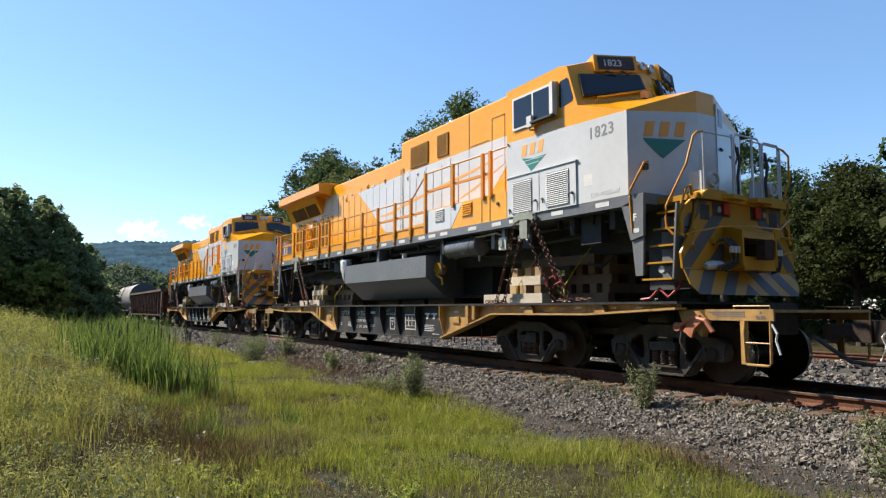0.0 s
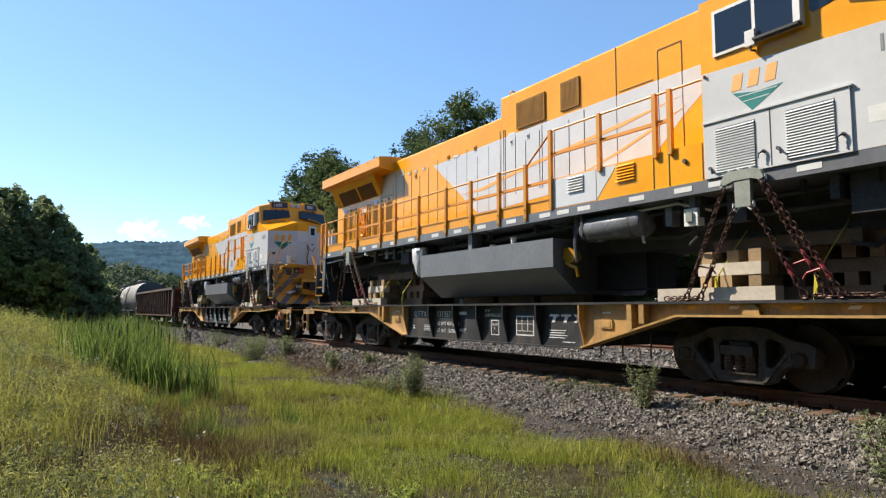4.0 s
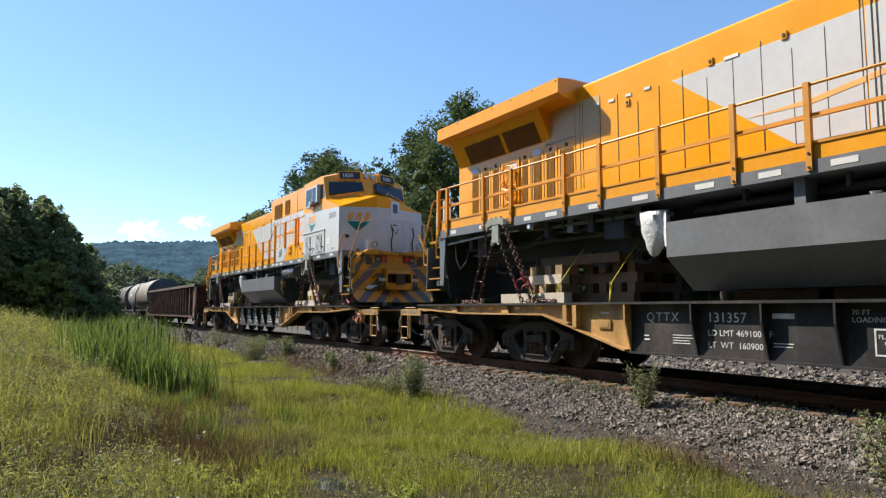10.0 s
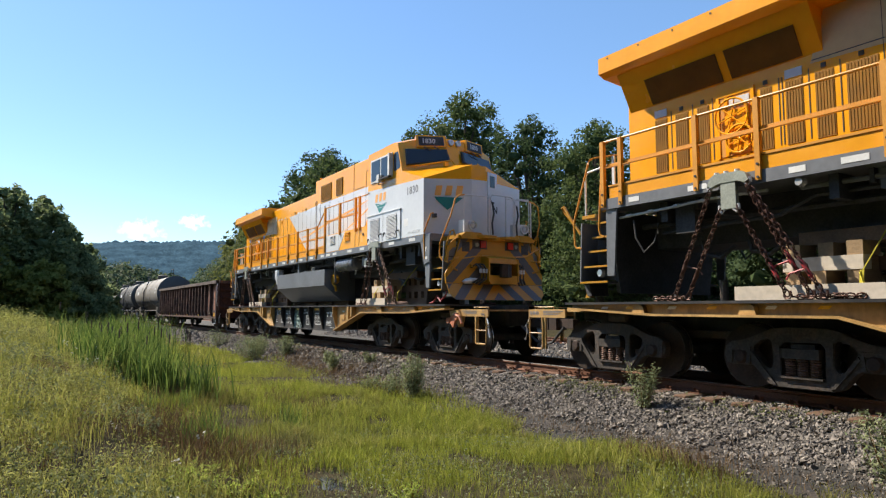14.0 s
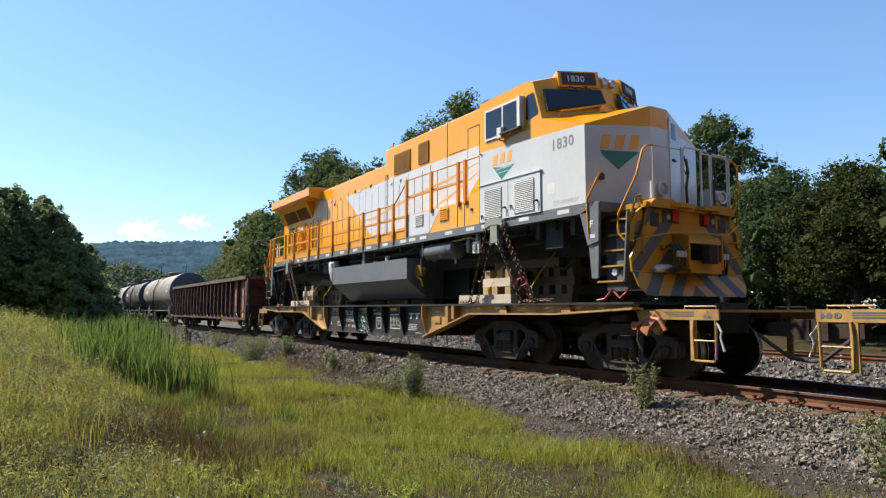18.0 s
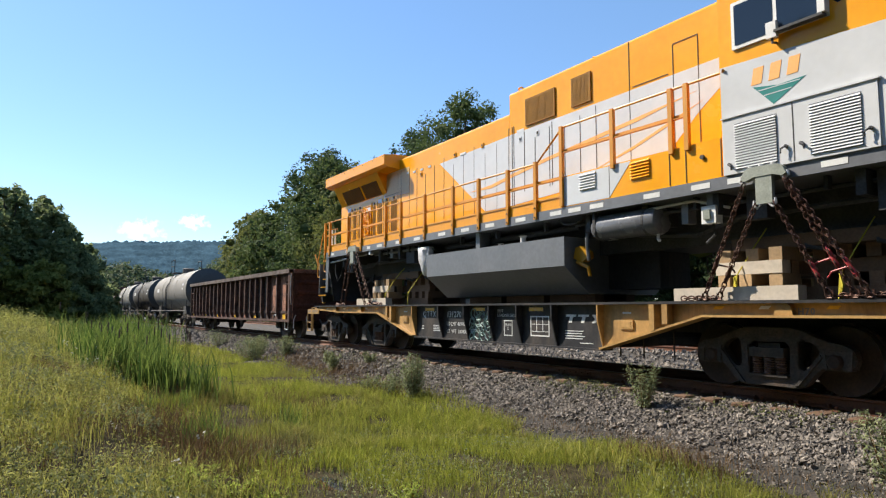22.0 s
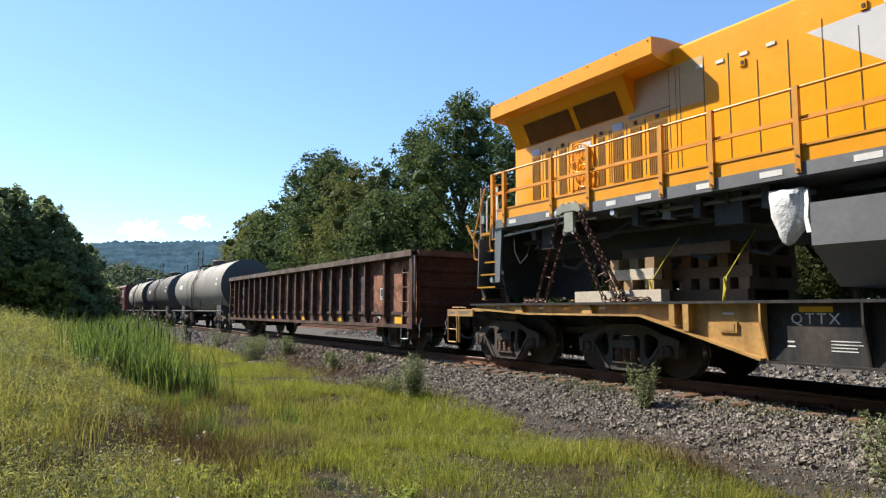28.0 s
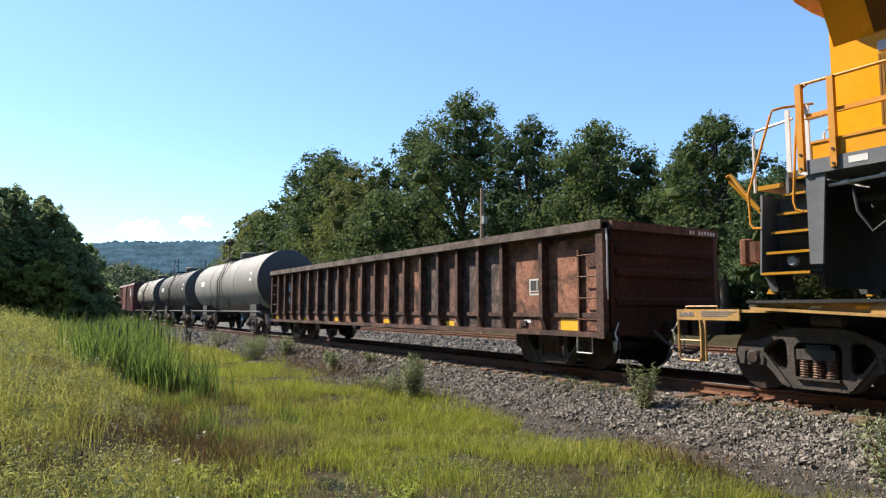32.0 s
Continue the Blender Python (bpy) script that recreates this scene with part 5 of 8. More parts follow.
        part("windshield_seal", loft(B(), [[mid + (c - mid) * 1.07 + nn * k for c in q] for k in (-0.02, 0.036)]), UNDER, cb, "black rubber windshield seal", bevel=0.01)
        part("windshield", loft(B(), [[c + nn * k for c in q] for k in (-0.01, 0.042)]), GLASS, cb, "dark windshield pane")
        p0, p1 = (Vector((*c, 0)) for c in boards[sgn])
        d = (p1 - p0).normalized()
        nn = d.cross(Vector((0, 0, 1)))
        lean = Vector((-0.05, 0, 0))
        b = loft(B(), [[p0 - nn * 0.3 + Vector((0, 0, 5.57)), p0 + Vector((0, 0, 5.57)), p0 + lean + Vector((0, 0, 5.82)), p0 - nn * 0.3 + Vector((0, 0, 5.82))], [p1 - nn * 0.3 + Vector((0, 0, 5.57)), p1 + Vector((0, 0, 5.57)), p1 + lean + Vector((0, 0, 5.82)), p1 - nn * 0.3 + Vector((0, 0, 5.82))]])
        hs = [[p0 - d * 0.07 - nn * 0.55, p0 - d * 0.07 - nn * 0.02, p1 + d * 0.07 - nn * 0.02, p1 + d * 0.07 - nn * 0.55]]
        part("board_housing", loft(B(), [[q + Vector((0, 0, 5.52)) for q in hs[0]], [q + lean + Vector((0, 0, 5.855)) for q in hs[0]]]), ORANGE, cb, "orange housing round the number board", bevel=0.015)
        nb = part("number_board", b, UNDER, cb, "black number board with white figures", bevel=0.015)
        up = (Vector((0, 0, 0.25)) + lean).normalized()
        out = d.cross(up).normalized()
        letters(number, 0, 0, 0, 0.19, WHITE, nb, bold=0.004, at=Matrix.Translation(p0 + d * 0.08 + out * 0.006 + up * 0.055 + Vector((0, 0, 5.57 - z0))) @ Matrix(((d.x, up.x, out.x, 0), (d.y, up.y, out.y, 0), (d.z, up.z, out.z, 0), (0, 0, 0, 1))))
        for k in (0.2, 0.62):
            c = p0.lerp(p1, k) + nn * -0.02
            part("wiper", rod(B(), [c + Vector((0, 0, 5.53)), c + nn * 0.06 + Vector((0.02, 0, 5.50)), c + d * 0.16 + nn * 0.05 + Vector((0.02, 0, 5.42))], 0.014, 5), UNDER, cb)
    for k in (-0.22, 0.02):
        part("headlight", turned_x(B(), k, 5.69, [(-1.1, 0.085), (-0.755, 0.085), (-0.745, 0.07), (-0.765, 0.0)], 14), LAMPGLASS, cb)
    for sgn in (-1, 1):
        part("nose_grab_rail", rod(B(), [(-0.92, sgn * 1.28, 4.80), (-0.90, sgn * 1.27, 4.95), (-0.42, sgn * 0.42, 5.10), (-0.38, sgn * 0.32, 4.95)], 0.02, 6), ORANGE, cb)
    part("bell_mount", slab(B(), -0.46, -0.36, -0.66, -0.54, 4.90, 5.02), ORANGE, cb, bevel=0.02)
    part("headlight_housing", loft(B(), [[(-1.5, yy, 5.52), (xx, yy, 5.52), (xx - 0.05, yy, 5.80), (-1.5, yy, 5.80)] for yy, xx in ((-0.44, -0.78), (0.34, -0.82))]), ORANGE, cb, bevel=0.02)
    part("roof_cap", loft(B(), [[(-3.2, -1.15, 5.76), (-1.4, -1.15, 5.74), (-1.4, 1.15, 5.74), (-3.2, 1.15, 5.76)], [(-3.2, -0.95, 5.86), (-1.42, -0.95, 5.84), (-1.42, 0.95, 5.84), (-3.2, 0.95, 5.86)]]), ORANGE, cb)
    dd = Vector((-0.55, 1.53, 0)).normalized()
    nn = Vector((1.53, 0.55, 0)).normalized()
    def facet(u0, u1, za, zb, k0, k1):
        o = Vector((0.55, 0, 0))
        return loft(B(), [[o + dd * u + nn * k + Vector((0, 0, z)) for u, z in ((u0, za), (u1, za), (u1, zb), (u0, zb))] for k in (k0, k1)])
    dr = part("nose_door", facet(0.05, 0.46, 3.1, 4.66, 0.006, 0.03), GREY, cb, "grey nose door with a small window")
    part("door_window", facet(0.14, 0.36, 4.28, 4.58, 0.031, 0.037), GLASS, dr)
    part("door_latch", facet(0.16, 0.30, 3.86, 3.90, 0.031, 0.06), UNDER, dr)
    # fuel tank and air reservoir
    sec = [(-1.53, 2.46), (1.53, 2.46), (1.53, 1.92), (0.92, 1.42), (-0.92, 1.42), (-1.53, 1.92)]
    ft = part("fuel_tank", prism(B(), sec, -11.55, -6.58, "x"), SLATE, ob, "slate grey fuel tank with a sloping underside", bevel=0.015)
    # added black block stands where only a dark, shaded void lies
    part("gap_block", slab(B(), -6.575, -5.35, -0.40, 0.40, 1.50, 2.34), BLACKCAR, ob, "added black block filling the dark gap beside the tank", bevel=0.04)
    for sgn in (-1, 1):
        part("tank_hanger", slab(B(), -9.6, -9.45, min(sgn * 1.1, sgn * 1.4), max(sgn * 1.1, sgn * 1.4), 2.46, 2.82), SLATE, ft)
        part("filler_cap", turned_z(B(), -7.9, sgn * 1.42, [(2.455, 0.06), (2.56, 0.06), (2.60, 0.09), (2.60, 0.0)], 10), WHITE, ft)
        part("sight_gauge", turned_z(B(), -8.6, sgn * 1.45, [(2.455, 0.04), (2.50, 0.07), (2.50, 0.0)], 10), STEELROD, ft)
        if sgn < 0:
            dc = part("drain_cap", prism(B(), [(-6.58, 2.06), (-6.53, 2.26), (-6.42, 2.28), (-6.24, 2.17), (-6.22, 2.06), (-6.36, 1.98)], -1.30, -1.14), HAZARD, ft, "yellow plastic protective cap", bevel=0.03)
            part("drain_hose", rod(B(), [(-6.5, -1.28, 2.0), (-6.34, -1.3, 1.93), (-6.22, -1.28, 1.88), (-6.19, -1.27, 1.72)], 0.035, 7), HAZARD, dc)
        ar = part("air_reservoir", turned_x(B(), sgn * 1.22, 2.56, [(-6.07, 0.0), (-6.06, 0.10), (-6.02, 0.18), (-5.96, 0.222), (-5.88, 0.238), (-4.66, 0.238), (-4.61, 0.222), (-4.585, 0.18), (-4.57, 0.10), (-4.565, 0.0)], 28), GLOSSSLATE, ob, "slate grey air reservoir cylinder", smooth=True)
        part("drain_cock", rod(B(), [(-4.66, sgn * 1.26, 2.36), (-4.66, sgn * 1.26, 2.24), (-4.60, sgn * 1.3, 2.22)], 0.025, 6), STEELROD, ar)
        part("hanger", slab(B(), -5.92, -5.86, min(sgn * 1.40, sgn * 1.46), max(sgn * 1.40, sgn * 1.46), 2.45, 2.84), UNDER, ar)
        for a in (-5.9, -4.85):
            part("band", turned_x(B(), sgn * 1.22, 2.56, [(a, 0.243), (a + 0.05, 0.243)], 24), UNDER, ar)
    # front legs, stairs, pilot
    for sgn in (-1, 1):
        lg = part("front_leg", prism(B(), [(-0.16, 2.82), (0.30, 2.98), (0.28, 2.30), (0.02, 2.24)], sgn * 1.53, sgn * 1.47), SLATE, ob, "slate grey step side plate", bevel=0.006)
        part("lower_plate", prism(B(), [(0.02, 2.24), (0.26, 2.28), (0.23, 1.66), (0.08, 1.66)], sgn * 1.50, sgn * 1.45), SLATE, lg)
        part("reflective_strip", slab(B(), 0.06, 0.2, min(sgn * 1.531, sgn * 1.535), max(sgn * 1.531, sgn * 1.535), 2.36, 2.43), WHITE, lg)
        if sgn < 0:
            letters("F", 0.08, -1.532, 2.56, 0.16, WHITE, lg, bold=0.006)
        part("nose_base", prism(B(), [(sgn * 1.5, 2.82), (sgn * 1.5, 3.0), (sgn * 0.3, 3.0), (sgn * 0.3, 2.82)], 0.0, 0.30, "x"), SLATE, ob)
        sw = part("stairwell", slab(B(), 0.22, 0.95, min(sgn * 0.85, sgn * 0.9), max(sgn * 0.85, sgn * 0.9), 1.58, 2.9), SLATE, ob, "dark slate back of the front steps")
        part("riser_plate", slab(B(), 0.27, 0.90, min(sgn * 1.06, sgn * 1.08), max(sgn * 1.06, sgn * 1.08), 1.6, 2.62), SLATE, sw)
        for i, zz in enumerate((1.575, 1.835, 2.105, 2.375, 2.64)):
            st = part("step", slab(B(), 0.22 + 0.04 * i, 0.80 + 0.03 * i, min(sgn * 0.92, sgn * (1.50 - 0.05 * i)), max(sgn * 0.92, sgn * (1.50 - 0.05 * i)), zz, zz + 0.03), UNDER, sw)
            yy = sgn * (1.50 - 0.05 * i)
            part("nosing", slab(B(), 0.22 + 0.04 * i, 0.80 + 0.03 * i, min(yy, yy + sgn * 0.012), max(yy, yy + sgn * 0.012), zz + 0.004, zz + 0.034), HAZARD, st, "yellow step edge")
        part("stair_side", prism(B(), [(0.79, 1.58), (0.82, 1.58), (0.92, 2.75), (0.89, 2.75)], sgn * 1.0, sgn * 1.50), SLATE, sw)
        part("step_light", disc(B(), 0.52, sgn * 1.38, 1.75, [(-0.03, 0), (-0.03, 0.06), (0.03, 0.08), (0.03, 0)], 12), LAMPGLASS, sw)
        part("handrail", rod(B(), [(0.12, sgn * 1.50, 2.34), (0.06, sgn * 1.53, 2.38), (0.03, sgn * 1.54, 2.95), (0.04, sgn * 1.54, 3.06), (0.34, sgn * 1.52, 3.49), (0.36, sgn * 1.46, 3.50)], 0.02, 7), RAILORANGE, ob, "orange stair handrail")
        part("handrail", rod(B(), [(0.98, sgn * 1.42, 2.25), (0.80, sgn * 1.46, 2.28), (0.70, sgn * 1.48, 2.40), (0.69, sgn * 1.48, 2.52), (0.70, sgn * 1.48, 2.72), (1.02, sgn * 1.38, 3.35), (1.08, sgn * 1.28, 3.78), (1.06, sgn * 1.15, 3.87), (1.05, sgn * 1.0, 3.90)], 0.02, 7), RAILORANGE, ob, "orange stair handrail")
        part("top_rail", rod(B(), [(1.05, sgn * 1.0, 3.90), (1.05, sgn * 0.26, 3.91)], 0.014, 7), STEELROD, ob, "thin bare steel top rail")
        part("rail_post", slab(B(), 1.04, 1.062, sgn * 0.26 - 0.02, sgn * 0.26 + 0.02, 2.93, 3.95), STEELROD, ob, "flat bare steel rail post")
        part("rail_post", rod(B(), [(1.05, sgn * 1.0, 2.94), (1.05, sgn * 1.0, 3.90)], 0.013, 6), STEELROD, ob)
        part("corner_grab", rod(B(), [(0.98, sgn * 1.22, 2.88), (1.02, sgn * 1.30, 3.02), (0.98, sgn * 1.36, 2.98), (0.94, sgn * 1.42, 2.74), (0.86, sgn * 1.46, 2.50), (0.88, sgn * 1.46, 2.30), (0.98, sgn * 1.42, 2.24)], 0.026, 7), HAZARD, ob)
        part("corner_bracket", prism(B(), [(sgn * 1.18, 2.84), (sgn * 1.34, 2.72), (sgn * 1.46, 2.56), (sgn * 1.46, 2.28), (sgn * 1.40, 2.28), (sgn * 1.38, 2.50), (sgn * 1.28, 2.60), (sgn * 1.18, 2.62)], 0.90, 0.95, "x"), HAZARD, ob, "yellow corner bracket beside the steps", bevel=0.006)
        # ditch light in its box
        yl = sgn * 0.80
        dl = part("ditch_light", slab(B(), 0.74, 0.98, yl - 0.17, yl + 0.10, 3.0, 3.30), GREY, ob, "light grey ditch light in a box", bevel=0.015)
        part("lens_ring", turned_x(B(), yl + 0.07, 3.17, [(0.90, 0.125), (1.05, 0.125), (1.05, 0.10), (1.0, 0.095), (1.0, 0.0)], 18), STEELROD, dl)
        part("lens", turned_x(B(), yl + 0.07, 3.17, [(1.005, 0.09), (1.03, 0.06), (1.035, 0.0)], 16), LAMPGLASS, dl)
    for y0, y1, z in ((-0.22, 0.50, 3.97), (0.55, 1.06, 3.93)):
        part("front_handrail", rod(B(), [(1.05, y0, 2.94), (1.05, y0, z - 0.07), (1.05, y0 + 0.06, z), (1.05, y1 - 0.08, z), (1.05, y1, z - 0.08), (1.05, y1, 2.94)], 0.018, 8), STEELROD, ob, "bare steel end handrail")
    for y0 in (-0.18, 0.58):
        part("control_cable", rod(B(), [(1.08, y0, 3.75), (1.10, y0 + 0.03, 3.5), (1.09, y0 - 0.02, 3.25), (1.07, y0 + 0.02, 2.97)], 0.024, 7), UNDER, ob)
    part("cable", rod(B(), [(0.62, 0.3, 3.75), (0.85, 0.12, 3.55), (1.0, -0.05, 3.62), (1.05, -0.2, 3.82)], 0.014, 6), UNDER, ob)
    fp = part("front_platform", slab(B(), 0.3, 1.04, -1.18, 1.18, 2.83, 2.92), HAZARD, ob, "yellow front platform", bevel=0.01)
    for sgn in (-1, 1):
        part("corner_box", prism(B(), [(sgn * 0.46, 2.83), (sgn * 0.46, 2.93), (sgn * 0.56, 2.99), (sgn * 0.98, 2.99), (sgn * 1.12, 2.90), (sgn * 1.12, 2.83)], 0.72, 1.10, "x"), HAZARD, fp, "yellow box end of the platform", bevel=0.01)
        part("anticlimber", prism(B(), [(1.04, sgn * 0.08), (1.20, sgn * 0.14), (1.22, sgn * 0.52), (1.04, sgn * 0.72)], 2.86, 2.93, "z"), HAZARD, fp, bevel=0.008)
    sec = [(-1.08, 2.83), (1.08, 2.83), (1.22, 2.4), (1.50, 1.98), (1.47, 1.74), (-1.47, 1.74), (-1.50, 1.98), (-1.22, 2.4)]
    pl = part("pilot", prism(B(), sec, 0.93, 0.97, "x"), HAZARD, ob, "yellow and grey striped pilot plate", bevel=0.008)
    part("front_frame", slab(B(), -0.2, 0.92, -0.84, 0.84, 1.45, 2.81), UNDER, ob, "black front frame behind the pilot")
    half = [(0.42, 1.76), (1.46, 1.76), (1.48, 1.98), (1.20, 2.4), (1.06, 2.82), (0.42, 2.82)]
    foot = [(0.0, 1.35), (1.30, 1.35), (1.44, 1.50), (1.46, 1.73), (0.0, 1.73)]
    def cut(poly, a, bb, c):
        out = []
        for i, q in enumerate(poly):
            r = poly[(i + 1) % len(poly)]
            dq, drr = a * q[0] + bb * q[1] - c, a * r[0] + bb * r[1] - c
            if dq <= 0:
                out.append(q)
            if dq * drr < 0:
                u = dq / (dq - drr)
                out.append((q[0] + (r[0] - q[0]) * u, q[1] + (r[1] - q[1]) * u))
        return out
    for sgn in (-1, 1):
        def lip(poly, k0, k1):
            return loft(B(), [[(0.975 + (1.74 - z) * 0.42 + k, sgn * a, z) for a, z in poly] for k in (k0, k1)])
        pw = part("plow", lip(foot, -0.02, 0.0), HAZARD, pl, "yellow and grey striped plow lip")
        for c in (1.24, 1.82, 2.42, 3.04, 3.66):
            q = cut(cut(half, 1, 1.0, c + 0.30), -1, -1.0, -c)
            if len(q) > 2:
                part("stripe", prism(B(), [(sgn * a, z) for a, z in q], 0.971, 0.975, "x"), STRIPEGREY, pl, "grey hazard stripe")
            q = cut(cut(foot, 1, 1.0, c + 0.30), -1, -1.0, -c)
            if len(q) > 2:
                part("stripe", lip(q, 0.001, 0.005), STRIPEGREY, pw, "grey hazard stripe")
        # flat black plates stand for the shaded depth of pocket and recess
        part("pilot_pocket", slab(B(), 0.971, 0.977, min(sgn * 0.80, sgn * 1.02), max(sgn * 0.80, sgn * 1.02), 2.52, 2.76), UNDER, pl)
        part("marker_recess", slab(B(), 0.971, 0.977, min(sgn * 0.28, sgn * 0.72), max(sgn * 0.28, sgn * 0.72), 2.60, 2.82), UNDER, pl)
        part("marker_light", slab(B(), 0.976, 1.03, min(sgn * 0.34, sgn * 0.50), max(sgn * 0.34, sgn * 0.50), 2.63, 2.80), REDLENS, pl, "red marker light", bevel=0.02)
        part("marker_lamp", turned_x(B(), sgn * 0.60, 2.70, [(0.976, 0.05), (1.02, 0.05), (1.02, 0.0)], 12), PADGREY, pl)
        for k in range(3):
            yy = sgn * (0.58 + 0.09 * k)
            part("air_hose", rod(B(), [(0.98, yy, 2.20 - 0.03 * k), (1.14, yy - sgn * 0.05, 2.22), (1.24, yy - sgn * 0.10, 2.08), (1.22, yy - sgn * 0.10, 1.86), (1.10, yy + sgn * 0.05, 1.72 + 0.02 * k)], 0.025, 7), UNDER, pl)
            part("hose_end", rod(B(), [(1.24, yy - sgn * 0.10, 2.10), (1.235, yy - sgn * 0.10, 2.0)], 0.03, 7), STEELROD, pl)
        part("hose_valve", slab(B(), 0.98, 1.05, min(sgn * 0.55, sgn * 0.80), max(sgn * 0.55, sgn * 0.80), 2.15, 2.21), HAZARD, pl, bevel=0.015)
        part("housing_cheek", prism(B(), [(0.97, 2.46), (1.30, 2.36), (1.30, 1.80), (0.97, 1.72)], sgn * 0.42, sgn * 0.46), HAZARD, pl, bevel=0.006)
        part("side_loop", rod(B(), [(0.96, sgn * 1.12, 2.36), (1.06, sgn * 1.32, 2.34), (1.06, sgn * 1.34, 2.10), (0.96, sgn * 1.16, 2.06)], 0.024, 7), HAZARD, pl)
    rnd = random.Random(5)
    part("plow_wrap", loft(B(), [[(1.02 + 0.06 * math.cos(a) * rnd.uniform(0.8, 1.2), yy, 1.80 + (yy + 0.95) * 0.1 + r * math.sin(a) * rnd.uniform(0.8, 1.2)) for a in (j * math.pi / 5 for j in range(10))] for yy, r in ((-1.02, 0.02), (-0.95, 0.06), (-0.8, 0.075), (-0.68, 0.06), (-0.58, 0.03))]), BAG, pl, "white plastic wrapped hose end", smooth=True)
    # the opening is a flat black plate that holds its shade
    cp = part("coupler_pocket", slab(B(), 0.978, 1.0, -0.41, 0.41, 1.95, 2.26), UNDER, pl, "black plate for the shaded coupler opening")
    part("pocket_top", prism(B(), [(0.98, 2.26), (1.30, 2.24), (1.28, 2.36), (0.98, 2.46)], -0.415, 0.415), HAZARD, cp, bevel=0.008)
    part("pocket_sill", slab(B(), 0.98, 1.29, -0.415, 0.415, 1.74, 1.95), HAZARD, cp, bevel=0.02)
    b = slab(B(), 1.0, 1.36, -0.11, 0.11, 1.97, 2.16)
    prism(b, [(1.32, -0.15), (1.50, -0.20), (1.58, -0.10), (1.50, 0.0), (1.44, 0.13), (1.32, 0.14)], 1.90, 2.20, "z")
    part("coupler", b, WHEEL, cp, "rusty knuckle coupler", bevel=0.02)
    part("uncoupling_bar", rod(B(), [(1.02, -1.42, 2.26), (1.08, -1.30, 2.30), (1.16, -0.75, 2.40), (1.36, -0.3, 2.41), (1.36, 0.3, 2.41), (1.16, 0.8, 2.45), (1.06, 1.3, 2.68)], 0.016, 6), HAZARD, pl)
    # rear end: sheet, stairs, rails, coupler
    rp = part("rear_pilot", prism(B(), [(-1.45, 2.81), (1.45, 2.81), (1.2, 1.4), (-1.2, 1.4)], -18.30, -18.22, "x"), UNDER, ob, "black rear end sheet")
    b = slab(B(), -19.75, -18.31, -0.12, 0.12, 1.94, 2.12)
    prism(b, [(-19.6, -0.13), (-19.8, -0.20), (-19.95, -0.20), (-19.86, -0.06), (-19.9, 0.10), (-20.02, 0.14), (-19.85, 0.20), (-19.6, 0.13)], 1.87, 2.19, "z")
    turned_z(b, -19.98, -0.14, [(1.82, 0.07), (1.84, 0.10), (2.22, 0.10), (2.24, 0.07)], 10)
    part("coupler", b, WHEELRUST, rp, "rusty knuckle coupler", bevel=0.03)
    for sgn in (-1, 1):
        lg = part("rear_leg", prism(B(), [(-18.24, 2.82), (-18.0, 2.82), (-18.08, 1.69), (-18.24, 1.69)], sgn * 1.50, sgn * 1.46), SLATE, ob, "slate grey step side plate")
        for i, zz in enumerate((1.575, 1.85, 2.12, 2.37, 2.63, 2.84)):
            xl = -18.905 + 0.055 * i
            st = part("step", slab(B(), xl, -18.25, min(sgn * 0.9, sgn * (1.48 - 0.05 * i)), max(sgn * 0.9, sgn * (1.48 - 0.05 * i)), zz, zz + 0.03), UNDER, lg)
            yy = sgn * (1.48 - 0.05 * i)
            part("nosing", slab(B(), xl, -18.25, min(yy, yy + sgn * 0.012), max(yy, yy + sgn * 0.012), zz + 0.004, zz + 0.036), HAZARD, st, "yellow step edge")
        part("stair_plate", prism(B(), [(-18.93, 1.58), (-18.91, 1.58), (-18.85, 2.66), (-18.88, 2.66)], sgn * 0.9, sgn * 1.47), SLATE, lg, "dark slate plate beside the rear steps")
        part("stair_cheek", slab(B(), -18.62, -18.58, min(sgn * 0.9, sgn * 1.30), max(sgn * 0.9, sgn * 1.30), 2.66, 2.95), SLATE, lg)
        part("riser_plate", slab(B(), -18.88, -18.30, min(sgn * 1.04, sgn * 1.07), max(sgn * 1.04, sgn * 1.07), 1.64, 2.62), SLATE, lg)
        part("platform_housing", slab(B(), -18.66, -18.40, sgn * 0.75 - 0.16, sgn * 0.75 + 0.10, 2.92, 3.24), GREY, ob, "light grey rear light housing", bevel=0.02)
        part("step_light", disc(B(), -18.55, sgn * 1.34, 1.76, [(-0.03, 0), (-0.03, 0.06), (0.03, 0.08), (0.03, 0)], 12), LAMPGLASS, lg)
        part("platform_edge", slab(B(), -19.02, -18.64, min(sgn * 0.55, sgn * 1.30), max(sgn * 0.55, sgn * 1.30), 2.76, 2.82), HAZARD, ob, "yellow rear platform edge", bevel=0.008)
        part("handrail", rod(B(), [(-18.30, sgn * 1.49, 2.36), (-18.38, sgn * 1.5, 2.40), (-18.41, sgn * 1.5, 2.50), (-18.36, sgn * 1.5, 3.18), (-18.29, sgn * 1.5, 3.86), (-18.26, sgn * 1.5, 3.94), (-18.18, sgn * 1.5, 3.99)], 0.018, 7), RAILORANGE, ob, "orange stair handrail")
        part("handrail", rod(B(), [(-18.88, sgn * 1.46, 2.21), (-18.99, sgn * 1.48, 2.22), (-19.03, sgn * 1.48, 2.28), (-19.05, sgn * 1.48, 2.70), (-18.73, sgn * 1.42, 3.72), (-18.70, sgn * 1.40, 3.80), (-18.62, sgn * 1.32, 3.83), (-18.34, sgn * 1.05, 3.86)], 0.018, 7), RAILORANGE, ob, "orange stair handrail")
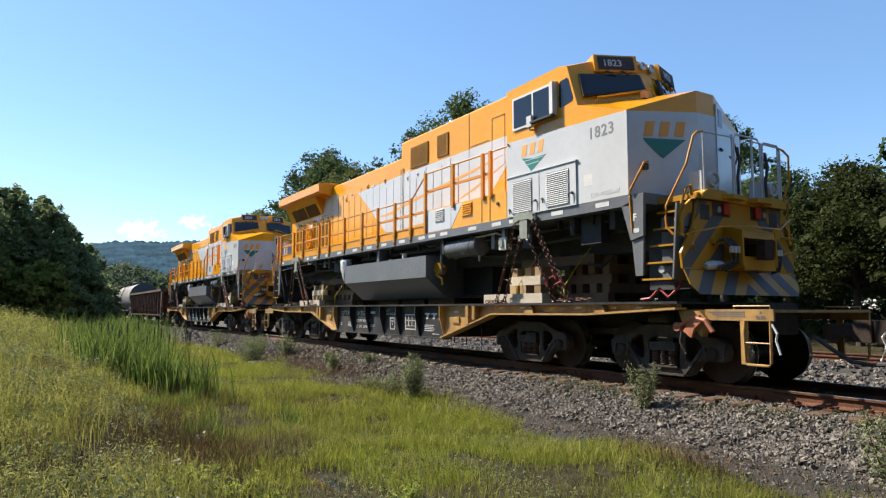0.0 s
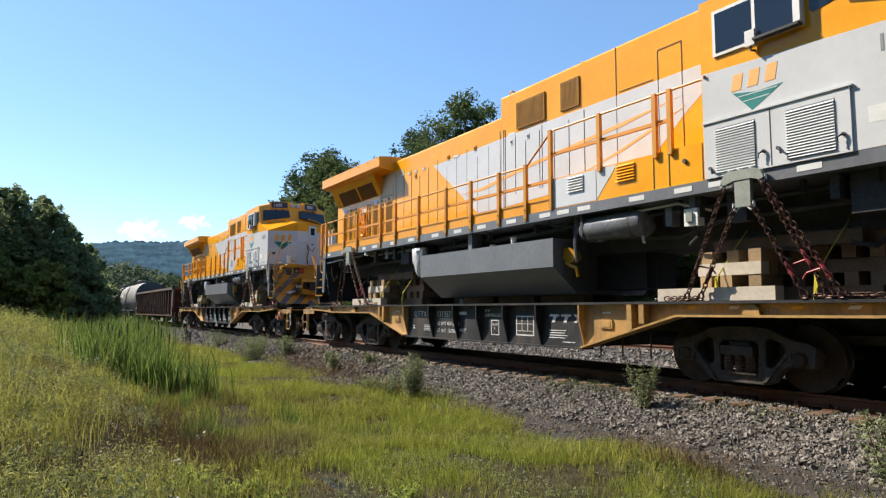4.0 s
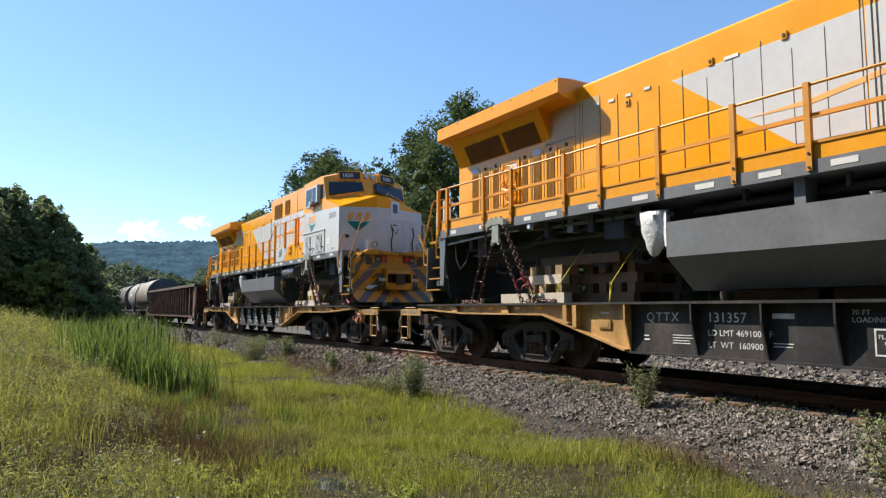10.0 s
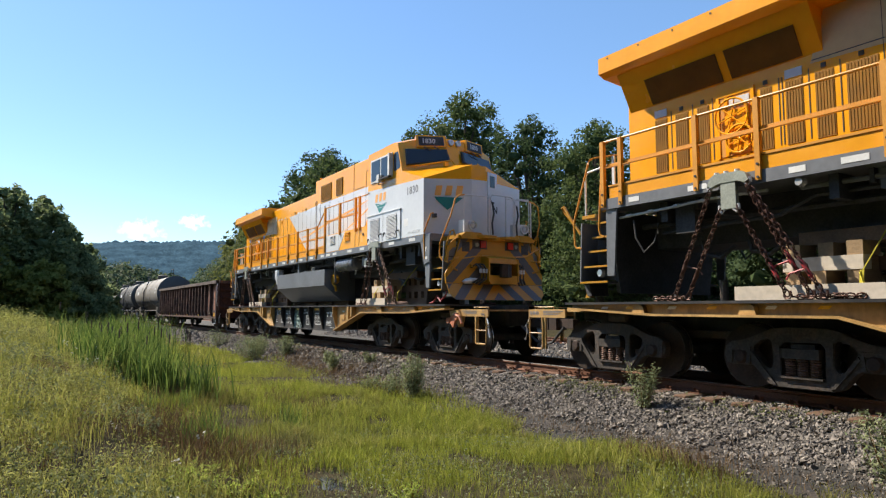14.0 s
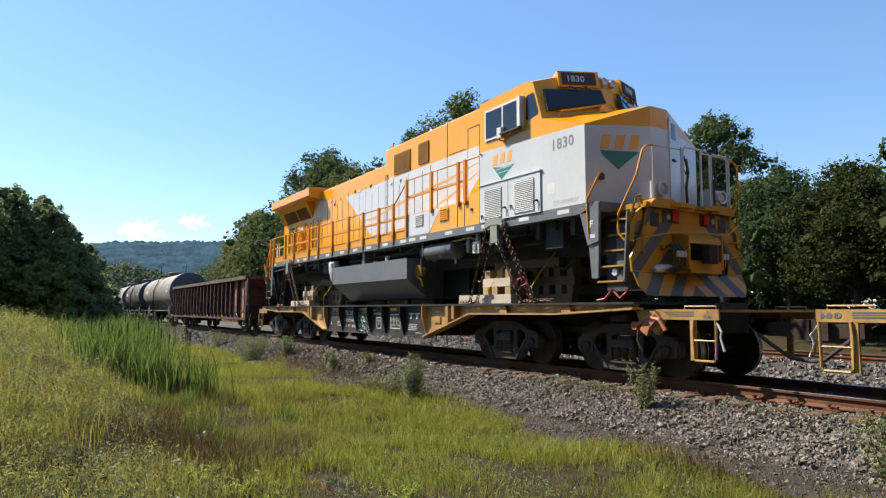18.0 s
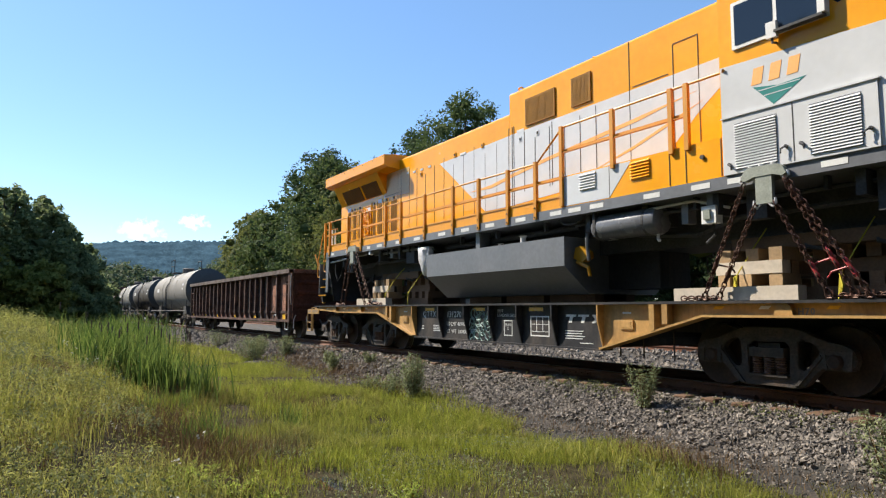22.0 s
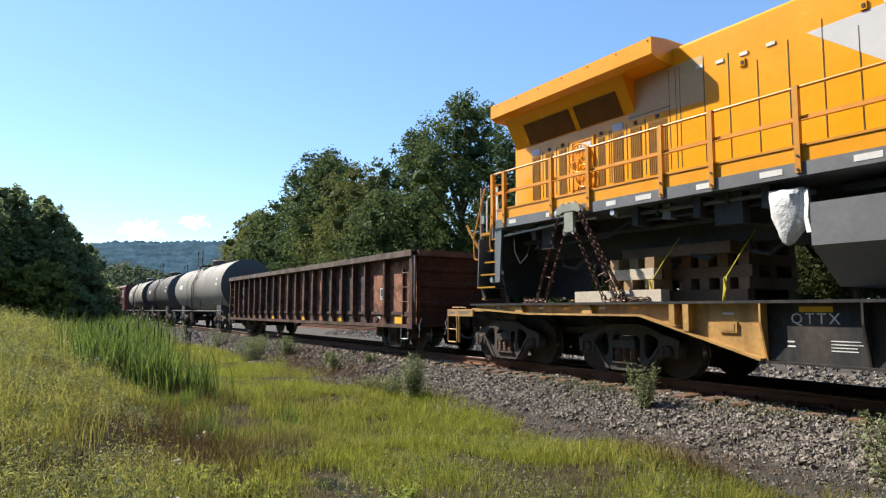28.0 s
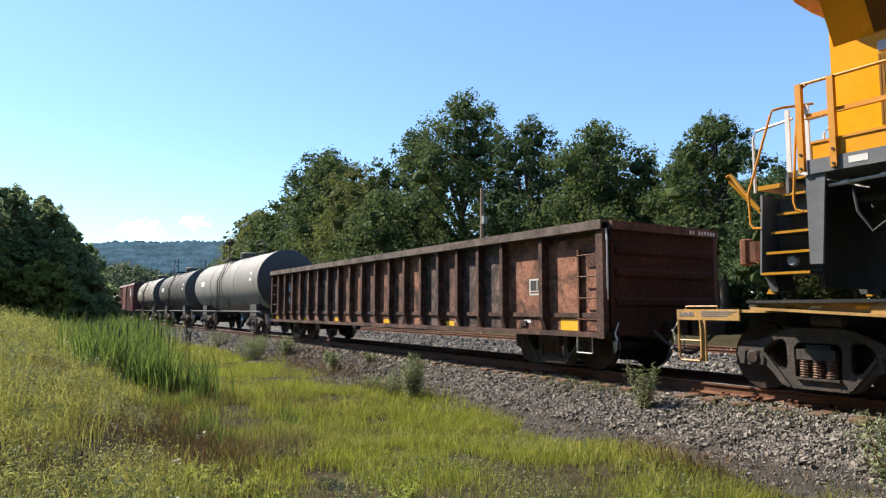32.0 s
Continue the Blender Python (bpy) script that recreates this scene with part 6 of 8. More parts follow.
        for a in (-18.66, -18.40):
            part("rail_post", slab(B(), a - 0.03, a + 0.03, sgn * 1.12 - 0.015, sgn * 1.12 + 0.015, 2.88, 3.84), STEELROD, ob, "flat bare steel rail post")
        part("end_handrail", rod(B(), [(-19.28, sgn * 0.95, 2.80), (-19.28, sgn * 0.95, 3.62), (-19.22, sgn * 0.95, 3.70), (-18.66, sgn * 1.0, 3.74)], 0.02, 7), STEELROD, ob, "bare steel end handrail")
        part("end_handrail", rod(B(), [(-18.95, sgn * 0.35, 2.80), (-18.95, sgn * 0.35, 3.80), (-18.88, sgn * 0.35, 3.86), (-18.35, sgn * 0.35, 3.88), (-18.3, sgn * 0.35, 3.8), (-18.3, sgn * 0.35, 3.0)], 0.02, 7), STEELROD, ob, "bare steel end handrail")
        part("corner_grab", rod(B(), [(-18.90, sgn * 1.46, 2.46), (-19.12, sgn * 1.47, 2.74), (-19.32, sgn * 1.47, 3.02), (-19.38, sgn * 1.46, 3.0), (-19.36, sgn * 1.43, 2.93), (-19.16, sgn * 1.38, 2.68), (-18.92, sgn * 1.34, 2.40)], 0.024, 7), HAZARD, ob)
        part("rear_wing", prism(B(), [(-18.94, 1.62), (-18.80, 1.62), (-18.74, 1.36), (-18.84, 1.36)], sgn * 0.95, sgn * 1.38), UNDER, ob, "black lower wing under the rear steps")
        part("plow_foot", prism(B(), [(-18.92, 1.33), (-18.78, 1.33), (-18.82, 1.38), (-18.88, 1.40)], sgn * 1.26, sgn * 1.36), HAZARD, ob, "yellow foot of the rear plow", bevel=0.008)
        for k in range(3):
            yy = sgn * (0.80 + 0.10 * k)
            part("air_hose", rod(B(), [(-18.32, yy, 2.12), (-18.90, yy, 2.16 - 0.03 * k), (-19.04, yy, 2.02), (-19.02, yy, 1.80), (-18.90, yy, 1.70)], 0.026, 7), UNDER, ob)
            part("hose_end", rod(B(), [(-18.96, yy, 2.14 - 0.03 * k), (-19.05, yy, 2.04 - 0.02 * k)], 0.036, 7), STEELROD, ob, "bright metal hose coupling")
        # walkway railing
        rl = part("railing", rod(B(), [(-18.26, sgn * (SY - 0.03), 4.0), (-7.36, sgn * (SY - 0.03), 3.97), (-6.61, sgn * (SY - 0.03), 4.52), (-3.24, sgn * (SY - 0.03), 4.52), (-3.18, sgn * (SY + 0.03), 4.52)], 0.021, 8), RAILORANGE, ob, "orange walkway railing")
        b = prism(B(), [(sgn * (SY - 0.036), 3.53), (sgn * (SY - 0.036), 3.60), (sgn * (SY - 0.024), 3.60), (sgn * (SY - 0.024), 3.53 + 0.012), (sgn * (SY + 0.02), 3.53 + 0.012), (sgn * (SY + 0.02), 3.53)], -18.2, -6.6, "x")
        part("mid_rail", b, RAILORANGE, rl, "orange angle iron rail")
        b = prism(B(), [(sgn * (SY - 0.036), 4.02), (sgn * (SY - 0.036), 4.09), (sgn * (SY - 0.024), 4.09), (sgn * (SY - 0.024), 4.02 + 0.012), (sgn * (SY + 0.02), 4.02 + 0.012), (sgn * (SY + 0.02), 4.02)], -6.6, -3.84, "x")
        part("mid_rail", b, RAILORANGE, rl, "orange angle iron rail")
        for a in RAILX + [-6.61, -5.34, -4.13, -3.84]:
            hi = 4.0 if a < -7 else 4.53
            lo = 2.86 if a < -6.7 else 3.02 if a == -6.61 else 3.5
            ya, yb, yc = sgn * (SY - 0.035), sgn * (SY + 0.022), sgn * (SY + 0.034)
            b = prism(B(), [(a - 0.038, ya), (a - 0.038, yc), (a + 0.038, yc), (a + 0.038, ya), (a + 0.028, ya), (a + 0.028, yb), (a - 0.028, yb), (a - 0.028, ya)], lo, hi, "z")
            po = part("post", b, RAILORANGE, rl, "orange channel post bolted to the platform edge")
            if lo < 2.9:
                for zz in (2.90, 3.08):
                    part("bolt", disc(B(), a, sgn * (SY + 0.036), zz, [(-0.01, 0), (-0.01, 0.018), (0.01, 0.018), (0.01, 0)], 6), UNDER, po)
        # lifting brackets where the chains hang
        for a in (-15.8, -2.59):
            lp = part("lifting_bracket", prism(B(), [(a - 0.32, 2.87), (a - 0.27, 2.98), (a - 0.2, 3.02), (a + 0.2, 3.01), (a + 0.27, 2.97), (a + 0.32, 2.87), (a + 0.26, 2.84), (a + 0.15, 2.88), (a - 0.13, 2.88), (a - 0.26, 2.84)], sgn * (SY + 0.04), sgn * (SY + 0.14)), PADGREY, ob, "grey-green lifting bracket", bevel=0.012)
            part("lug_block", slab(B(), a - 0.115, a + 0.115, min(sgn * (SY + 0.06), sgn * (SY + 0.13)), max(sgn * (SY + 0.06), sgn * (SY + 0.13)), 2.51, 2.885), PADGREY, lp, bevel=0.03)
            for k, zz in ((-0.29, 2.86), (0.29, 2.86), (-0.11, 2.52), (0.11, 2.52)):
                part("shackle", rod(B(), [(a + k - 0.035, sgn * (SY + 0.11), zz + 0.05), (a + k - 0.045, sgn * (SY + 0.11), zz - 0.02), (a + k, sgn * (SY + 0.11), zz - 0.06), (a + k + 0.045, sgn * (SY + 0.11), zz - 0.02), (a + k + 0.035, sgn * (SY + 0.11), zz + 0.05)], 0.018, 6), STEELROD, lp)
            for k in (-0.2, -0.05, 0.12):
                part("bolt", turned_z(B(), a + k, sgn * (SY + 0.08), [(3.00, 0.035), (3.05, 0.035), (3.05, 0.0)], 8), STEELROD, lp)
        rnd = random.Random(21)
        rings = []
        for z, cx, r, k in ((2.69, -11.93, 0.26, 0.55), (2.62, -11.92, 0.27, 0.6), (2.50, -11.92, 0.25, 0.62), (2.36, -11.91, 0.25, 0.6), (2.22, -11.90, 0.21, 0.6), (2.10, -11.93, 0.15, 0.55), (2.0, -11.95, 0.08, 0.5), (1.97, -11.95, 0.02, 0.5)):
            rings.append([(cx + r * math.cos(a) * rnd.uniform(0.88, 1.1), sgn * (1.34 + r * k * math.sin(a) * rnd.uniform(0.8, 1.15)), z + rnd.uniform(-0.015, 0.015)) for a in (j * math.pi / 8 for j in range(16))])
        wv = part("wrapped_valve", loft(B(), rings), BAG, ob, "white plastic sheet wrapped round a valve", smooth=True)
        part("loose_flap", loft(B(), [[(-11.70 + dx, sgn * (1.40 + dy), z), (-11.62 + dx, sgn * (1.44 + dy), z), (-11.62 + dx, sgn * (1.43 + dy), z), (-11.70 + dx, sgn * (1.39 + dy), z)] for z, dx, dy in ((2.66, 0, 0), (2.5, 0.02, 0.02), (2.3, -0.01, 0.0), (2.1, 0.03, 0.01))]), BAG, wv)
        vb = part("valve_box", slab(B(), -3.74, -3.50, min(sgn * 1.24, sgn * 1.40), max(sgn * 1.24, sgn * 1.40), 2.38, 2.64), WHITE, ob, "small white valve box on a hanger", bevel=0.03)
        part("cover", slab(B(), -3.69, -3.58, min(sgn * 1.402, sgn * 1.43), max(sgn * 1.402, sgn * 1.43), 2.44, 2.58), PADGREY, vb, bevel=0.012)
        part("hanger", slab(B(), -3.67, -3.57, min(sgn * 1.28, sgn * 1.36), max(sgn * 1.28, sgn * 1.36), 2.645, 2.86), SLATE, vb)
        part("pipe", rod(B(), [(-3.62, sgn * 1.30, 2.40), (-3.60, sgn * 1.28, 2.22), (-3.80, sgn * 1.2, 2.12)], 0.022, 6), UNDER, vb)
        part("small_lamp", disc(B(), -14.9, sgn * 1.45, 2.76, [(-0.05, 0), (-0.05, 0.05), (0.03, 0.07), (0.03, 0)], 10), LAMPGLASS, ob)
    BASE[0] = 0.0
    return ob


# ---- what carries and ties down each locomotive ----
def crib(x, layers, label):
    """Crossed timbers on the deck: a pale sunlit stack at each side, a browner one set back beside it, its colour
    darkened for the shade there, on long bed timbers.
    """
    ob = rolling("timber_crib", x, 1.249, label, "timber stack", "timber cribs")
    h = 0.183
    rnd = random.Random(6)
    for yy in (-1.42, 1.22):
        part("timber", slab(B(), -0.58, 1.35, yy, yy + 0.20, 0, 0.19), OLDTIMBER, ob, "long whitish bed timber", bevel=0.008)
    for yy in (-0.62, 0.45):
        part("timber", slab(B(), 0.0, 2.3, yy, yy + 0.18, 0, 0.19), DARKTIMBER, ob)
    for sgn in (-1, 1):
        def put(x0, x1, ya, yb, k, mt):
            z = 0.19 + k * h
            part("timber", slab(B(), x0, x1, min(sgn * ya, sgn * yb), max(sgn * ya, sgn * yb), z, z + h - 0.003), mt, ob, bevel=0.006)
        for xx in (0.02, 0.36, 0.80):
            put(xx, xx + 0.19, 0.70, 1.15 + rnd.uniform(-0.03, 0.03), 0, PINE)
        put(-0.02, 1.0, 0.96, 1.16, 1, OLDTIMBER)
        put(0.05, 0.95, 0.66, 0.84, 1, PINE)
        for xx in (0.0, 0.42, 0.80):
            put(xx, xx + 0.19, 0.70, 1.13 + rnd.uniform(-0.05, 0.03), 2, PINE)
        put(0.05, 2.2, 0.66, 0.86, 3, DARKTIMBER)
    for k in range(layers):
        z = 0.19 + k * h
        if k % 2 == 0:
            for xx in (1.12, 1.48, 1.84, 2.16):
                part("timber", slab(B(), xx, xx + 0.18, -0.64 + rnd.uniform(-0.04, 0.04), 0.64, z, z + h - 0.003), DARKTIMBER, ob, bevel=0.006)
        else:
            for yy in (-0.60, -0.1, 0.42):
                part("timber", slab(B(), 0.3 + rnd.uniform(-0.03, 0.04), 2.36 + rnd.uniform(-0.03, 0.05), yy, yy + 0.18, z, min(z + h - 0.003, 0.895)), DARKTIMBER, ob, bevel=0.006)
    return ob


def gap_timbers(x):
    """Added dark timbers on the deck that fill the shaded gap under the fuel tank."""
    for a in (-11.1, -9.6, -8.1):
        for yy in (-0.55, 0.31):
            ob = rolling("gap_timber", x + a, 1.249, "added dark timber filling the gap under the fuel tank", "timber", "bearing timbers")
            part("timber", slab(B(), 0.0, 1.3, yy, yy + 0.24, 0.0, 0.168), DARKTIMBER, ob, bevel=0.008)


def chain(pts, b=None):
    """A run of oval links from one point to the next, all one hanging thing."""
    p0, p1 = Vector(pts[0]), Vector(pts[1])
    L = (p1 - p0).length
    n = max(6, int(L / 0.075))
    b = b or B()
    d = (p1 - p0).normalized()
    side = d.cross(Vector((0, 1, 0))).normalized()
    other = d.cross(side)
    for i in range(n):
        c = p0.lerp(p1, (i + 0.5) / n)
        s = side if i % 2 else other
        ring = [c + d * 0.056 * math.cos(a) + s * 0.036 * math.sin(a) for a in (j * math.pi / 4 for j in range(8))]
        rings = []
        up = d.cross(s)
        for j, q in enumerate(ring):
            out = (q - c).normalized()
            rings.append([q + out * 0.0115, q + up * 0.0115, q - out * 0.0115, q - up * 0.0115])
        rows = [[b.verts.new(v) for v in r] for r in rings]
        for j in range(8):
            r0, r1 = rows[j], rows[(j + 1) % 8]
            for m in range(4):
                b.faces.new((r0[m], r0[(m + 1) % 4], r1[(m + 1) % 4], r1[m]))
    return b


def tie_downs(x, red):
    for a in (-15.8, -2.59):
        for sgn in (-1, 1):
            y = sgn * 1.64
            runs = [((-0.29, 2.82), (-1.03, 1.30)), ((-0.13, 2.52), (-0.82, 1.30)), ((0.29, 2.82), (1.18, 1.30)), ((0.27, 2.80), (1.0, 1.30)), ((0.13, 2.52), (0.72, 1.30))]
            for i, (p, q) in enumerate(runs):
                ob = rolling("tie_down_chain", x + a + q[0], 1.25, "rusty steel tie-down chain hooked to the flat car", "chain", "tie-down chains")
                off = Vector((-a - q[0], 0, -1.25))
                yl = sgn * (1.55 - 0.04 * (i % 2))
                b = chain([Vector((a + p[0], y, p[1])) + off, Vector((a + q[0], yl, q[1])) + off])
                way = 1 if q[0] > 0 else -1
                chain([(0.05 * way, yl - 0.05 * sgn, 0.035), (0.40 * way, yl - (0.02 + 0.05 * (i % 3)) * sgn, 0.035)], b)
                part("chain", b, CHAIN, ob)
                # hook at the deck, lever binder on the chain
                part("hook", rod(B(), [(-0.03, yl, 0.10), (-0.05, yl, 0.05), (-0.03, yl, 0.012), (0.03, yl, 0.012), (0.05, yl, 0.05), (0.035, yl, 0.11)], 0.015, 6), CHAIN, ob)
                top, foot = Vector((a + p[0], y, p[1])) + off, Vector((a + q[0], yl, q[1])) + off
                painted = i > 1 and (red or a > -5)
                m0, m1 = top.lerp(foot, 0.60 + 0.04 * (i % 3)), top.lerp(foot, 0.80 + 0.04 * (i % 3))
                bd = part("binder", rod(B(), [m0, m0.lerp(m1, 0.15), m0.lerp(m1, 0.2), m0.lerp(m1, 0.8), m0.lerp(m1, 0.85), m1], [0.012, 0.018, 0.028, 0.028, 0.018, 0.012], 8), REDSTEEL if painted else CHAIN, ob, "red ratchet binder" if painted else "")
                if i in (0, 2, 3):
                    part("binder_handle", rod(B(), [m0.lerp(m1, 0.5), m0.lerp(m1, 0.35) + Vector((-0.20 * way, -0.03 * sgn, -0.10)), m0.lerp(m1, 0.4) + Vector((-0.26 * way, -0.03 * sgn, -0.16))], [0.016, 0.013, 0.013], 6), REDSTEEL if painted else CHAIN, bd)
    # slack chain before the pilot
    ob = rolling("tie_down_chain", x + 0.35, 1.25, "short red chain binder lying before the pilot", "chain", "tie-down chains")
    part("chain", rod(B(), [(-0.25, -1.40, 0.03), (-0.05, -1.42, 0.05), (0.12, -1.41, 0.20), (0.3, -1.42, 0.06), (0.5, -1.4, 0.22), (0.52, -1.4, 0.3)], 0.022, 6), REDSTEEL, ob)
    for a in (-14.35, -13.0, -1.9, -3.35):
        ob = rolling("webbing_strap", x + a, 1.25, "yellow webbing strap hanging round the timber", "strap", "webbing straps")
        b = loft(B(), [[(-0.02, -1.27, z), (0.03, -1.27, z), (0.03, -1.262, z), (-0.02, -1.262, z)] for z in (0.0, 0.35)])
        bmesh.ops.rotate(b, verts=b.verts, cent=(0, -1.27, 0), matrix=Matrix.Rotation(radians(6), 3, "Y"))
        rod(b, [(0.03, -1.25, 0.33), (0.16, -1.0, 0.75), (0.22, -0.75, 1.05)], 0.010, 4)
        rod(b, [(0.0, -1.27, 0.0), (0.06, -1.28, 0.18), (0.02, -1.27, 0.33)], 0.016, 4)
        part("webbing", b, STRAP, ob)


def gondola(x):
    ob = rolling("gondola", x, 0, "rust-brown open gondola car with ribbed steel sides", "gondola car")
    L = 18.45
    zb, zt = 0.68, 2.60
    for sgn in (-1, 1):
        sd = part("side_wall", slab(B(), -L, 0, sgn * 1.36 - 0.015, sgn * 1.36 + 0.015, zb, zt), GONDOLA, ob, "scorched and rusty brown steel side")
        part("top_chord", slab(B(), -L, 0.0, sgn * 1.48 - 0.12, sgn * 1.48 + 0.12, zt - 0.10, zt + 0.06), GONDOLA_CHORD, sd, bevel=0.012)
        part("bottom_chord", slab(B(), -L, 0, sgn * 1.46 - 0.05, sgn * 1.46 + 0.05, zb - 0.04, zb + 0.05), GONDOLA, sd, bevel=0.01)
        ribs = [-1.65, -2.90, -3.76, -4.60, -5.44, -6.28, -7.14, -8.0, -8.88, -9.76, -10.64, -11.52, -12.4, -13.3, -14.2, -15.05, -15.9, -16.75, -17.55, -18.35]
        for i, a in enumerate(ribs):
            q = [(sgn * 1.375, zb - 0.02), (sgn * 1.42, zb - 0.02), (sgn * 1.54, zb + 0.30), (sgn * 1.54, zt - 0.11), (sgn * 1.375, zt - 0.11)]
            part("rib", prism(B(), q, a - 0.05, a + 0.05, "x"), GONDOLA, sd, bevel=0.006)
            a2 = ribs[i + 1] if i + 1 < len(ribs) else -L
            if a - a2 > 0.2:
                m = (GONDOLA_RUST, GONDOLA_BURNT, GONDOLA_BURNT, GONDOLA_BROWN, GONDOLA_BURNT, GONDOLA_RUST, GONDOLA_BROWN, GONDOLA_RUST, GONDOLA_BROWN, GONDOLA_RUST)[i % 10]
                part("side_panel", slab(B(), a2 + 0.055, a - 0.055, min(sgn * 1.375, sgn * 1.381), max(sgn * 1.375, sgn * 1.381), zb + 0.055, zt - 0.11), m, sd, "rusted and scorched side panel")
        part("rust_panel", slab(B(), -1.58, -0.06, min(sgn * 1.375, sgn * 1.380), max(sgn * 1.375, sgn * 1.380), zb + 0.06, zt - 0.2), GONDOLA_RUST, sd, "orange rusted side panel")
        y = sgn * 1.381
        for a in (-1.03, -5.1, -8.4, -12.0, -14.9, -18.1):
            w = 0.46 if a == -1.03 else 0.36
            h = 0.20 if a == -1.03 else 0.11
            part("reflector", slab(B(), a - w / 2, a + w / 2, min(y, y + sgn * 0.004), max(y, y + sgn * 0.004), zb + 0.01 + 0.05, zb + 0.06 + h), REFLECT, sd, "yellow reflective square")
        for q in ((-2.16, -1.70, 1.40, 1.43), (-2.16, -1.70, 1.69, 1.72), (-2.16, -2.13, 1.43, 1.69), (-1.73, -1.70, 1.43, 1.69), (-1.94, -1.92, 1.48, 1.69), (-2.13, -1.73, 1.47, 1.485)):
            part("stencil_frame", slab(B(), q[0], q[1], min(y, y + sgn * 0.006), max(y, y + sgn * 0.006), q[2], q[3]), WHITE, sd)
        part("stencil_field", slab(B(), -2.13, -1.73, min(y, y + sgn * 0.004), max(y, y + sgn * 0.004), 1.485, 1.69), UNDER, sd)
        for a, z, w, h in ((-0.9, 0.98, 0.07, 0.06), (-0.78, 0.98, 0.07, 0.06), (-0.66, 0.98, 0.07, 0.06), (-0.54, 0.98, 0.07, 0.06), (-17.0, 1.8, 0.5, 0.35), (-17.0, 1.35, 0.5, 0.22), (-2.35, 0.86, 0.22, 0.07)):
            part("stencil", slab(B(), a, a + w, min(y, y + sgn * 0.005), max(y, y + sgn * 0.005), z, z + h), DULLWHITE, sd)
        part("tag", slab(B(), -2.45, -2.25, min(y, y + sgn * 0.03), max(y, y + sgn * 0.03), 0.80, 0.90), WHEEL, sd)
        # ladder at both ends
        for a0 in (-0.70, -L + 0.2):
            for z in (0.95, 1.32, 1.70, 2.08):
                part("ladder_rung", rod(B(), [(a0, sgn * 1.38, z), (a0, sgn * 1.50, z), (a0 + 0.48, sgn * 1.50, z), (a0 + 0.48, sgn * 1.38, z)], 0.013, 6), RAILRUST, sd)
        for a0 in (-0.72, -0.24):
            part("ladder_stile", slab(B(), a0 - 0.02, a0 + 0.02, min(sgn * 1.381, sgn * 1.45), max(sgn * 1.381, sgn * 1.45), 0.74, 2.2), RAILRUST, sd)
        part("corner_post", slab(B(), -0.16, 0.0, sgn * 1.50 - 0.06, sgn * 1.50 + 0.06, zb - 0.05, zt + 0.02), GONDOLA, sd, bevel=0.01)
        part("sill_step", rod(B(), [(-0.75, sgn * 1.46, zb), (-0.75, sgn * 1.46, 0.36), (-0.38, sgn * 1.46, 0.36), (-0.38, sgn * 1.46, zb)], 0.016, 6), DULLWHITE, ob)
        part("sill_step", rod(B(), [(-L + 0.75, sgn * 1.46, zb), (-L + 0.75, sgn * 1.46, 0.36), (-L + 0.38, sgn * 1.46, 0.36), (-L + 0.38, sgn * 1.46, zb)], 0.016, 6), STEELROD, ob)
    part("floor", slab(B(), -L + 0.05, -0.05, -1.42, 1.42, 0.98, 1.06), GONDOLA, ob)
    for a, s2 in ((0.0, 1), (-L, -1)):
        e = part("end_wall", slab(B(), a - 0.03, a + 0.03, -1.40, 1.40, zb, zt), GONDOLA_END, ob, "steel end wall, its brown darkened for shade")
        part("top_chord", slab(B(), a - 0.08, a + 0.10 * s2 if s2 > 0 else a + 0.08, -1.42, 1.42, zt - 0.10, zt + 0.05), GONDOLA, e, bevel=0.012)
        for z in (1.25, 1.75, 2.15):
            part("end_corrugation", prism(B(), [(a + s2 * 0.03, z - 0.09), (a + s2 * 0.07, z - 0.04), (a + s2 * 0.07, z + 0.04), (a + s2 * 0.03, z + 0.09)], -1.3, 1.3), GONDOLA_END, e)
        if s2 > 0:
            for i in range(9):
                if i != 2:
                    part("stencil", slab(B(), 0.102, 0.106, 0.62 + i * 0.085, 0.67 + i * 0.085, zt - 0.07, zt + 0.0), DULLWHITE, e)
        coupler(ob, a, s2)
    part("centre_sill", slab(B(), -L + 0.1, -0.1, -0.3, 0.3, 0.6, 0.98), IRON, ob)
    for a in (-4.5, -7.5, -10.5, -13.5):
        part("cross_bearer", slab(B(), a, a + 0.12, -1.4, 1.4, 0.62, 0.98), IRON, ob)
    part("uncoupling_lever", rod(B(), [(0.14, -1.35, 0.9), (0.1, -1.4, 0.72), (0.16, -1.42, 0.6), (0.1, -1.4, 0.42)], 0.016, 6), STEELROD, ob)
    part("hand_rail", rod(B(), [(0.05, -1.52, 2.5), (0.1, -1.55, 2.3), (0.1, -1.55, 1.5), (0.05, -1.5, 1.3)], 0.016, 6), STEELROD, ob)
    truck(-1.85, ob)
    truck(-L + 1.85, ob)
    return ob


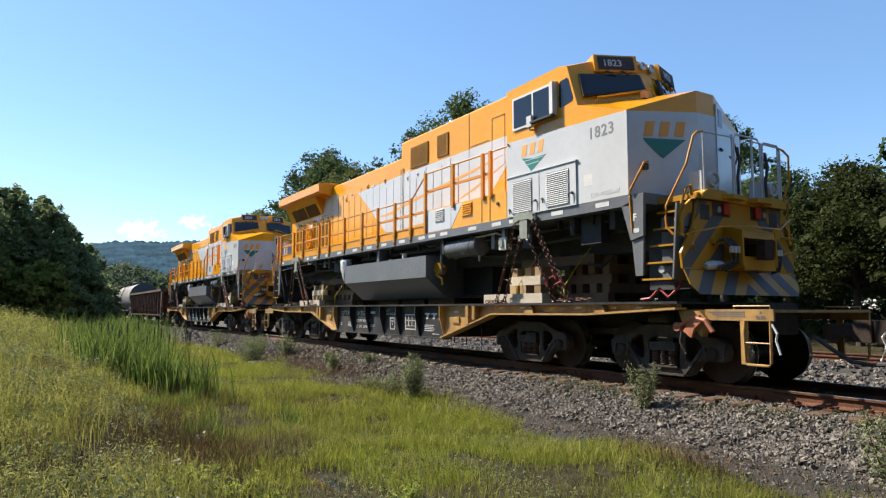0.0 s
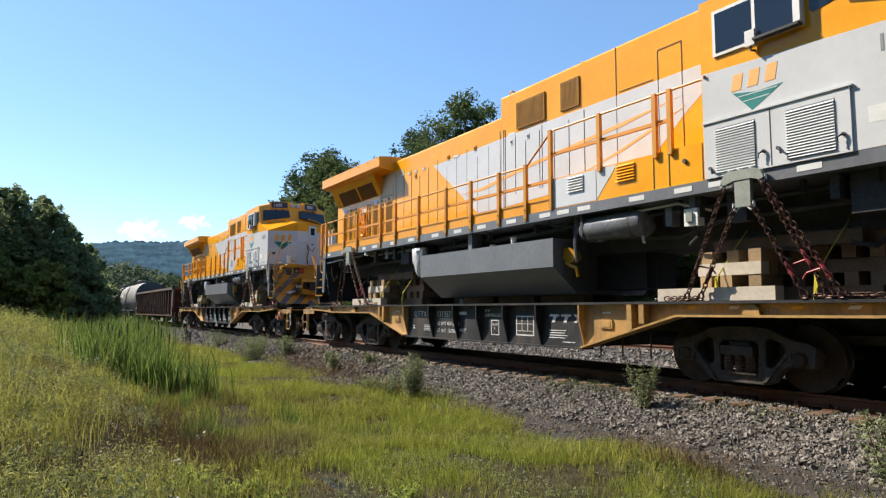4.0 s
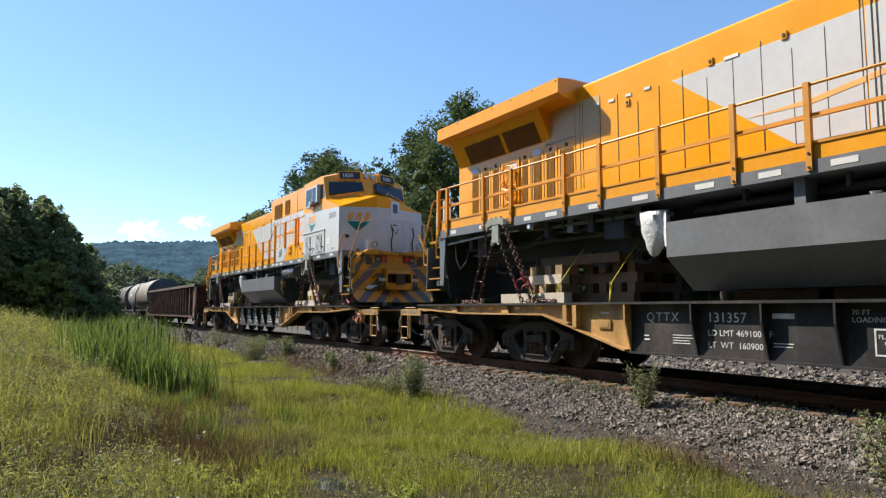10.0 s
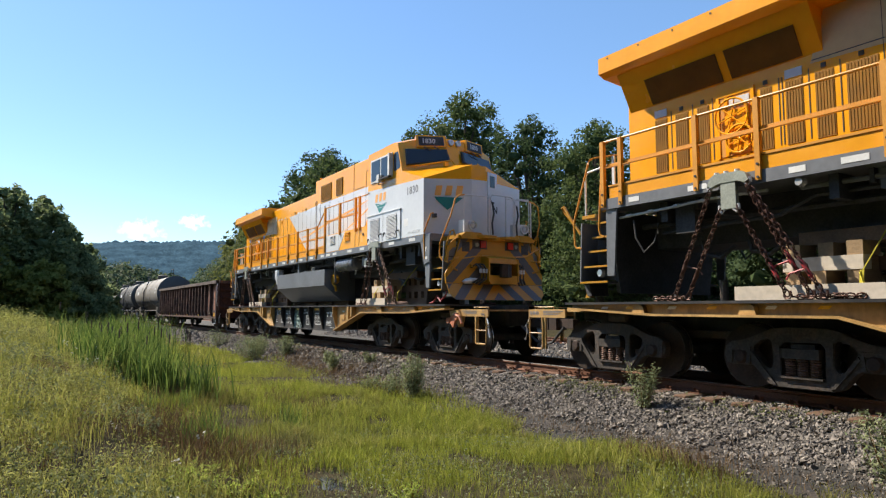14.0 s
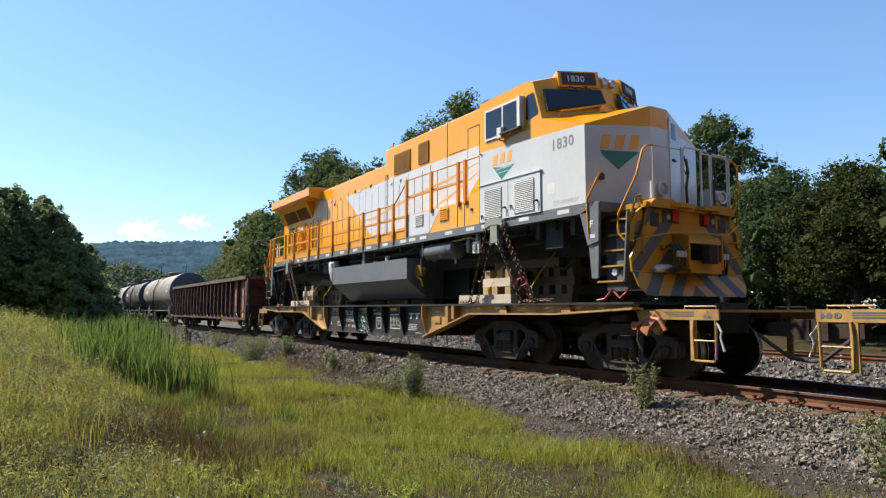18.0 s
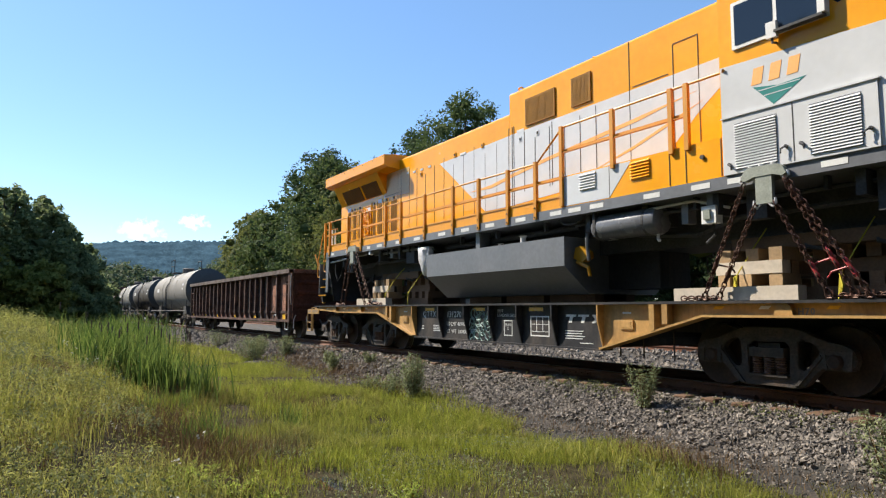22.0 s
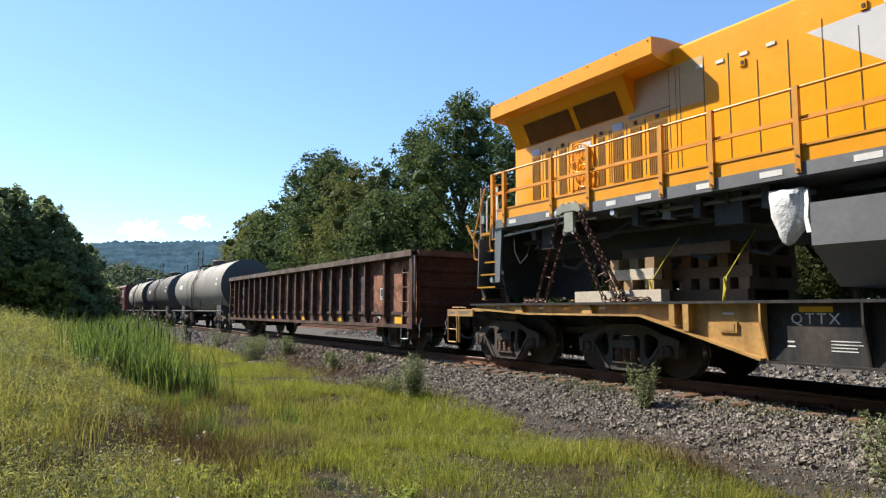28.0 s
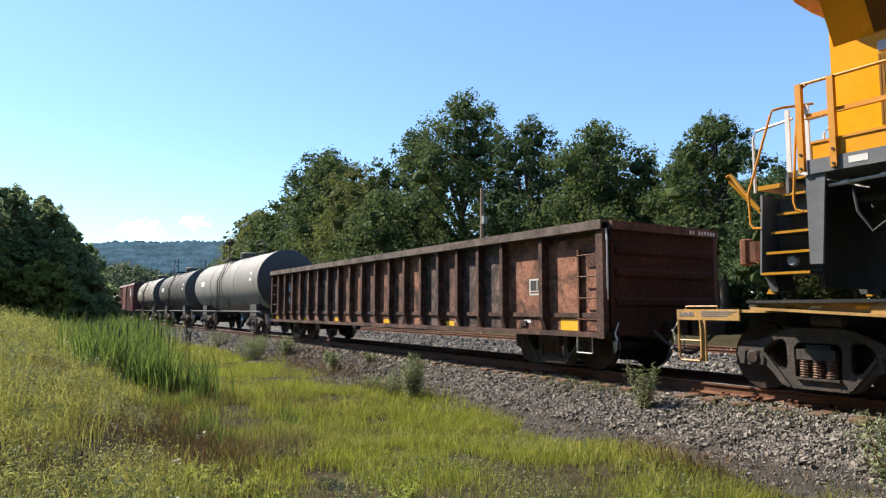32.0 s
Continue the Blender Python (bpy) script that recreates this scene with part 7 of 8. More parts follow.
def tank_car(x, length, material, label, r=1.40):
    ob = rolling("tank_car", x, 0, label, "tank car", "tank cars")
    zc = 2.43
    sh = part("tank_shell", turned_x(B(), 0, zc, [(-length, 0.0), (-length + 0.03, 0.5 * r), (-length + 0.16, 0.82 * r), (-length + 0.36, r)] + [(-length + 0.36 + (length - 0.72) * i / 6, r) for i in range(1, 6)] + [(-0.36, r), (-0.16, 0.82 * r), (-0.03, 0.5 * r), (0.0, 0.0)], 40), material, ob, smooth=True)
    for a in (-length * 0.32, -length * 0.5, -length * 0.68):
        part("band", turned_x(B(), 0, zc, [(a - 0.04, r + 0.012), (a + 0.04, r + 0.012)], 40), material, sh)
    # heads go dark grey: black paint plus the shade of the end face
    sh.data.materials.append(TANKDARK)
    for f in sh.data.polygons:
        if abs(f.normal.x) > 0.35:
            f.material_index = 1
    part("dome_housing", turned_z(B(), -length / 2, 0, [(zc + r - 0.1, 0.42), (zc + r + 0.28, 0.42), (zc + r + 0.34, 0.34), (zc + r + 0.34, 0.0)], 20), TANKDARK, ob, smooth=True)
    pc = -length * 0.56
    pf = part("platform", slab(B(), pc - 0.65, pc + 0.65, -0.95, 0.95, zc + r - 0.02, zc + r + 0.03), UNDER, ob, "black grated top platform")
    for sgn in (-1, 1):
        part("platform_rail", rod(B(), [(pc - 0.65, sgn * 0.95, zc + r), (pc - 0.65, sgn * 0.95, zc + r + 0.95), (pc + 0.65, sgn * 0.95, zc + r + 0.95), (pc + 0.65, sgn * 0.95, zc + r)], 0.03, 6), UNDER, pf)
        part("platform_rail", rod(B(), [(pc - 0.65, sgn * 0.95, zc + r + 0.5), (pc + 0.65, sgn * 0.95, zc + r + 0.5)], 0.025, 6), UNDER, pf)
        part("ladder", rod(B(), [(-length / 2, sgn * 0.97, zc + r), (-length / 2, sgn * 1.48, zc + 0.2), (-length / 2, sgn * 1.48, 1.0)], 0.025, 6), UNDER, ob)
        part("ladder", rod(B(), [(-length / 2 - 0.45, sgn * 0.97, zc + r), (-length / 2 - 0.45, sgn * 1.48, zc + 0.2), (-length / 2 - 0.45, sgn * 1.48, 1.0)], 0.025, 6), UNDER, ob)
        part("running_rail", rod(B(), [(-length - 0.3, sgn * 1.42, 1.02), (0.3, sgn * 1.42, 1.02)], 0.045, 6), TANKDARK, ob)
        for a in (0.2, -length - 0.2, -length * 0.36, -length * 0.64):
            part("rail_post", rod(B(), [(a, sgn * 1.42, 1.02), (a, sgn * 1.42, 1.7)], 0.02, 6), UNDER, ob)
        for k, (a, w, h) in enumerate(((-length * 0.85, 0.9, 0.28), (-length * 0.12, 0.35, 0.4))):
            part("stencil", loft(B(), [[(a, sgn * (r + 0.008) * math.cos(t), zc + (r + 0.008) * math.sin(t)) for t in (0.0, h / r)] + [(a + w, sgn * (r + 0.008) * math.cos(t), zc + (r + 0.008) * math.sin(t)) for t in (h / r, 0.0)], [(a, sgn * (r + 0.003) * math.cos(t), zc + (r + 0.003) * math.sin(t)) for t in (0.0, h / r)] + [(a + w, sgn * (r + 0.003) * math.cos(t), zc + (r + 0.003) * math.sin(t)) for t in (h / r, 0.0)]]), DULLWHITE, sh)
    for a in (-1.9, -length + 1.9):
        part("saddle", slab(B(), a - 0.5, a + 0.5, -1.1, 1.1, 0.8, 1.35), TANKDARK, ob, bevel=0.03)
        truck(a, ob)
    for a, s2 in ((0.35, 1), (-length - 0.35, -1)):
        part("end_sill", slab(B(), min(a, a - s2 * 1.6), max(a, a - s2 * 1.6), -0.35, 0.35, 0.66, 1.02), UNDER, ob)
        part("end_beam", slab(B(), a - 0.06, a + 0.06, -1.42, 1.42, 0.92, 1.06), UNDER, ob)
        coupler(ob, a, s2)
    part("bottom_outlet", turned_z(B(), -length / 2, 0, [(0.6, 0.12), (zc - r + 0.1, 0.2)], 12), UNDER, ob)
    return ob


def box_car(x, length, kind_label):
    ob = rolling("box_car", x, 0, kind_label, "box car")
    bd = part("body", prism(B(), [(-1.5, 1.0), (1.5, 1.0), (1.5, 3.55), (1.35, 3.72), (0, 3.82), (-1.35, 3.72), (-1.5, 3.55)], -length, 0, "x"), BOXRED, ob, bevel=0.02)
    for sgn in (-1, 1):
        for i in range(int(length / 1.1)):
            part("side_rib", slab(B(), -0.3 - i * 1.1, -0.2 - i * 1.1, min(sgn * 1.5, sgn * 1.55), max(sgn * 1.5, sgn * 1.55), 1.02, 3.5), BOXRED, bd)
        part("sliding_door", slab(B(), -length * 0.62, -length * 0.40, min(sgn * 1.56, sgn * 1.6), max(sgn * 1.56, sgn * 1.6), 1.1, 3.45), BOXRED, bd)
        part("stencil", slab(B(), -length * 0.2, -length * 0.1, min(sgn * 1.5, sgn * 1.506), max(sgn * 1.5, sgn * 1.506), 2.4, 3.2), DULLWHITE, bd)
    part("end_beam", slab(B(), 0.0, 0.12, -1.3, 1.3, 0.75, 1.1), UNDER, ob)
    part("centre_sill", slab(B(), -length, 0, -0.3, 0.3, 0.65, 1.0), UNDER, ob)
    truck(-1.9, ob)
    truck(-length + 1.9, ob)
    coupler(ob, 0.1, 1)
    coupler(ob, -length, -1)
    return ob


NOSE = [13.09, -11.307]
CARS = [-7.504, -31.754]
GEND = -33.03
for k in (0, 1):
    flat_car(CARS[k], k == 0)
    locomotive(NOSE[k], ("1823", "1830")[k])
    crib(NOSE[k] - 3.68, 4, "stack of crossed raw pine timbers on whitish bed timbers")
    crib(NOSE[k] - 15.34, 4, "stack of crossed raw pine timbers on whitish bed timbers")
    tie_downs(NOSE[k], k == 0)
    gap_timbers(NOSE[k])
flat_car(CARS[0] + 24.25, True)      # the empty car ahead, of which only the near end shows
gondola(GEND)
tank_car(GEND - 20.6, 13.9, TANKGREY, "long grey tank car with a dark head and top platform")
tank_car(GEND - 37.0, 11.0, TANKDARK, "dark grey tank car with a top platform")
tank_car(GEND - 50.4, 10.2, TANKWHITE, "pale grey tank car")
box_car(GEND - 62.6, 13.0, "dark red box car far down the train")
tank_car(GEND - 77.2, 11.0, TANKWHITE, "pale grey tank car")
box_car(GEND - 90.2, 14.0, "dark red box car far down the train")
# ---- trees ----
ball = B()
bmesh.ops.create_icosphere(ball, subdivisions=1, radius=1.0)
ball.verts.index_update()
BALL_V = np.array([tuple(v.co) for v in ball.verts])
BALL_F = np.array([[v.index for v in f.verts] for f in ball.faces])
ball.free()


def tree(x, y, height, width, material, label, seed, leaves=9000, leaf=0.10, low=0.25, name="tree", squash=1.0, puffs=26, category="tree", plume=0.0):
    """A tapered trunk with limbs; the crown is made of boughs, each with its own tufts of small leaves round coarser inner ones."""
    rng = np.random.default_rng(seed)
    z0 = float(land(x, y)) - 0.05
    ob = tagged(new(name), label, category, "trees")
    ob.location = (x, y, z0)
    b = B()
    H = height
    lean = rng.normal(0, 0.02, 2) * H
    rod(b, [(0, 0, 0), (lean[0] * 0.3, lean[1] * 0.3, H * 0.3), (lean[0] * 0.7, lean[1] * 0.7, H * 0.62), (lean[0], lean[1], H * 0.9)], [H * 0.022, H * 0.017, H * 0.010, H * 0.003], 9)
    cents, radii, boughs = [], [], []
    for i in range(puffs):
        u = (i + rng.uniform(0.1, 0.9)) / puffs
        hz = low + (1 - low) * u
        env = math.sin(min(1.0, (hz - low) / (1 - low) * 0.86 + 0.16) * math.pi) ** 0.55
        a = i * 2.4 + rng.uniform(-0.5, 0.5)
        rr = env * width * 0.5 * rng.uniform(0.35, 0.95)
        pr = width * rng.choice([0.13, 0.16, 0.19, 0.23]) * rng.uniform(0.85, 1.15) * (0.62 + 0.38 * env)
        c = np.array((lean[0] * hz + rr * math.cos(a), lean[1] * hz + rr * math.sin(a), H * hz - pr * 0.6))
        if i % 2 == 0:
            s = 0.5 * hz + 0.08
            rod(b, [(lean[0] * s, lean[1] * s, H * s), (c[0] * 0.5, c[1] * 0.5, H * s * 0.4 + c[2] * 0.6), tuple(c)], [H * 0.009, H * 0.006, H * 0.002], 6)
        boughs.append((c, pr))
        k = int(rng.integers(9, 14))
        d = rng.normal(0, 1, (k, 3))
        d[:, 2] = d[:, 2] * 0.8 + 0.25
        d /= np.linalg.norm(d, axis=1, keepdims=True)
        cents.append(c + d * pr * rng.uniform(0.62, 0.92, (k, 1)) * np.array((1.1, 1.1, 0.85 * squash)))
        radii.append(pr * rng.uniform(0.30, 0.50, k))
    part("trunk", b, BARK, ob)
    cents, radii = np.concatenate(cents), np.concatenate(radii)
    inner = leaves // 4
    pts, nrm, size = [], [], []
    for total, r0, r1, sz in ((leaves - inner, 0.72, 1.08, leaf), (inner, 0.15, 0.80, leaf * 1.75)):
        which = rng.choice(len(radii), total, p=radii ** 2 / (radii ** 2).sum())
        d = rng.normal(0, 1, (total, 3))
        d /= np.linalg.norm(d, axis=1, keepdims=True) + 1e-9
        up = np.maximum(d[:, 2:], 0) ** 3 * plume * rng.uniform(0.2, 1.0, (total, 1)) * np.array((0.25, 0.15, 1.0))
        r = radii[which][:, None]
        pts.append(cents[which] + d * r * rng.uniform(r0, r1, (total, 1)) * np.array((1.1, 1.1, 0.78)) + up * r)
        nrm.append(d * 0.8 + np.array((0, 0, 0.3)))
        size.append(np.full(total, sz))
    pts = np.concatenate(pts)
    pts[:, 2] = np.maximum(pts[:, 2], 0.1)
    cr = new("crown", leaf_mesh("crown", pts, np.concatenate(nrm), np.concatenate(size), rng, material))
    cr.parent = ob
    # the closed mass of leaves and twigs inside each bough
    v = np.concatenate([c + BALL_V * (pr * rng.uniform(0.22, 0.46, (len(BALL_V), 1))) * np.array((1.1, 1.1, 0.85 * squash)) for c, pr in boughs])
    v[:, 2] = np.maximum(v[:, 2], 0.05)
    f = np.concatenate([BALL_F + i * len(BALL_V) for i in range(len(boughs))])
    core = new("inner_foliage", tagmesh("inner_foliage", v.tolist(), f.tolist(), material))
    core.parent = ob
    return ob


# wood line behind the tracks
BEHIND = [
    (-124.9, 36, 20.5, 13.0, LEAF_LOCUST, "light green tree at the end of the wood line", 9600, 0.22, 0.1),
    (-111.0, 33, 18.5, 12.5, LEAF_LOCUST, "yellow-green tree in the wood line", 9600, 0.20, 0.05),
    (-98.0, 32, 19.5, 12.0, LEAF_OAK, "broad green tree in the wood line", 9600, 0.19, 0.05),
    (-84.3, 34, 23.6, 12.5, LEAF_DARK, "tall dark oak above the wood line", 14400, 0.16, 0.2),
    (-75.0, 30, 20.5, 11.0, LEAF_OAK, "dark green tree in the wood line", 12000, 0.15, 0.05),
    (-62.3, 28, 17.0, 10.5, LEAF_LOCUST, "yellowing locust tree at the front of the wood line", 22400, 0.10, 0.03),
    (-61.1, 34, 21.0, 9.0, LEAF_DARK, "dark round-topped tree behind others", 12000, 0.14, 0.2),
    (-52.0, 27, 12.5, 10.0, LEAF_OAK, "leafy green tree with low branches", 16000, 0.11, 0.02),
    (-45.8, 30, 19.7, 10.0, LEAF_OAK, "tallest broad tree of the wood line", 32000, 0.085, 0.15),
    (-38.1, 31, 16.2, 7.2, LEAF_DARK, "dark dense tree with gaps between its limbs", 19200, 0.082, 0.15),
    (-29.7, 30, 13.4, 7.6, LEAF_OAK, "rounded dark green tree", 22400, 0.076, 0.1),
    (-28.6, 33.5, 11.4, 3.6, LEAF_DARK, "slim poplar with a loose top", 8800, 0.068, 0.1),
    (-34.5, 34, 14.0, 7.0, LEAF_OAK, "dark green tree in the wood line", 9600, 0.11, 0.1),
    (-25.6, 33, 11.6, 4.0, LEAF_DARK, "slim poplar with a loose top", 9600, 0.068, 0.1),
    (-20.9, 30, 11.6, 5.0, LEAF_OAK, "green poplar beside the track", 20800, 0.060, 0.05),
    # this young tree's leaf tone includes the shade of its neighbours
    (-16.9, 29, 8.0, 5.4, LEAF_DARK, "bushy young tree, leaves darkened for shade", 17600, 0.058, 0.0),
    (-13.3, 27.5, 7.4, 5.2, LEAF_SUNNY, "sunlit willow thicket beyond the tracks", 19200, 0.054, 0.0),
    (-10.0, 26.5, 7.2, 5.0, LEAF_SUNNY, "sunlit willow thicket beyond the tracks", 17600, 0.054, 0.0),
    (-6.2, 26.5, 7.2, 5.5, LEAF_SUNNY, "sunlit willow thicket beyond the tracks", 12800, 0.07, 0.0),
    (-1.5, 27.5, 8.5, 6.5, LEAF_OAK, "green tree beyond the track", 7200, 0.10, 0.0),
    (5.0, 29, 10.0, 8.0, LEAF_DARK, "green tree beyond the track", 4800, 0.15, 0.05),
]
for i, (x, y, h, w, m, lab, cnt, lf, low) in enumerate(BEHIND):
    low = 0.42 if x > -23 else 0.30 if x > -27 else max(low, 0.22) if x > -56 else low
    tree(x, y, h * 0.985, w * 1.15, m, lab, 100 + i, int(cnt * 1.15), lf * 1.16, low, puffs=48, plume=0.9 if x > -27 else 0.5)
# undergrowth and deep wood: shade under the crowns is put into darker leaves
rng = np.random.default_rng(77)
for i in range(16):
    x = -96 + i * 6.1 + rng.uniform(-1, 1)
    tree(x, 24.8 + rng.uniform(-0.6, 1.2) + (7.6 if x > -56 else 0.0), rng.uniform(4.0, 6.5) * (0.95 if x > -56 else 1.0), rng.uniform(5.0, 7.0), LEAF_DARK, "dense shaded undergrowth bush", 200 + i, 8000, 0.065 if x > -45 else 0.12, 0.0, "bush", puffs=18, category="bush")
for i in range(8):
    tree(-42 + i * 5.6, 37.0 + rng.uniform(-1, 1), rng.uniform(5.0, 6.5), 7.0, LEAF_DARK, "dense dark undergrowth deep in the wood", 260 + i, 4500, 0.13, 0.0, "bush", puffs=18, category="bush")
for i in range(9):
    x = -90 + i * 11 + rng.uniform(-2, 2)
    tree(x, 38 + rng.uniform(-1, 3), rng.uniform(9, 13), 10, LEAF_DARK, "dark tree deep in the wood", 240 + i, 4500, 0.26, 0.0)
# the thicket on the field side
for i, (x, y, h, w, cnt) in enumerate(((-62, -6.5, 11.0, 9.0, 13000), (-65, -4.0, 11.6, 8.0, 14000), (-62, -1.8, 11.0, 8.5, 19000), (-64.5, 0.6, 11.2, 7.5, 17000), (-66, 2.3, 9.8, 6.0, 12000), (-68, 4.0, 7.8, 4.6, 8000), (-71, 5.4, 5.4, 3.6, 5000), (-58, 0.5, 5.0, 5.0, 10000), (-59, -3.5, 6.5, 6.0, 10000), (-60, 3.0, 3.6, 4.0, 5000), (-62, 4.9, 3.0, 3.4, 4500), (-86, 3.8, 9.0, 6.0, 6000), (-100, 4.4, 11.0, 6.0, 6000))):
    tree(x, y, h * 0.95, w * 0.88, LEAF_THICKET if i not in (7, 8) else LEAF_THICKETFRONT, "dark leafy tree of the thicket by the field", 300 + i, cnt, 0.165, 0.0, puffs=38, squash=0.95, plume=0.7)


# unseen trees added down the line and behind the viewer, which block sky light
for i, (x, y, h, w) in enumerate(((14, 27, 16, 10), (24, 26, 18, 11), (36, 25, 19, 12), (50, 24, 20, 12), (66, 25, 20, 12), (9.5, -4, 18, 11), (12, 1.0, 18, 9), (4, -11, 17, 11), (17, -3, 21, 12), (26, 0.5, 22, 12), (38, 1.5, 23, 12), (20, 2.5, 20, 8), (46, -6, 24, 14), (52, 2.0, 19, 12), (68, 2.5, 19, 12), (10, -16, 14, 10), (-4, -24, 12, 11), (13, -9, 18, 12), (21, -8, 20, 13), (9, 27, 11, 8), (31, -5, 20, 13))):
    tree(x, y, h, w, LEAF_DARK, "unseen tree added down the line to block sky", 500 + i, 4500 if y > 20 and x < 20 else 3800, 0.16 if y > 20 and x < 20 else 0.60, 0.4 if y > 20 else 0.0)
# undergrowth again, in leaves darkened for the shade under the crowns
for i in range(6):
    tree(-3.5 + i * 3.4, 33.0, 4.6, 5.5, LEAF_DARK, "dense shaded undergrowth bush", 570 + i, 4500, 0.10, 0.0, "bush", puffs=18, category="bush")


# more unseen trees, added to cut the sky light from behind
for i, (x, y) in enumerate(((-25, -19), (-14, -17), (-3, -16), (8, -18), (19, -17), (31, -18), (44, -16))):
    tree(x, y, 17, 13, LEAF_OAK, "unseen tree added behind the meadow to block sky", 540 + i, 3200, 0.6, 0.0)


# ---- grass, reeds and weeds ----
def patches(x, y, f, seed):
    """Smooth random field between 0 and 1, f cells to the metre."""
    g = np.random.default_rng(seed).uniform(0, 1, (256, 256))
    u, v = np.asarray(x, float) * f + 1000, np.asarray(y, float) * f + 1000
    i, j = np.floor(u).astype(int), np.floor(v).astype(int)
    a, b = u - i, v - j
    a, b = a * a * (3 - 2 * a), b * b * (3 - 2 * b)
    i0, j0, i1, j1 = i % 256, j % 256, (i + 1) % 256, (j + 1) % 256
    return (g[i0, j0] * (1 - a) + g[i1, j0] * a) * (1 - b) + (g[i0, j1] * (1 - a) + g[i1, j1] * a) * b


def sward(x, y):
    """How high the plants stand, in tussocks: about 0.4 to 1.6."""
    return 0.22 + 0.6 * patches(x, y, 0.7, 1) + 0.85 * patches(x, y, 1.9, 2)


def blades(name, x, y, height, width, lean, rng, material, label, category, zoff=0.0, zfun=land):
    k = len(x)
    z = zfun(x, y) + zoff
    a = rng.uniform(0, 2 * np.pi, k)
    u = np.stack([np.cos(a), np.sin(a), np.zeros(k)], -1)
    la = rng.uniform(0, 2 * np.pi, k)
    d = np.stack([np.cos(la), np.sin(la), np.zeros(k)], -1) * (lean * rng.uniform(0.2, 1.0, k) * height)[:, None]
    base = np.stack([x, y, z], -1)
    up = np.array((0, 0, 1.0))
    w = (width * rng.uniform(0.7, 1.3, k))[:, None]
    h = height[:, None]
    v = np.stack([base - u * w * 0.5, base + u * w * 0.5, base + u * w * 0.42 + up * h * 0.55 + d * 0.35, base - u * w * 0.42 + up * h * 0.55 + d * 0.35, base + up * h * (1 - 0.3 * lean) + d], 1).reshape(-1, 3)
    o = np.arange(k) * 5
    loops = np.stack([o, o + 1, o + 2, o + 3, o + 3, o + 2, o + 4], -1).ravel()
    me = bpy.data.meshes.new(name)
    me.vertices.add(5 * k), me.loops.add(7 * k), me.polygons.add(2 * k)
    me.vertices.foreach_set("co", v.ravel())
    me.loops.foreach_set("vertex_index", loops)
    me.polygons.foreach_set("loop_start", np.stack([np.arange(k) * 7, np.arange(k) * 7 + 4], -1).ravel())
    me.update(calc_edges=True)
    me.materials.append(material)
    return tagged(new(name, me), label, category, kind="stuff")


def scatter(rng, boxes, f, keep, seed):
    """Scattered points in several boxes (count, x0, x1, y0, y1), thinned in patches."""
    xs, ys = [], []
    for n_, x0, x1, y0, y1 in boxes:
        a, c = rng.uniform(x0, x1, n_), rng.uniform(y0, y1, n_)
        ok = rng.uniform(0, 1, n_) < np.clip((patches(a, c, f, seed) - 0.5) * 2.2 + keep, 0.06, 1)
        xs.append(a[ok]), ys.append(c[ok])
    return np.concatenate(xs), np.concatenate(ys)


HOLLOWS = [(-8.46, 1.1, 0.62), (-8.06, 2.73, 0.34), (-6.86, 2.82, 0.28), (-6.65, 4.47, 0.2), (-11.1, 3.0, 0.55), (-7.7, 4.07, 0.26), (-10.0, 5.0, 0.25), (-9.6, 2.0, 0.4), (-12.6, 5.4, 0.5), (-12.4, 3.2, 0.4), (-16.6, 5.5, 0.6), (-9.3, -0.9, 0.3), (-12.6, 0.3, 0.35), (-10.5, 1.45, 0.45), (-9.0, 1.75, 0.38), (-8.2, 1.75, 0.30), (-14.8, 2.9, 0.4)]


def outside_hollows(x, y, rng):
    """True where no bare, trodden hollow lies."""
    keep = np.ones(len(x), bool)
    for hx, hy, r in HOLLOWS:
        d = np.hypot((x - hx) / 1.35, y - hy) + 0.25 * (patches(x, y, 4.0, 8) - 0.5)
        keep &= d > r * rng.uniform(0.6, 1.1, len(x))
    return keep


def bank_edge(x):
    """The line along which the tall weeds of the bank give way to the short grass."""
    return 1.55 + 0.35 * np.sin(x * 0.7) + 0.2 * np.sin(x * 1.9 + 1) - 0.5 * smooth_step(-9.0, -6.5, x)


rng = np.random.default_rng(9)
# short bright grass between the bank and the track
x, y = scatter(rng, ((92000, -9.5, -2.0, 0.9, 7.0), (62000, -17, -9.5, 1.6, 7.1), (30000, -32, -17, 4.2, 8.0)), 1.1, 0.78, 3)
ok = y < 6.85 + edge_wiggle(x) * 0.9 + rng.normal(0, 0.12, len(x)) - 0.5 * smooth_step(-12, -8, x)
ok &= outside_hollows(x, y, rng) & (y > bank_edge(x) - 0.3)
x, y = x[ok], y[ok]
blades("grass", x, y, rng.uniform(0.07, 0.22, len(x)) * sward(x, y), 0.0045 + 0.00016 * np.abs(x), 0.75, rng, BLADE, "bright yellow-green meadow grass", "grass")
# fine stems of the tall growth on the bank
x, y = scatter(rng, ((52000, -14, -4.5, -4.5, 2.2), (36000, -24, -13, -8, 2.4), (28000, -46, -22, -13, 6.0), (10000, -62, -42, -14, 7.0)), 0.8, 0.6, 4)
ok = outside_hollows(x, y, rng) & (y < bank_edge(x) + rng.normal(0, 0.25, len(x)) + 4 * smooth_step(-17, -24, x))
x, y = x[ok], y[ok]
blades("meadow_weeds", x, y, rng.uniform(0.22, 0.62, len(x)) * sward(x, y), 0.004 + 0.00045 * np.abs(x), 0.5, rng, BLADE_TALL, "tall yellowish meadow weeds and grass", "weeds")


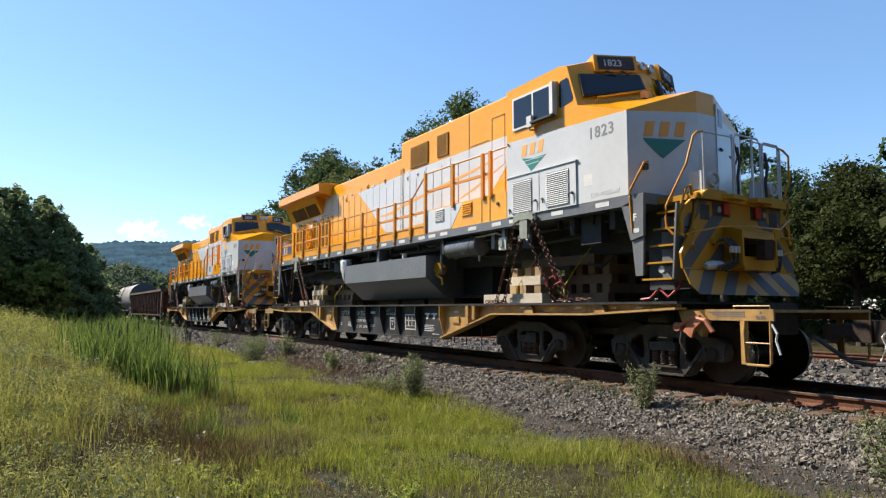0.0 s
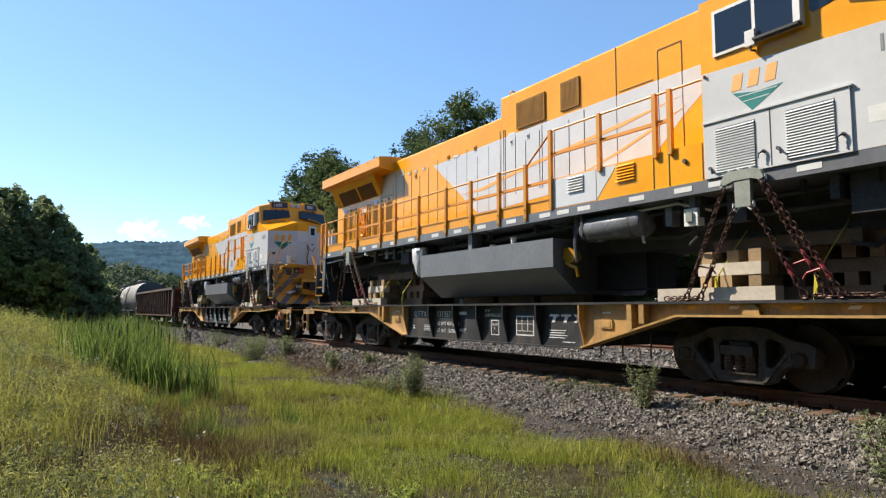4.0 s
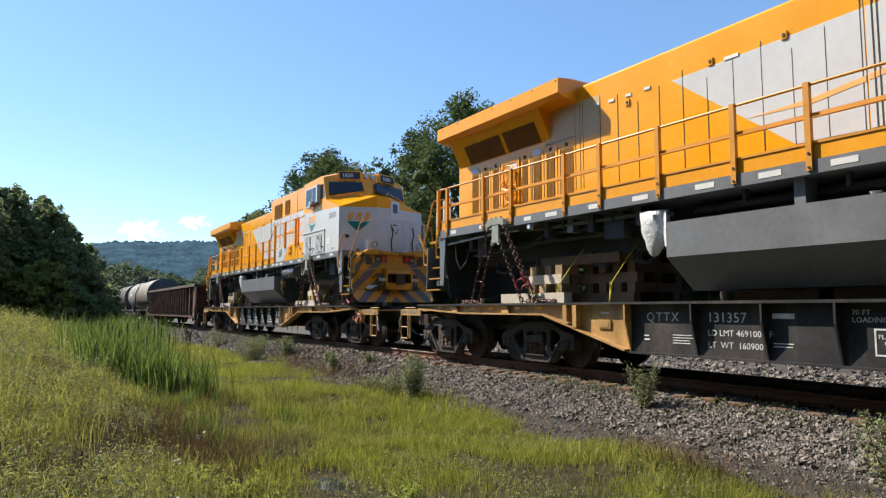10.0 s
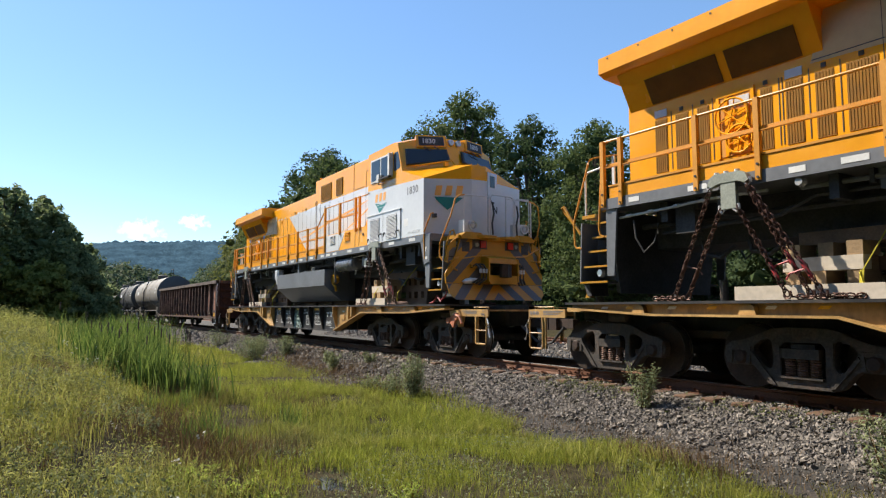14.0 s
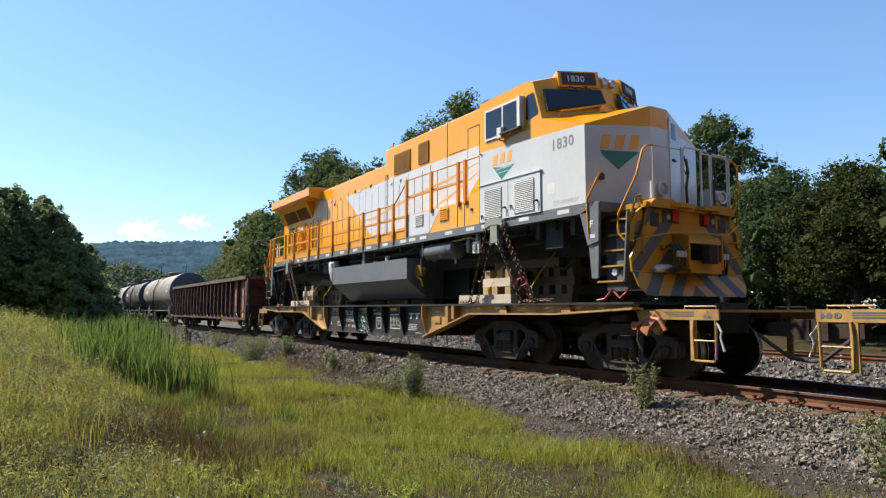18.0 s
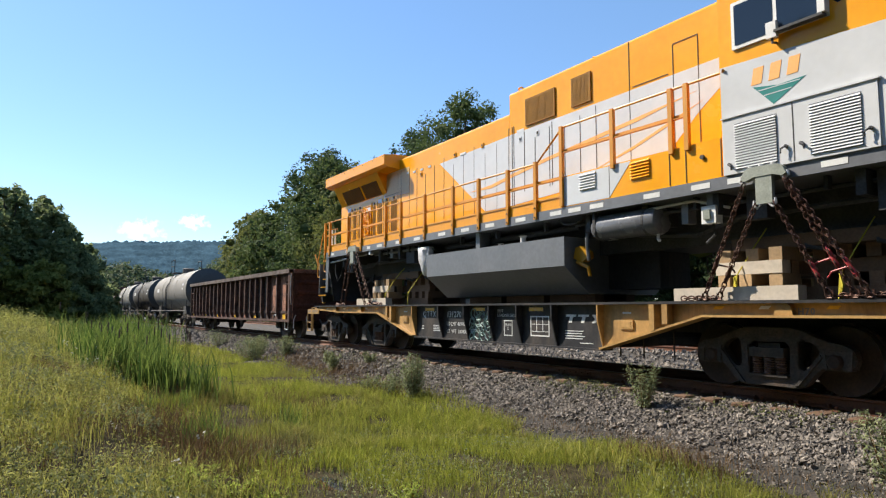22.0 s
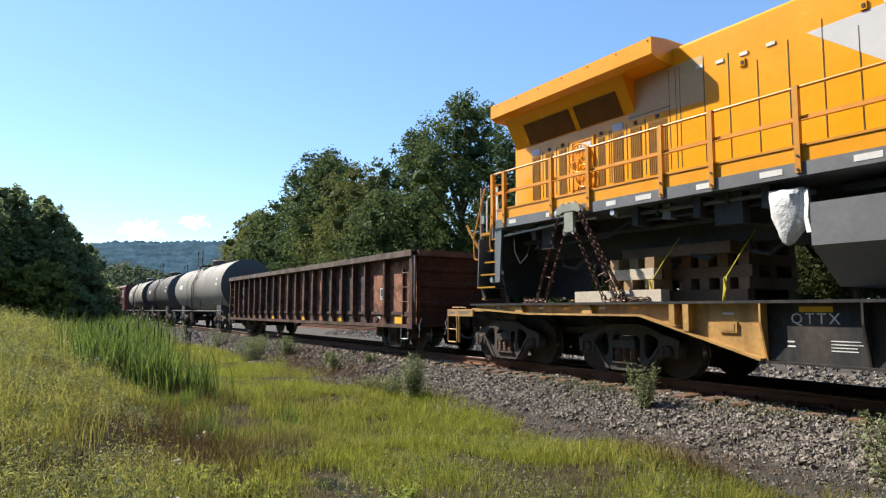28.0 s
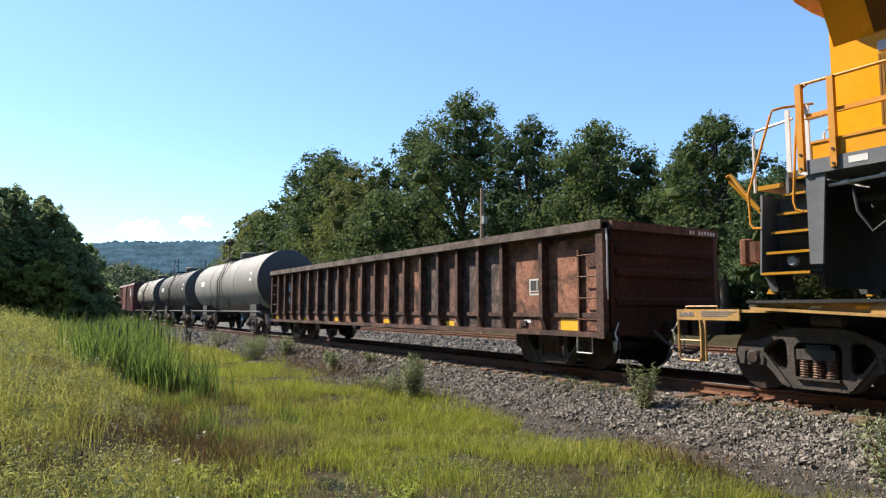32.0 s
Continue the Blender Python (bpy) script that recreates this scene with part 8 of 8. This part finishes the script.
def herb_clumps(name, spots, hmin, hmax, per, leaf, material, label, rng, aspect=0.38, spread=0.5):
    """Leafy plants: stems from one foot that spread upwards, leaves thickest towards the top."""
    k = len(spots)
    h = rng.uniform(hmin, hmax, k) * np.clip(sward(spots[:, 0], spots[:, 1]), 0.6, 1.3)
    stems = 6
    a = rng.uniform(0, 2 * np.pi, (k, stems))
    out = rng.uniform(0.1, spread, (k, stems)) * h[:, None]
    which = rng.integers(0, stems, (k, per))
    t = rng.uniform(0.1, 1.0, (k, per)) ** 0.6
    aa, oo = np.take_along_axis(a, which, 1), np.take_along_axis(out, which, 1)
    p = np.stack([spots[:, :1] + np.cos(aa) * oo * t ** 1.4, spots[:, 1:] + np.sin(aa) * oo * t ** 1.4, h[:, None] * t * (1 - 0.25 * rng.uniform(0, 1, (k, per)))], -1)
    p += rng.normal(0, 1, p.shape) * np.array((0.035, 0.035, 0.02)) * (h[:, None, None] / 0.5)
    p[..., 2] = np.maximum(p[..., 2], 0.02) + land(spots[:, 0], spots[:, 1])[:, None]
    p = p.reshape(-1, 3)
    face = np.stack([np.cos(aa), np.sin(aa), np.full(aa.shape, 0.9)], -1).reshape(-1, 3)
    me = leaf_mesh(name, p, face, leaf * (1 + 0.045 * np.maximum(np.abs(p[:, 0]) - 8, 0)), rng, material, aspect)
    return tagged(new(name, me), label, "weeds", kind="stuff")


def bank_spots(rng, boxes, f, keep, seed):
    a, c = scatter(rng, boxes, f, keep, seed)
    ok = outside_hollows(a, c, rng) & (c < bank_edge(a) - 0.1 + 4 * smooth_step(-17, -24, a))
    return np.stack([a[ok], c[ok]], -1)


herb_clumps("goldenrod", bank_spots(rng, ((1500, -13, -4.5, -4.5, 2.0), (1500, -25, -12, -8, 2.2)), 0.7, 0.55, 5), 0.38, 0.78, 44, 0.019, LEAF_SUNNYWEED, "tall yellow-green goldenrod stalks", rng, 0.3, 0.35)
herb_clumps("field_herbs", bank_spots(rng, ((1300, -13, -4.5, -4.5, 2.0), (1200, -25, -12, -8, 2.2)), 1.0, 0.35, 6), 0.25, 0.55, 50, 0.022, GREYWEED, "grey-green leafy field herbs", rng, 0.45, 0.7)
herb_clumps("weed_foliage", bank_spots(rng, ((1900, -50, -23, -14, 6.0),), 0.5, 0.6, 7), 0.4, 0.85, 26, 0.022, LEAF_SUNNYWEED, "small leaves of far field weeds", rng)
herb_clumps("brown_herbs", bank_spots(rng, ((500, -12.5, -7.5, -0.5, 2.2), (350, -17, -12, 0.0, 2.4)), 1.2, 0.5, 8), 0.25, 0.5, 40, 0.014, DRYSTEM, "browned weed tops beside the ditch", rng, 0.3, 0.6)
# small pale flower heads over the weeds
spots = bank_spots(rng, ((70, -13, -5, -4.5, 1.8), (110, -24, -13, -7, 2.0)), 0.9, 0.4, 12)
p = np.stack([np.repeat(spots[:, 0], 6), np.repeat(spots[:, 1], 6), np.repeat(land(spots[:, 0], spots[:, 1]) + rng.uniform(0.4, 0.75, len(spots)), 6)], -1) + rng.normal(0, 0.022, (len(spots) * 6, 3))
me = leaf_mesh("flower_heads", p, np.tile((0.0, 0.0, 1.0), (len(p), 1)), 0.012, rng, PALEFLOWER, 0.8)
tagged(new("flower_heads", me), "small pale flower heads over the weeds", "flowers", kind="stuff")
# dead litter on the soil between the plants
x, y = rng.uniform(-15, -2, 20000), rng.uniform(0.5, 6.9, 20000)
blades("plant_litter", x, y, rng.uniform(0.03, 0.10, len(x)), np.full(len(x), 0.007), 1.9, rng, LITTER, "dead brown plant litter on the soil", "litter")
# low broad-leaved weeds in the nearest grass
x, y = scatter(rng, ((16000, -9.5, -2.2, 2.0, 6.1),), 1.4, 0.2, 14)
me = leaf_mesh("low_broadleaf", np.stack([x, y, land(x, y) + rng.uniform(0.02, 0.13, len(x))], -1), np.tile((0.0, 0.0, 1.0), (len(x), 1)), 0.017, rng, GREYWEED, 0.45)
tagged(new("low_broadleaf", me), "low grey-green broad-leaved weeds in the grass", "weeds", kind="stuff")
# taller tufts, each arching from one foot
tx, ty = scatter(rng, ((620, -16, -2.2, 1.2, 6.7),), 0.9, 0.4, 15)
x = np.repeat(tx, 40) + rng.normal(0, 0.05, len(tx) * 40)
y = np.repeat(ty, 40) + rng.normal(0, 0.05, len(tx) * 40)
ok = outside_hollows(x, y, rng)
x, y = x[ok], y[ok]
blades("grass_tufts", x, y, rng.uniform(0.12, 0.34, len(x)), np.full(len(x), 0.006), 0.95, rng, BLADE_TALL, "taller tufts of meadow grass", "grass")
x, y = rng.uniform(-30, -9, 16000), rng.uniform(1.6, 7.2, 16000)
ok = (patches(x, y, 0.5, 16) > 0.42) & outside_hollows(x, y, rng)
x, y = x[ok], y[ok]
blades("ditch_grass", x, y, rng.uniform(0.15, 0.42, len(x)) * sward(x, y), 0.005 + 0.0002 * np.abs(x), 0.7, rng, BLADE, "rank grass in the ditch", "grass")
# dark green sedge at the foot of the bank
sx, sy = np.array((-9.2, -9.6, -8.9, -11.6, -10.4, -12.6)), np.array((1.85, 2.1, 2.2, 1.7, 3.6, 2.4))
x = np.repeat(sx, 70) + rng.normal(0, 0.16, len(sx) * 70)
y = np.repeat(sy, 70) + rng.normal(0, 0.10, len(sx) * 70)
blades("sedge", x, y, rng.uniform(0.25, 0.62, len(x)), np.full(len(x), 0.009), 0.4, rng, CATTAIL, "dark green sedge beside the ditch", "sedge")
x = np.concatenate([rng.normal(-14.3, 0.9, 900), rng.normal(-12.4, 1.0, 500), rng.normal(-9.3, 1.0, 800), rng.normal(-5.2, 0.45, 500), rng.normal(-7.9, 0.7, 700)])
y = np.concatenate([rng.normal(2.5, 0.4, 900), rng.normal(4.3, 0.4, 500), rng.normal(1.7, 0.4, 800), rng.normal(6.3, 0.18, 500), rng.normal(2.1, 0.4, 700)])
blades("dry_grass", x, y, rng.uniform(0.15, 0.42, len(x)), np.full(len(x), 0.006), 0.7, rng, DRYSTEM, "dead reddish grass at the ditch edge", "grass")
# cattail stand in the ditch
xs_, ys_ = [], []
for cx, cy, rx, ry, n_ in ((-16.2, 1.55, 1.2, 0.6, 330), (-14.7, 2.35, 1.0, 0.6, 330), (-17.6, 1.9, 1.6, 0.9, 420), (-20.0, 1.8, 2.2, 1.0, 480), (-23.0, 2.2, 2.6, 1.2, 520), (-26.6, 2.7, 3.4, 1.4, 560), (-31.0, 3.4, 4.4, 1.6, 560), (-37, 4.3, 5.4, 1.8, 480), (-13.7, 2.95, 0.6, 0.35, 90)):
    a = rng.normal(0, 0.5, (n_, 2))
    xs_.append(cx + a[:, 0] * rx), ys_.append(cy + a[:, 1] * ry)
x, y = np.concatenate(xs_), np.concatenate(ys_)
h = rng.uniform(0.65, 1.0, len(x)) * (1.0 + 0.7 * patches(x, y, 0.8, 17))
blades("cattails", x, y, h * (1 - 0.12 * smooth_step(-16, -13.5, x)) * (1 + 0.22 * smooth_step(-18, -26, x)), np.full(len(x), 0.026), 0.42, rng, CATTAIL, "dense green cattail reeds in the ditch", "reeds")
pick = rng.choice(len(x), 60, replace=False)
for i in pick[:40]:
    h = rng.uniform(1.1, 1.55)
    c = tagged(new("cattail"), "brown cattail head on a green stalk", "cattail", "cattail heads")
    c.location = (x[i], y[i], float(land(x[i], y[i])))
    part("stalk", rod(B(), [(0, 0, 0), (0.01, 0.01, h)], 0.006, 5), CATTAIL, c)
    part("head", turned_z(B(), 0.01, 0.01, [(h - 0.2, 0.004), (h - 0.18, 0.014), (h - 0.03, 0.014), (h, 0.003)], 7), BARK, c, "brown seed head")


def weed(x, y, h, w, seed, material=WEEDLEAF, zfun=None, leaves=700, size=0.028, label="bushy green weed growing from the ballast edge"):
    rng = np.random.default_rng(seed)
    z0 = float(zfun(y)) if zfun else float(land(x, y))
    ob = tagged(new("weed_bush"), label, "weed", "ballast weeds")
    ob.location = (x, y, z0 - 0.02)
    b = B()
    pts, face = [], []
    for i in range(15):
        a, tilt = rng.uniform(0, 6.28), rng.uniform(0.05, 0.55)
        top = np.array((math.cos(a) * tilt * w, math.sin(a) * tilt * w, h * rng.uniform(0.6, 1.0)))
        rod(b, [(0, 0, 0), tuple(top * np.array((0.6, 0.6, 0.45))), tuple(top)], [0.008, 0.006, 0.003], 5)
        k = leaves // 15
        t = rng.uniform(0.15, 1.03, (k, 1))
        off = rng.normal(0, 1, (k, 3)) * np.array((1, 1, 0.5)) * 0.055 * w / 0.6 * (1.25 - 0.6 * t)
        pts.append(top * np.concatenate([t ** 0.8, t ** 0.8, t], 1) + off)
        face.append(off / (np.linalg.norm(off, axis=1, keepdims=True) + 1e-6) * 0.6 + np.array((0, 0, 0.6)))
    part("stem_cluster", b, DRYSTEM, ob)
    p = np.concatenate(pts)
    p[:, 2] = np.maximum(p[:, 2], 0.03)
    lv = new("foliage", leaf_mesh("foliage", p, np.concatenate(face), size, rng, material, 0.3))
    lv.parent = ob
    return ob


for i, (x, y, h, w, n_) in enumerate(((-7.0, 7.95, 0.72, 0.50, 1300), (-11.75, 6.65, 0.98, 0.80, 3600), (-12.6, 6.5, 0.45, 0.6, 1100), (-13.6, 6.5, 0.40, 0.5, 800), (-13.4, 7.0, 0.55, 0.4, 700), (-17.6, 7.3, 0.55, 0.5, 700), (-22.6, 7.6, 0.75, 0.9, 1300), (-23.6, 6.7, 0.95, 1.2, 1700), (-25.2, 7.3, 0.8, 1.3, 1300), (-31.5, 7.4, 0.8, 1.2, 800), (-3.25, 7.25, 0.75, 0.7, 1500), (-19.0, 7.7, 0.4, 0.5, 500), (-16.6, 8.0, 0.35, 0.4, 400))):
    weed(x, y, h, w, 400 + i, GREYWEED, bed_height if y > 7.2 else None, n_, 0.026 if x > -14 else 0.04)
for i, (x, y, h, w, n_) in enumerate(((-6.95, 1.45, 0.30, 0.55, 500), (-6.60, 1.75, 0.26, 0.5, 450), (-6.75, 1.30, 0.32, 0.5, 450), (-6.2, 2.0, 0.20, 0.4, 300), (-7.3, 1.4, 0.22, 0.4, 300), (-5.6, 3.1, 0.18, 0.5, 350))):
    weed(x, y, h, w, 430 + i, LEAF_FRESH, None, n_, 0.024, "fresh yellow-green leafy herb in the meadow")
# low dry weeds along the ballast edge
x = rng.uniform(-34, 0, 5200)
y = 6.95 + edge_wiggle(x) * 0.6 + rng.normal(0, 0.32, len(x)) + 0.35 * smooth_step(-14, -24, x)
blades("dry_weeds", x, y, rng.uniform(0.04, 0.15, len(x)), np.full(len(x), 0.006), 0.9, rng, DRYSTEM, "dead reddish-brown weed stems", "weeds", zfun=bed_top)
# the meadow goes on round the viewer
x = np.concatenate([rng.uniform(-2.1, 12, 9000), rng.uniform(-5.0, 12, 9000)])
y = np.concatenate([rng.uniform(0.0, 6.6, 9000), rng.uniform(-10, 0.0, 9000)])
ok = np.hypot(x, y) > 0.7
x, y = x[ok], y[ok]
blades("meadow_grass", x, y, rng.uniform(0.06, 0.22, len(x)), np.full(len(x), 0.012), 0.8, rng, BLADE, "short sparse meadow grass on brown soil", "grass")
# dead stalks in the ditch beside the reeds
x = np.concatenate([rng.normal(-10.6, 1.0, 900), rng.normal(-9.0, 0.8, 550), rng.normal(-14.6, 0.8, 500)])
y = np.concatenate([rng.normal(1.7, 0.4, 900), rng.normal(1.9, 0.35, 550), rng.normal(2.9, 0.3, 500)])
blades("dead_stalks", x, y, rng.uniform(0.15, 0.5, len(x)), np.full(len(x), 0.007), 0.7, rng, DRYSTEM, "dead brown stalks in the ditch by the reeds", "weeds")
# a browned stand of dead weeds between the meadow and the stones
x = np.concatenate([rng.normal(-17.5, 1.8, 2600), rng.normal(-13.2, 0.7, 800), rng.normal(-21.5, 1.3, 1300)])
y = np.concatenate([rng.normal(7.25, 0.45, 2600), rng.normal(6.75, 0.25, 800), rng.normal(7.6, 0.35, 1300)])
blades("dead_weeds", x, y, rng.uniform(0.06, 0.28, len(x)), np.full(len(x), 0.007), 0.8, rng, DRYSTEM, "browned stand of dead weeds at the ballast's foot", "weeds", zfun=bed_top)
x = np.concatenate([rng.normal(-8.6, 0.7, 500), rng.normal(-5.2, 0.8, 250), rng.normal(-16, 2, 500)])
y = np.concatenate([rng.normal(8.35, 0.15, 500), rng.normal(8.3, 0.12, 250), rng.normal(8.1, 0.25, 500)])
me = leaf_mesh("low_weeds", np.stack([x, y, bed_height(y) + rng.uniform(0.02, 0.12, len(x))], -1), np.tile((0.0, 0.0, 1.0), (len(x), 1)), 0.026, rng, WEEDLEAF, 0.4)
tagged(new("low_weeds", me), "low green weeds between the stones", "weeds", kind="stuff")
# a little standing water in the deepest hollow
pd = B()
pd.faces.new([pd.verts.new((-6.62 + 0.30 * math.cos(a) * (1 + 0.2 * math.sin(3 * a)), 2.72 + 0.16 * math.sin(a), 0.0)) for a in (j * math.pi / 10 for j in range(20))])
pd = part("water", pd, PUDDLE, None)
pd.location.z = float(land(-6.62, 2.72)) + 0.012
tagged(pd, "small puddle of standing water in the grass", "puddle", kind="structure")

scrap = tagged(new("scrap_timber"), "short dark length of scrap timber lying on cinders", "timber")
scrap.location, scrap.rotation_euler = (-5.34, 7.05, float(bed_top(np.array(-5.34), np.array(7.05)))), (0, 0, radians(-24))
part("plank", slab(B(), -0.17, 0.17, -0.04, 0.04, -0.01, 0.045), BARK, scrap, bevel=0.008)

# utility pole beyond the tracks
up = tagged(new("utility_pole"), "bare grey wooden utility pole with a small box", "utility pole")
up.location = (-31.6, 22.4, float(land(-31.6, 22.4)) - 0.1)
part("pole", turned_z(B(), 0, 0, [(0, 0.15), (9.55, 0.10), (9.55, 0.0)], 12), POLEWOOD, up)
part("box", slab(B(), 0.12, 0.36, -0.12, 0.12, 7.4, 7.85), PADGREY, up, "small pale metal box", bevel=0.02)


def motions():
    """The whole train rolls past; every wheelset turns with it."""
    steps = [i * 1.0 for i in range(33)]
    for ob, x, z in ROLLING:
        walk(ob, [(t, pose(x + rolled(t), YC, z)) for t in steps])
    turns = [i * 0.32 for i in range(101)]
    for ws, x in SPIN:
        walk(ws, [(t, pose(x, 0, 0.457, 0, math.degrees(rolled(t) / 0.457), 0)) for t in turns])


motions()
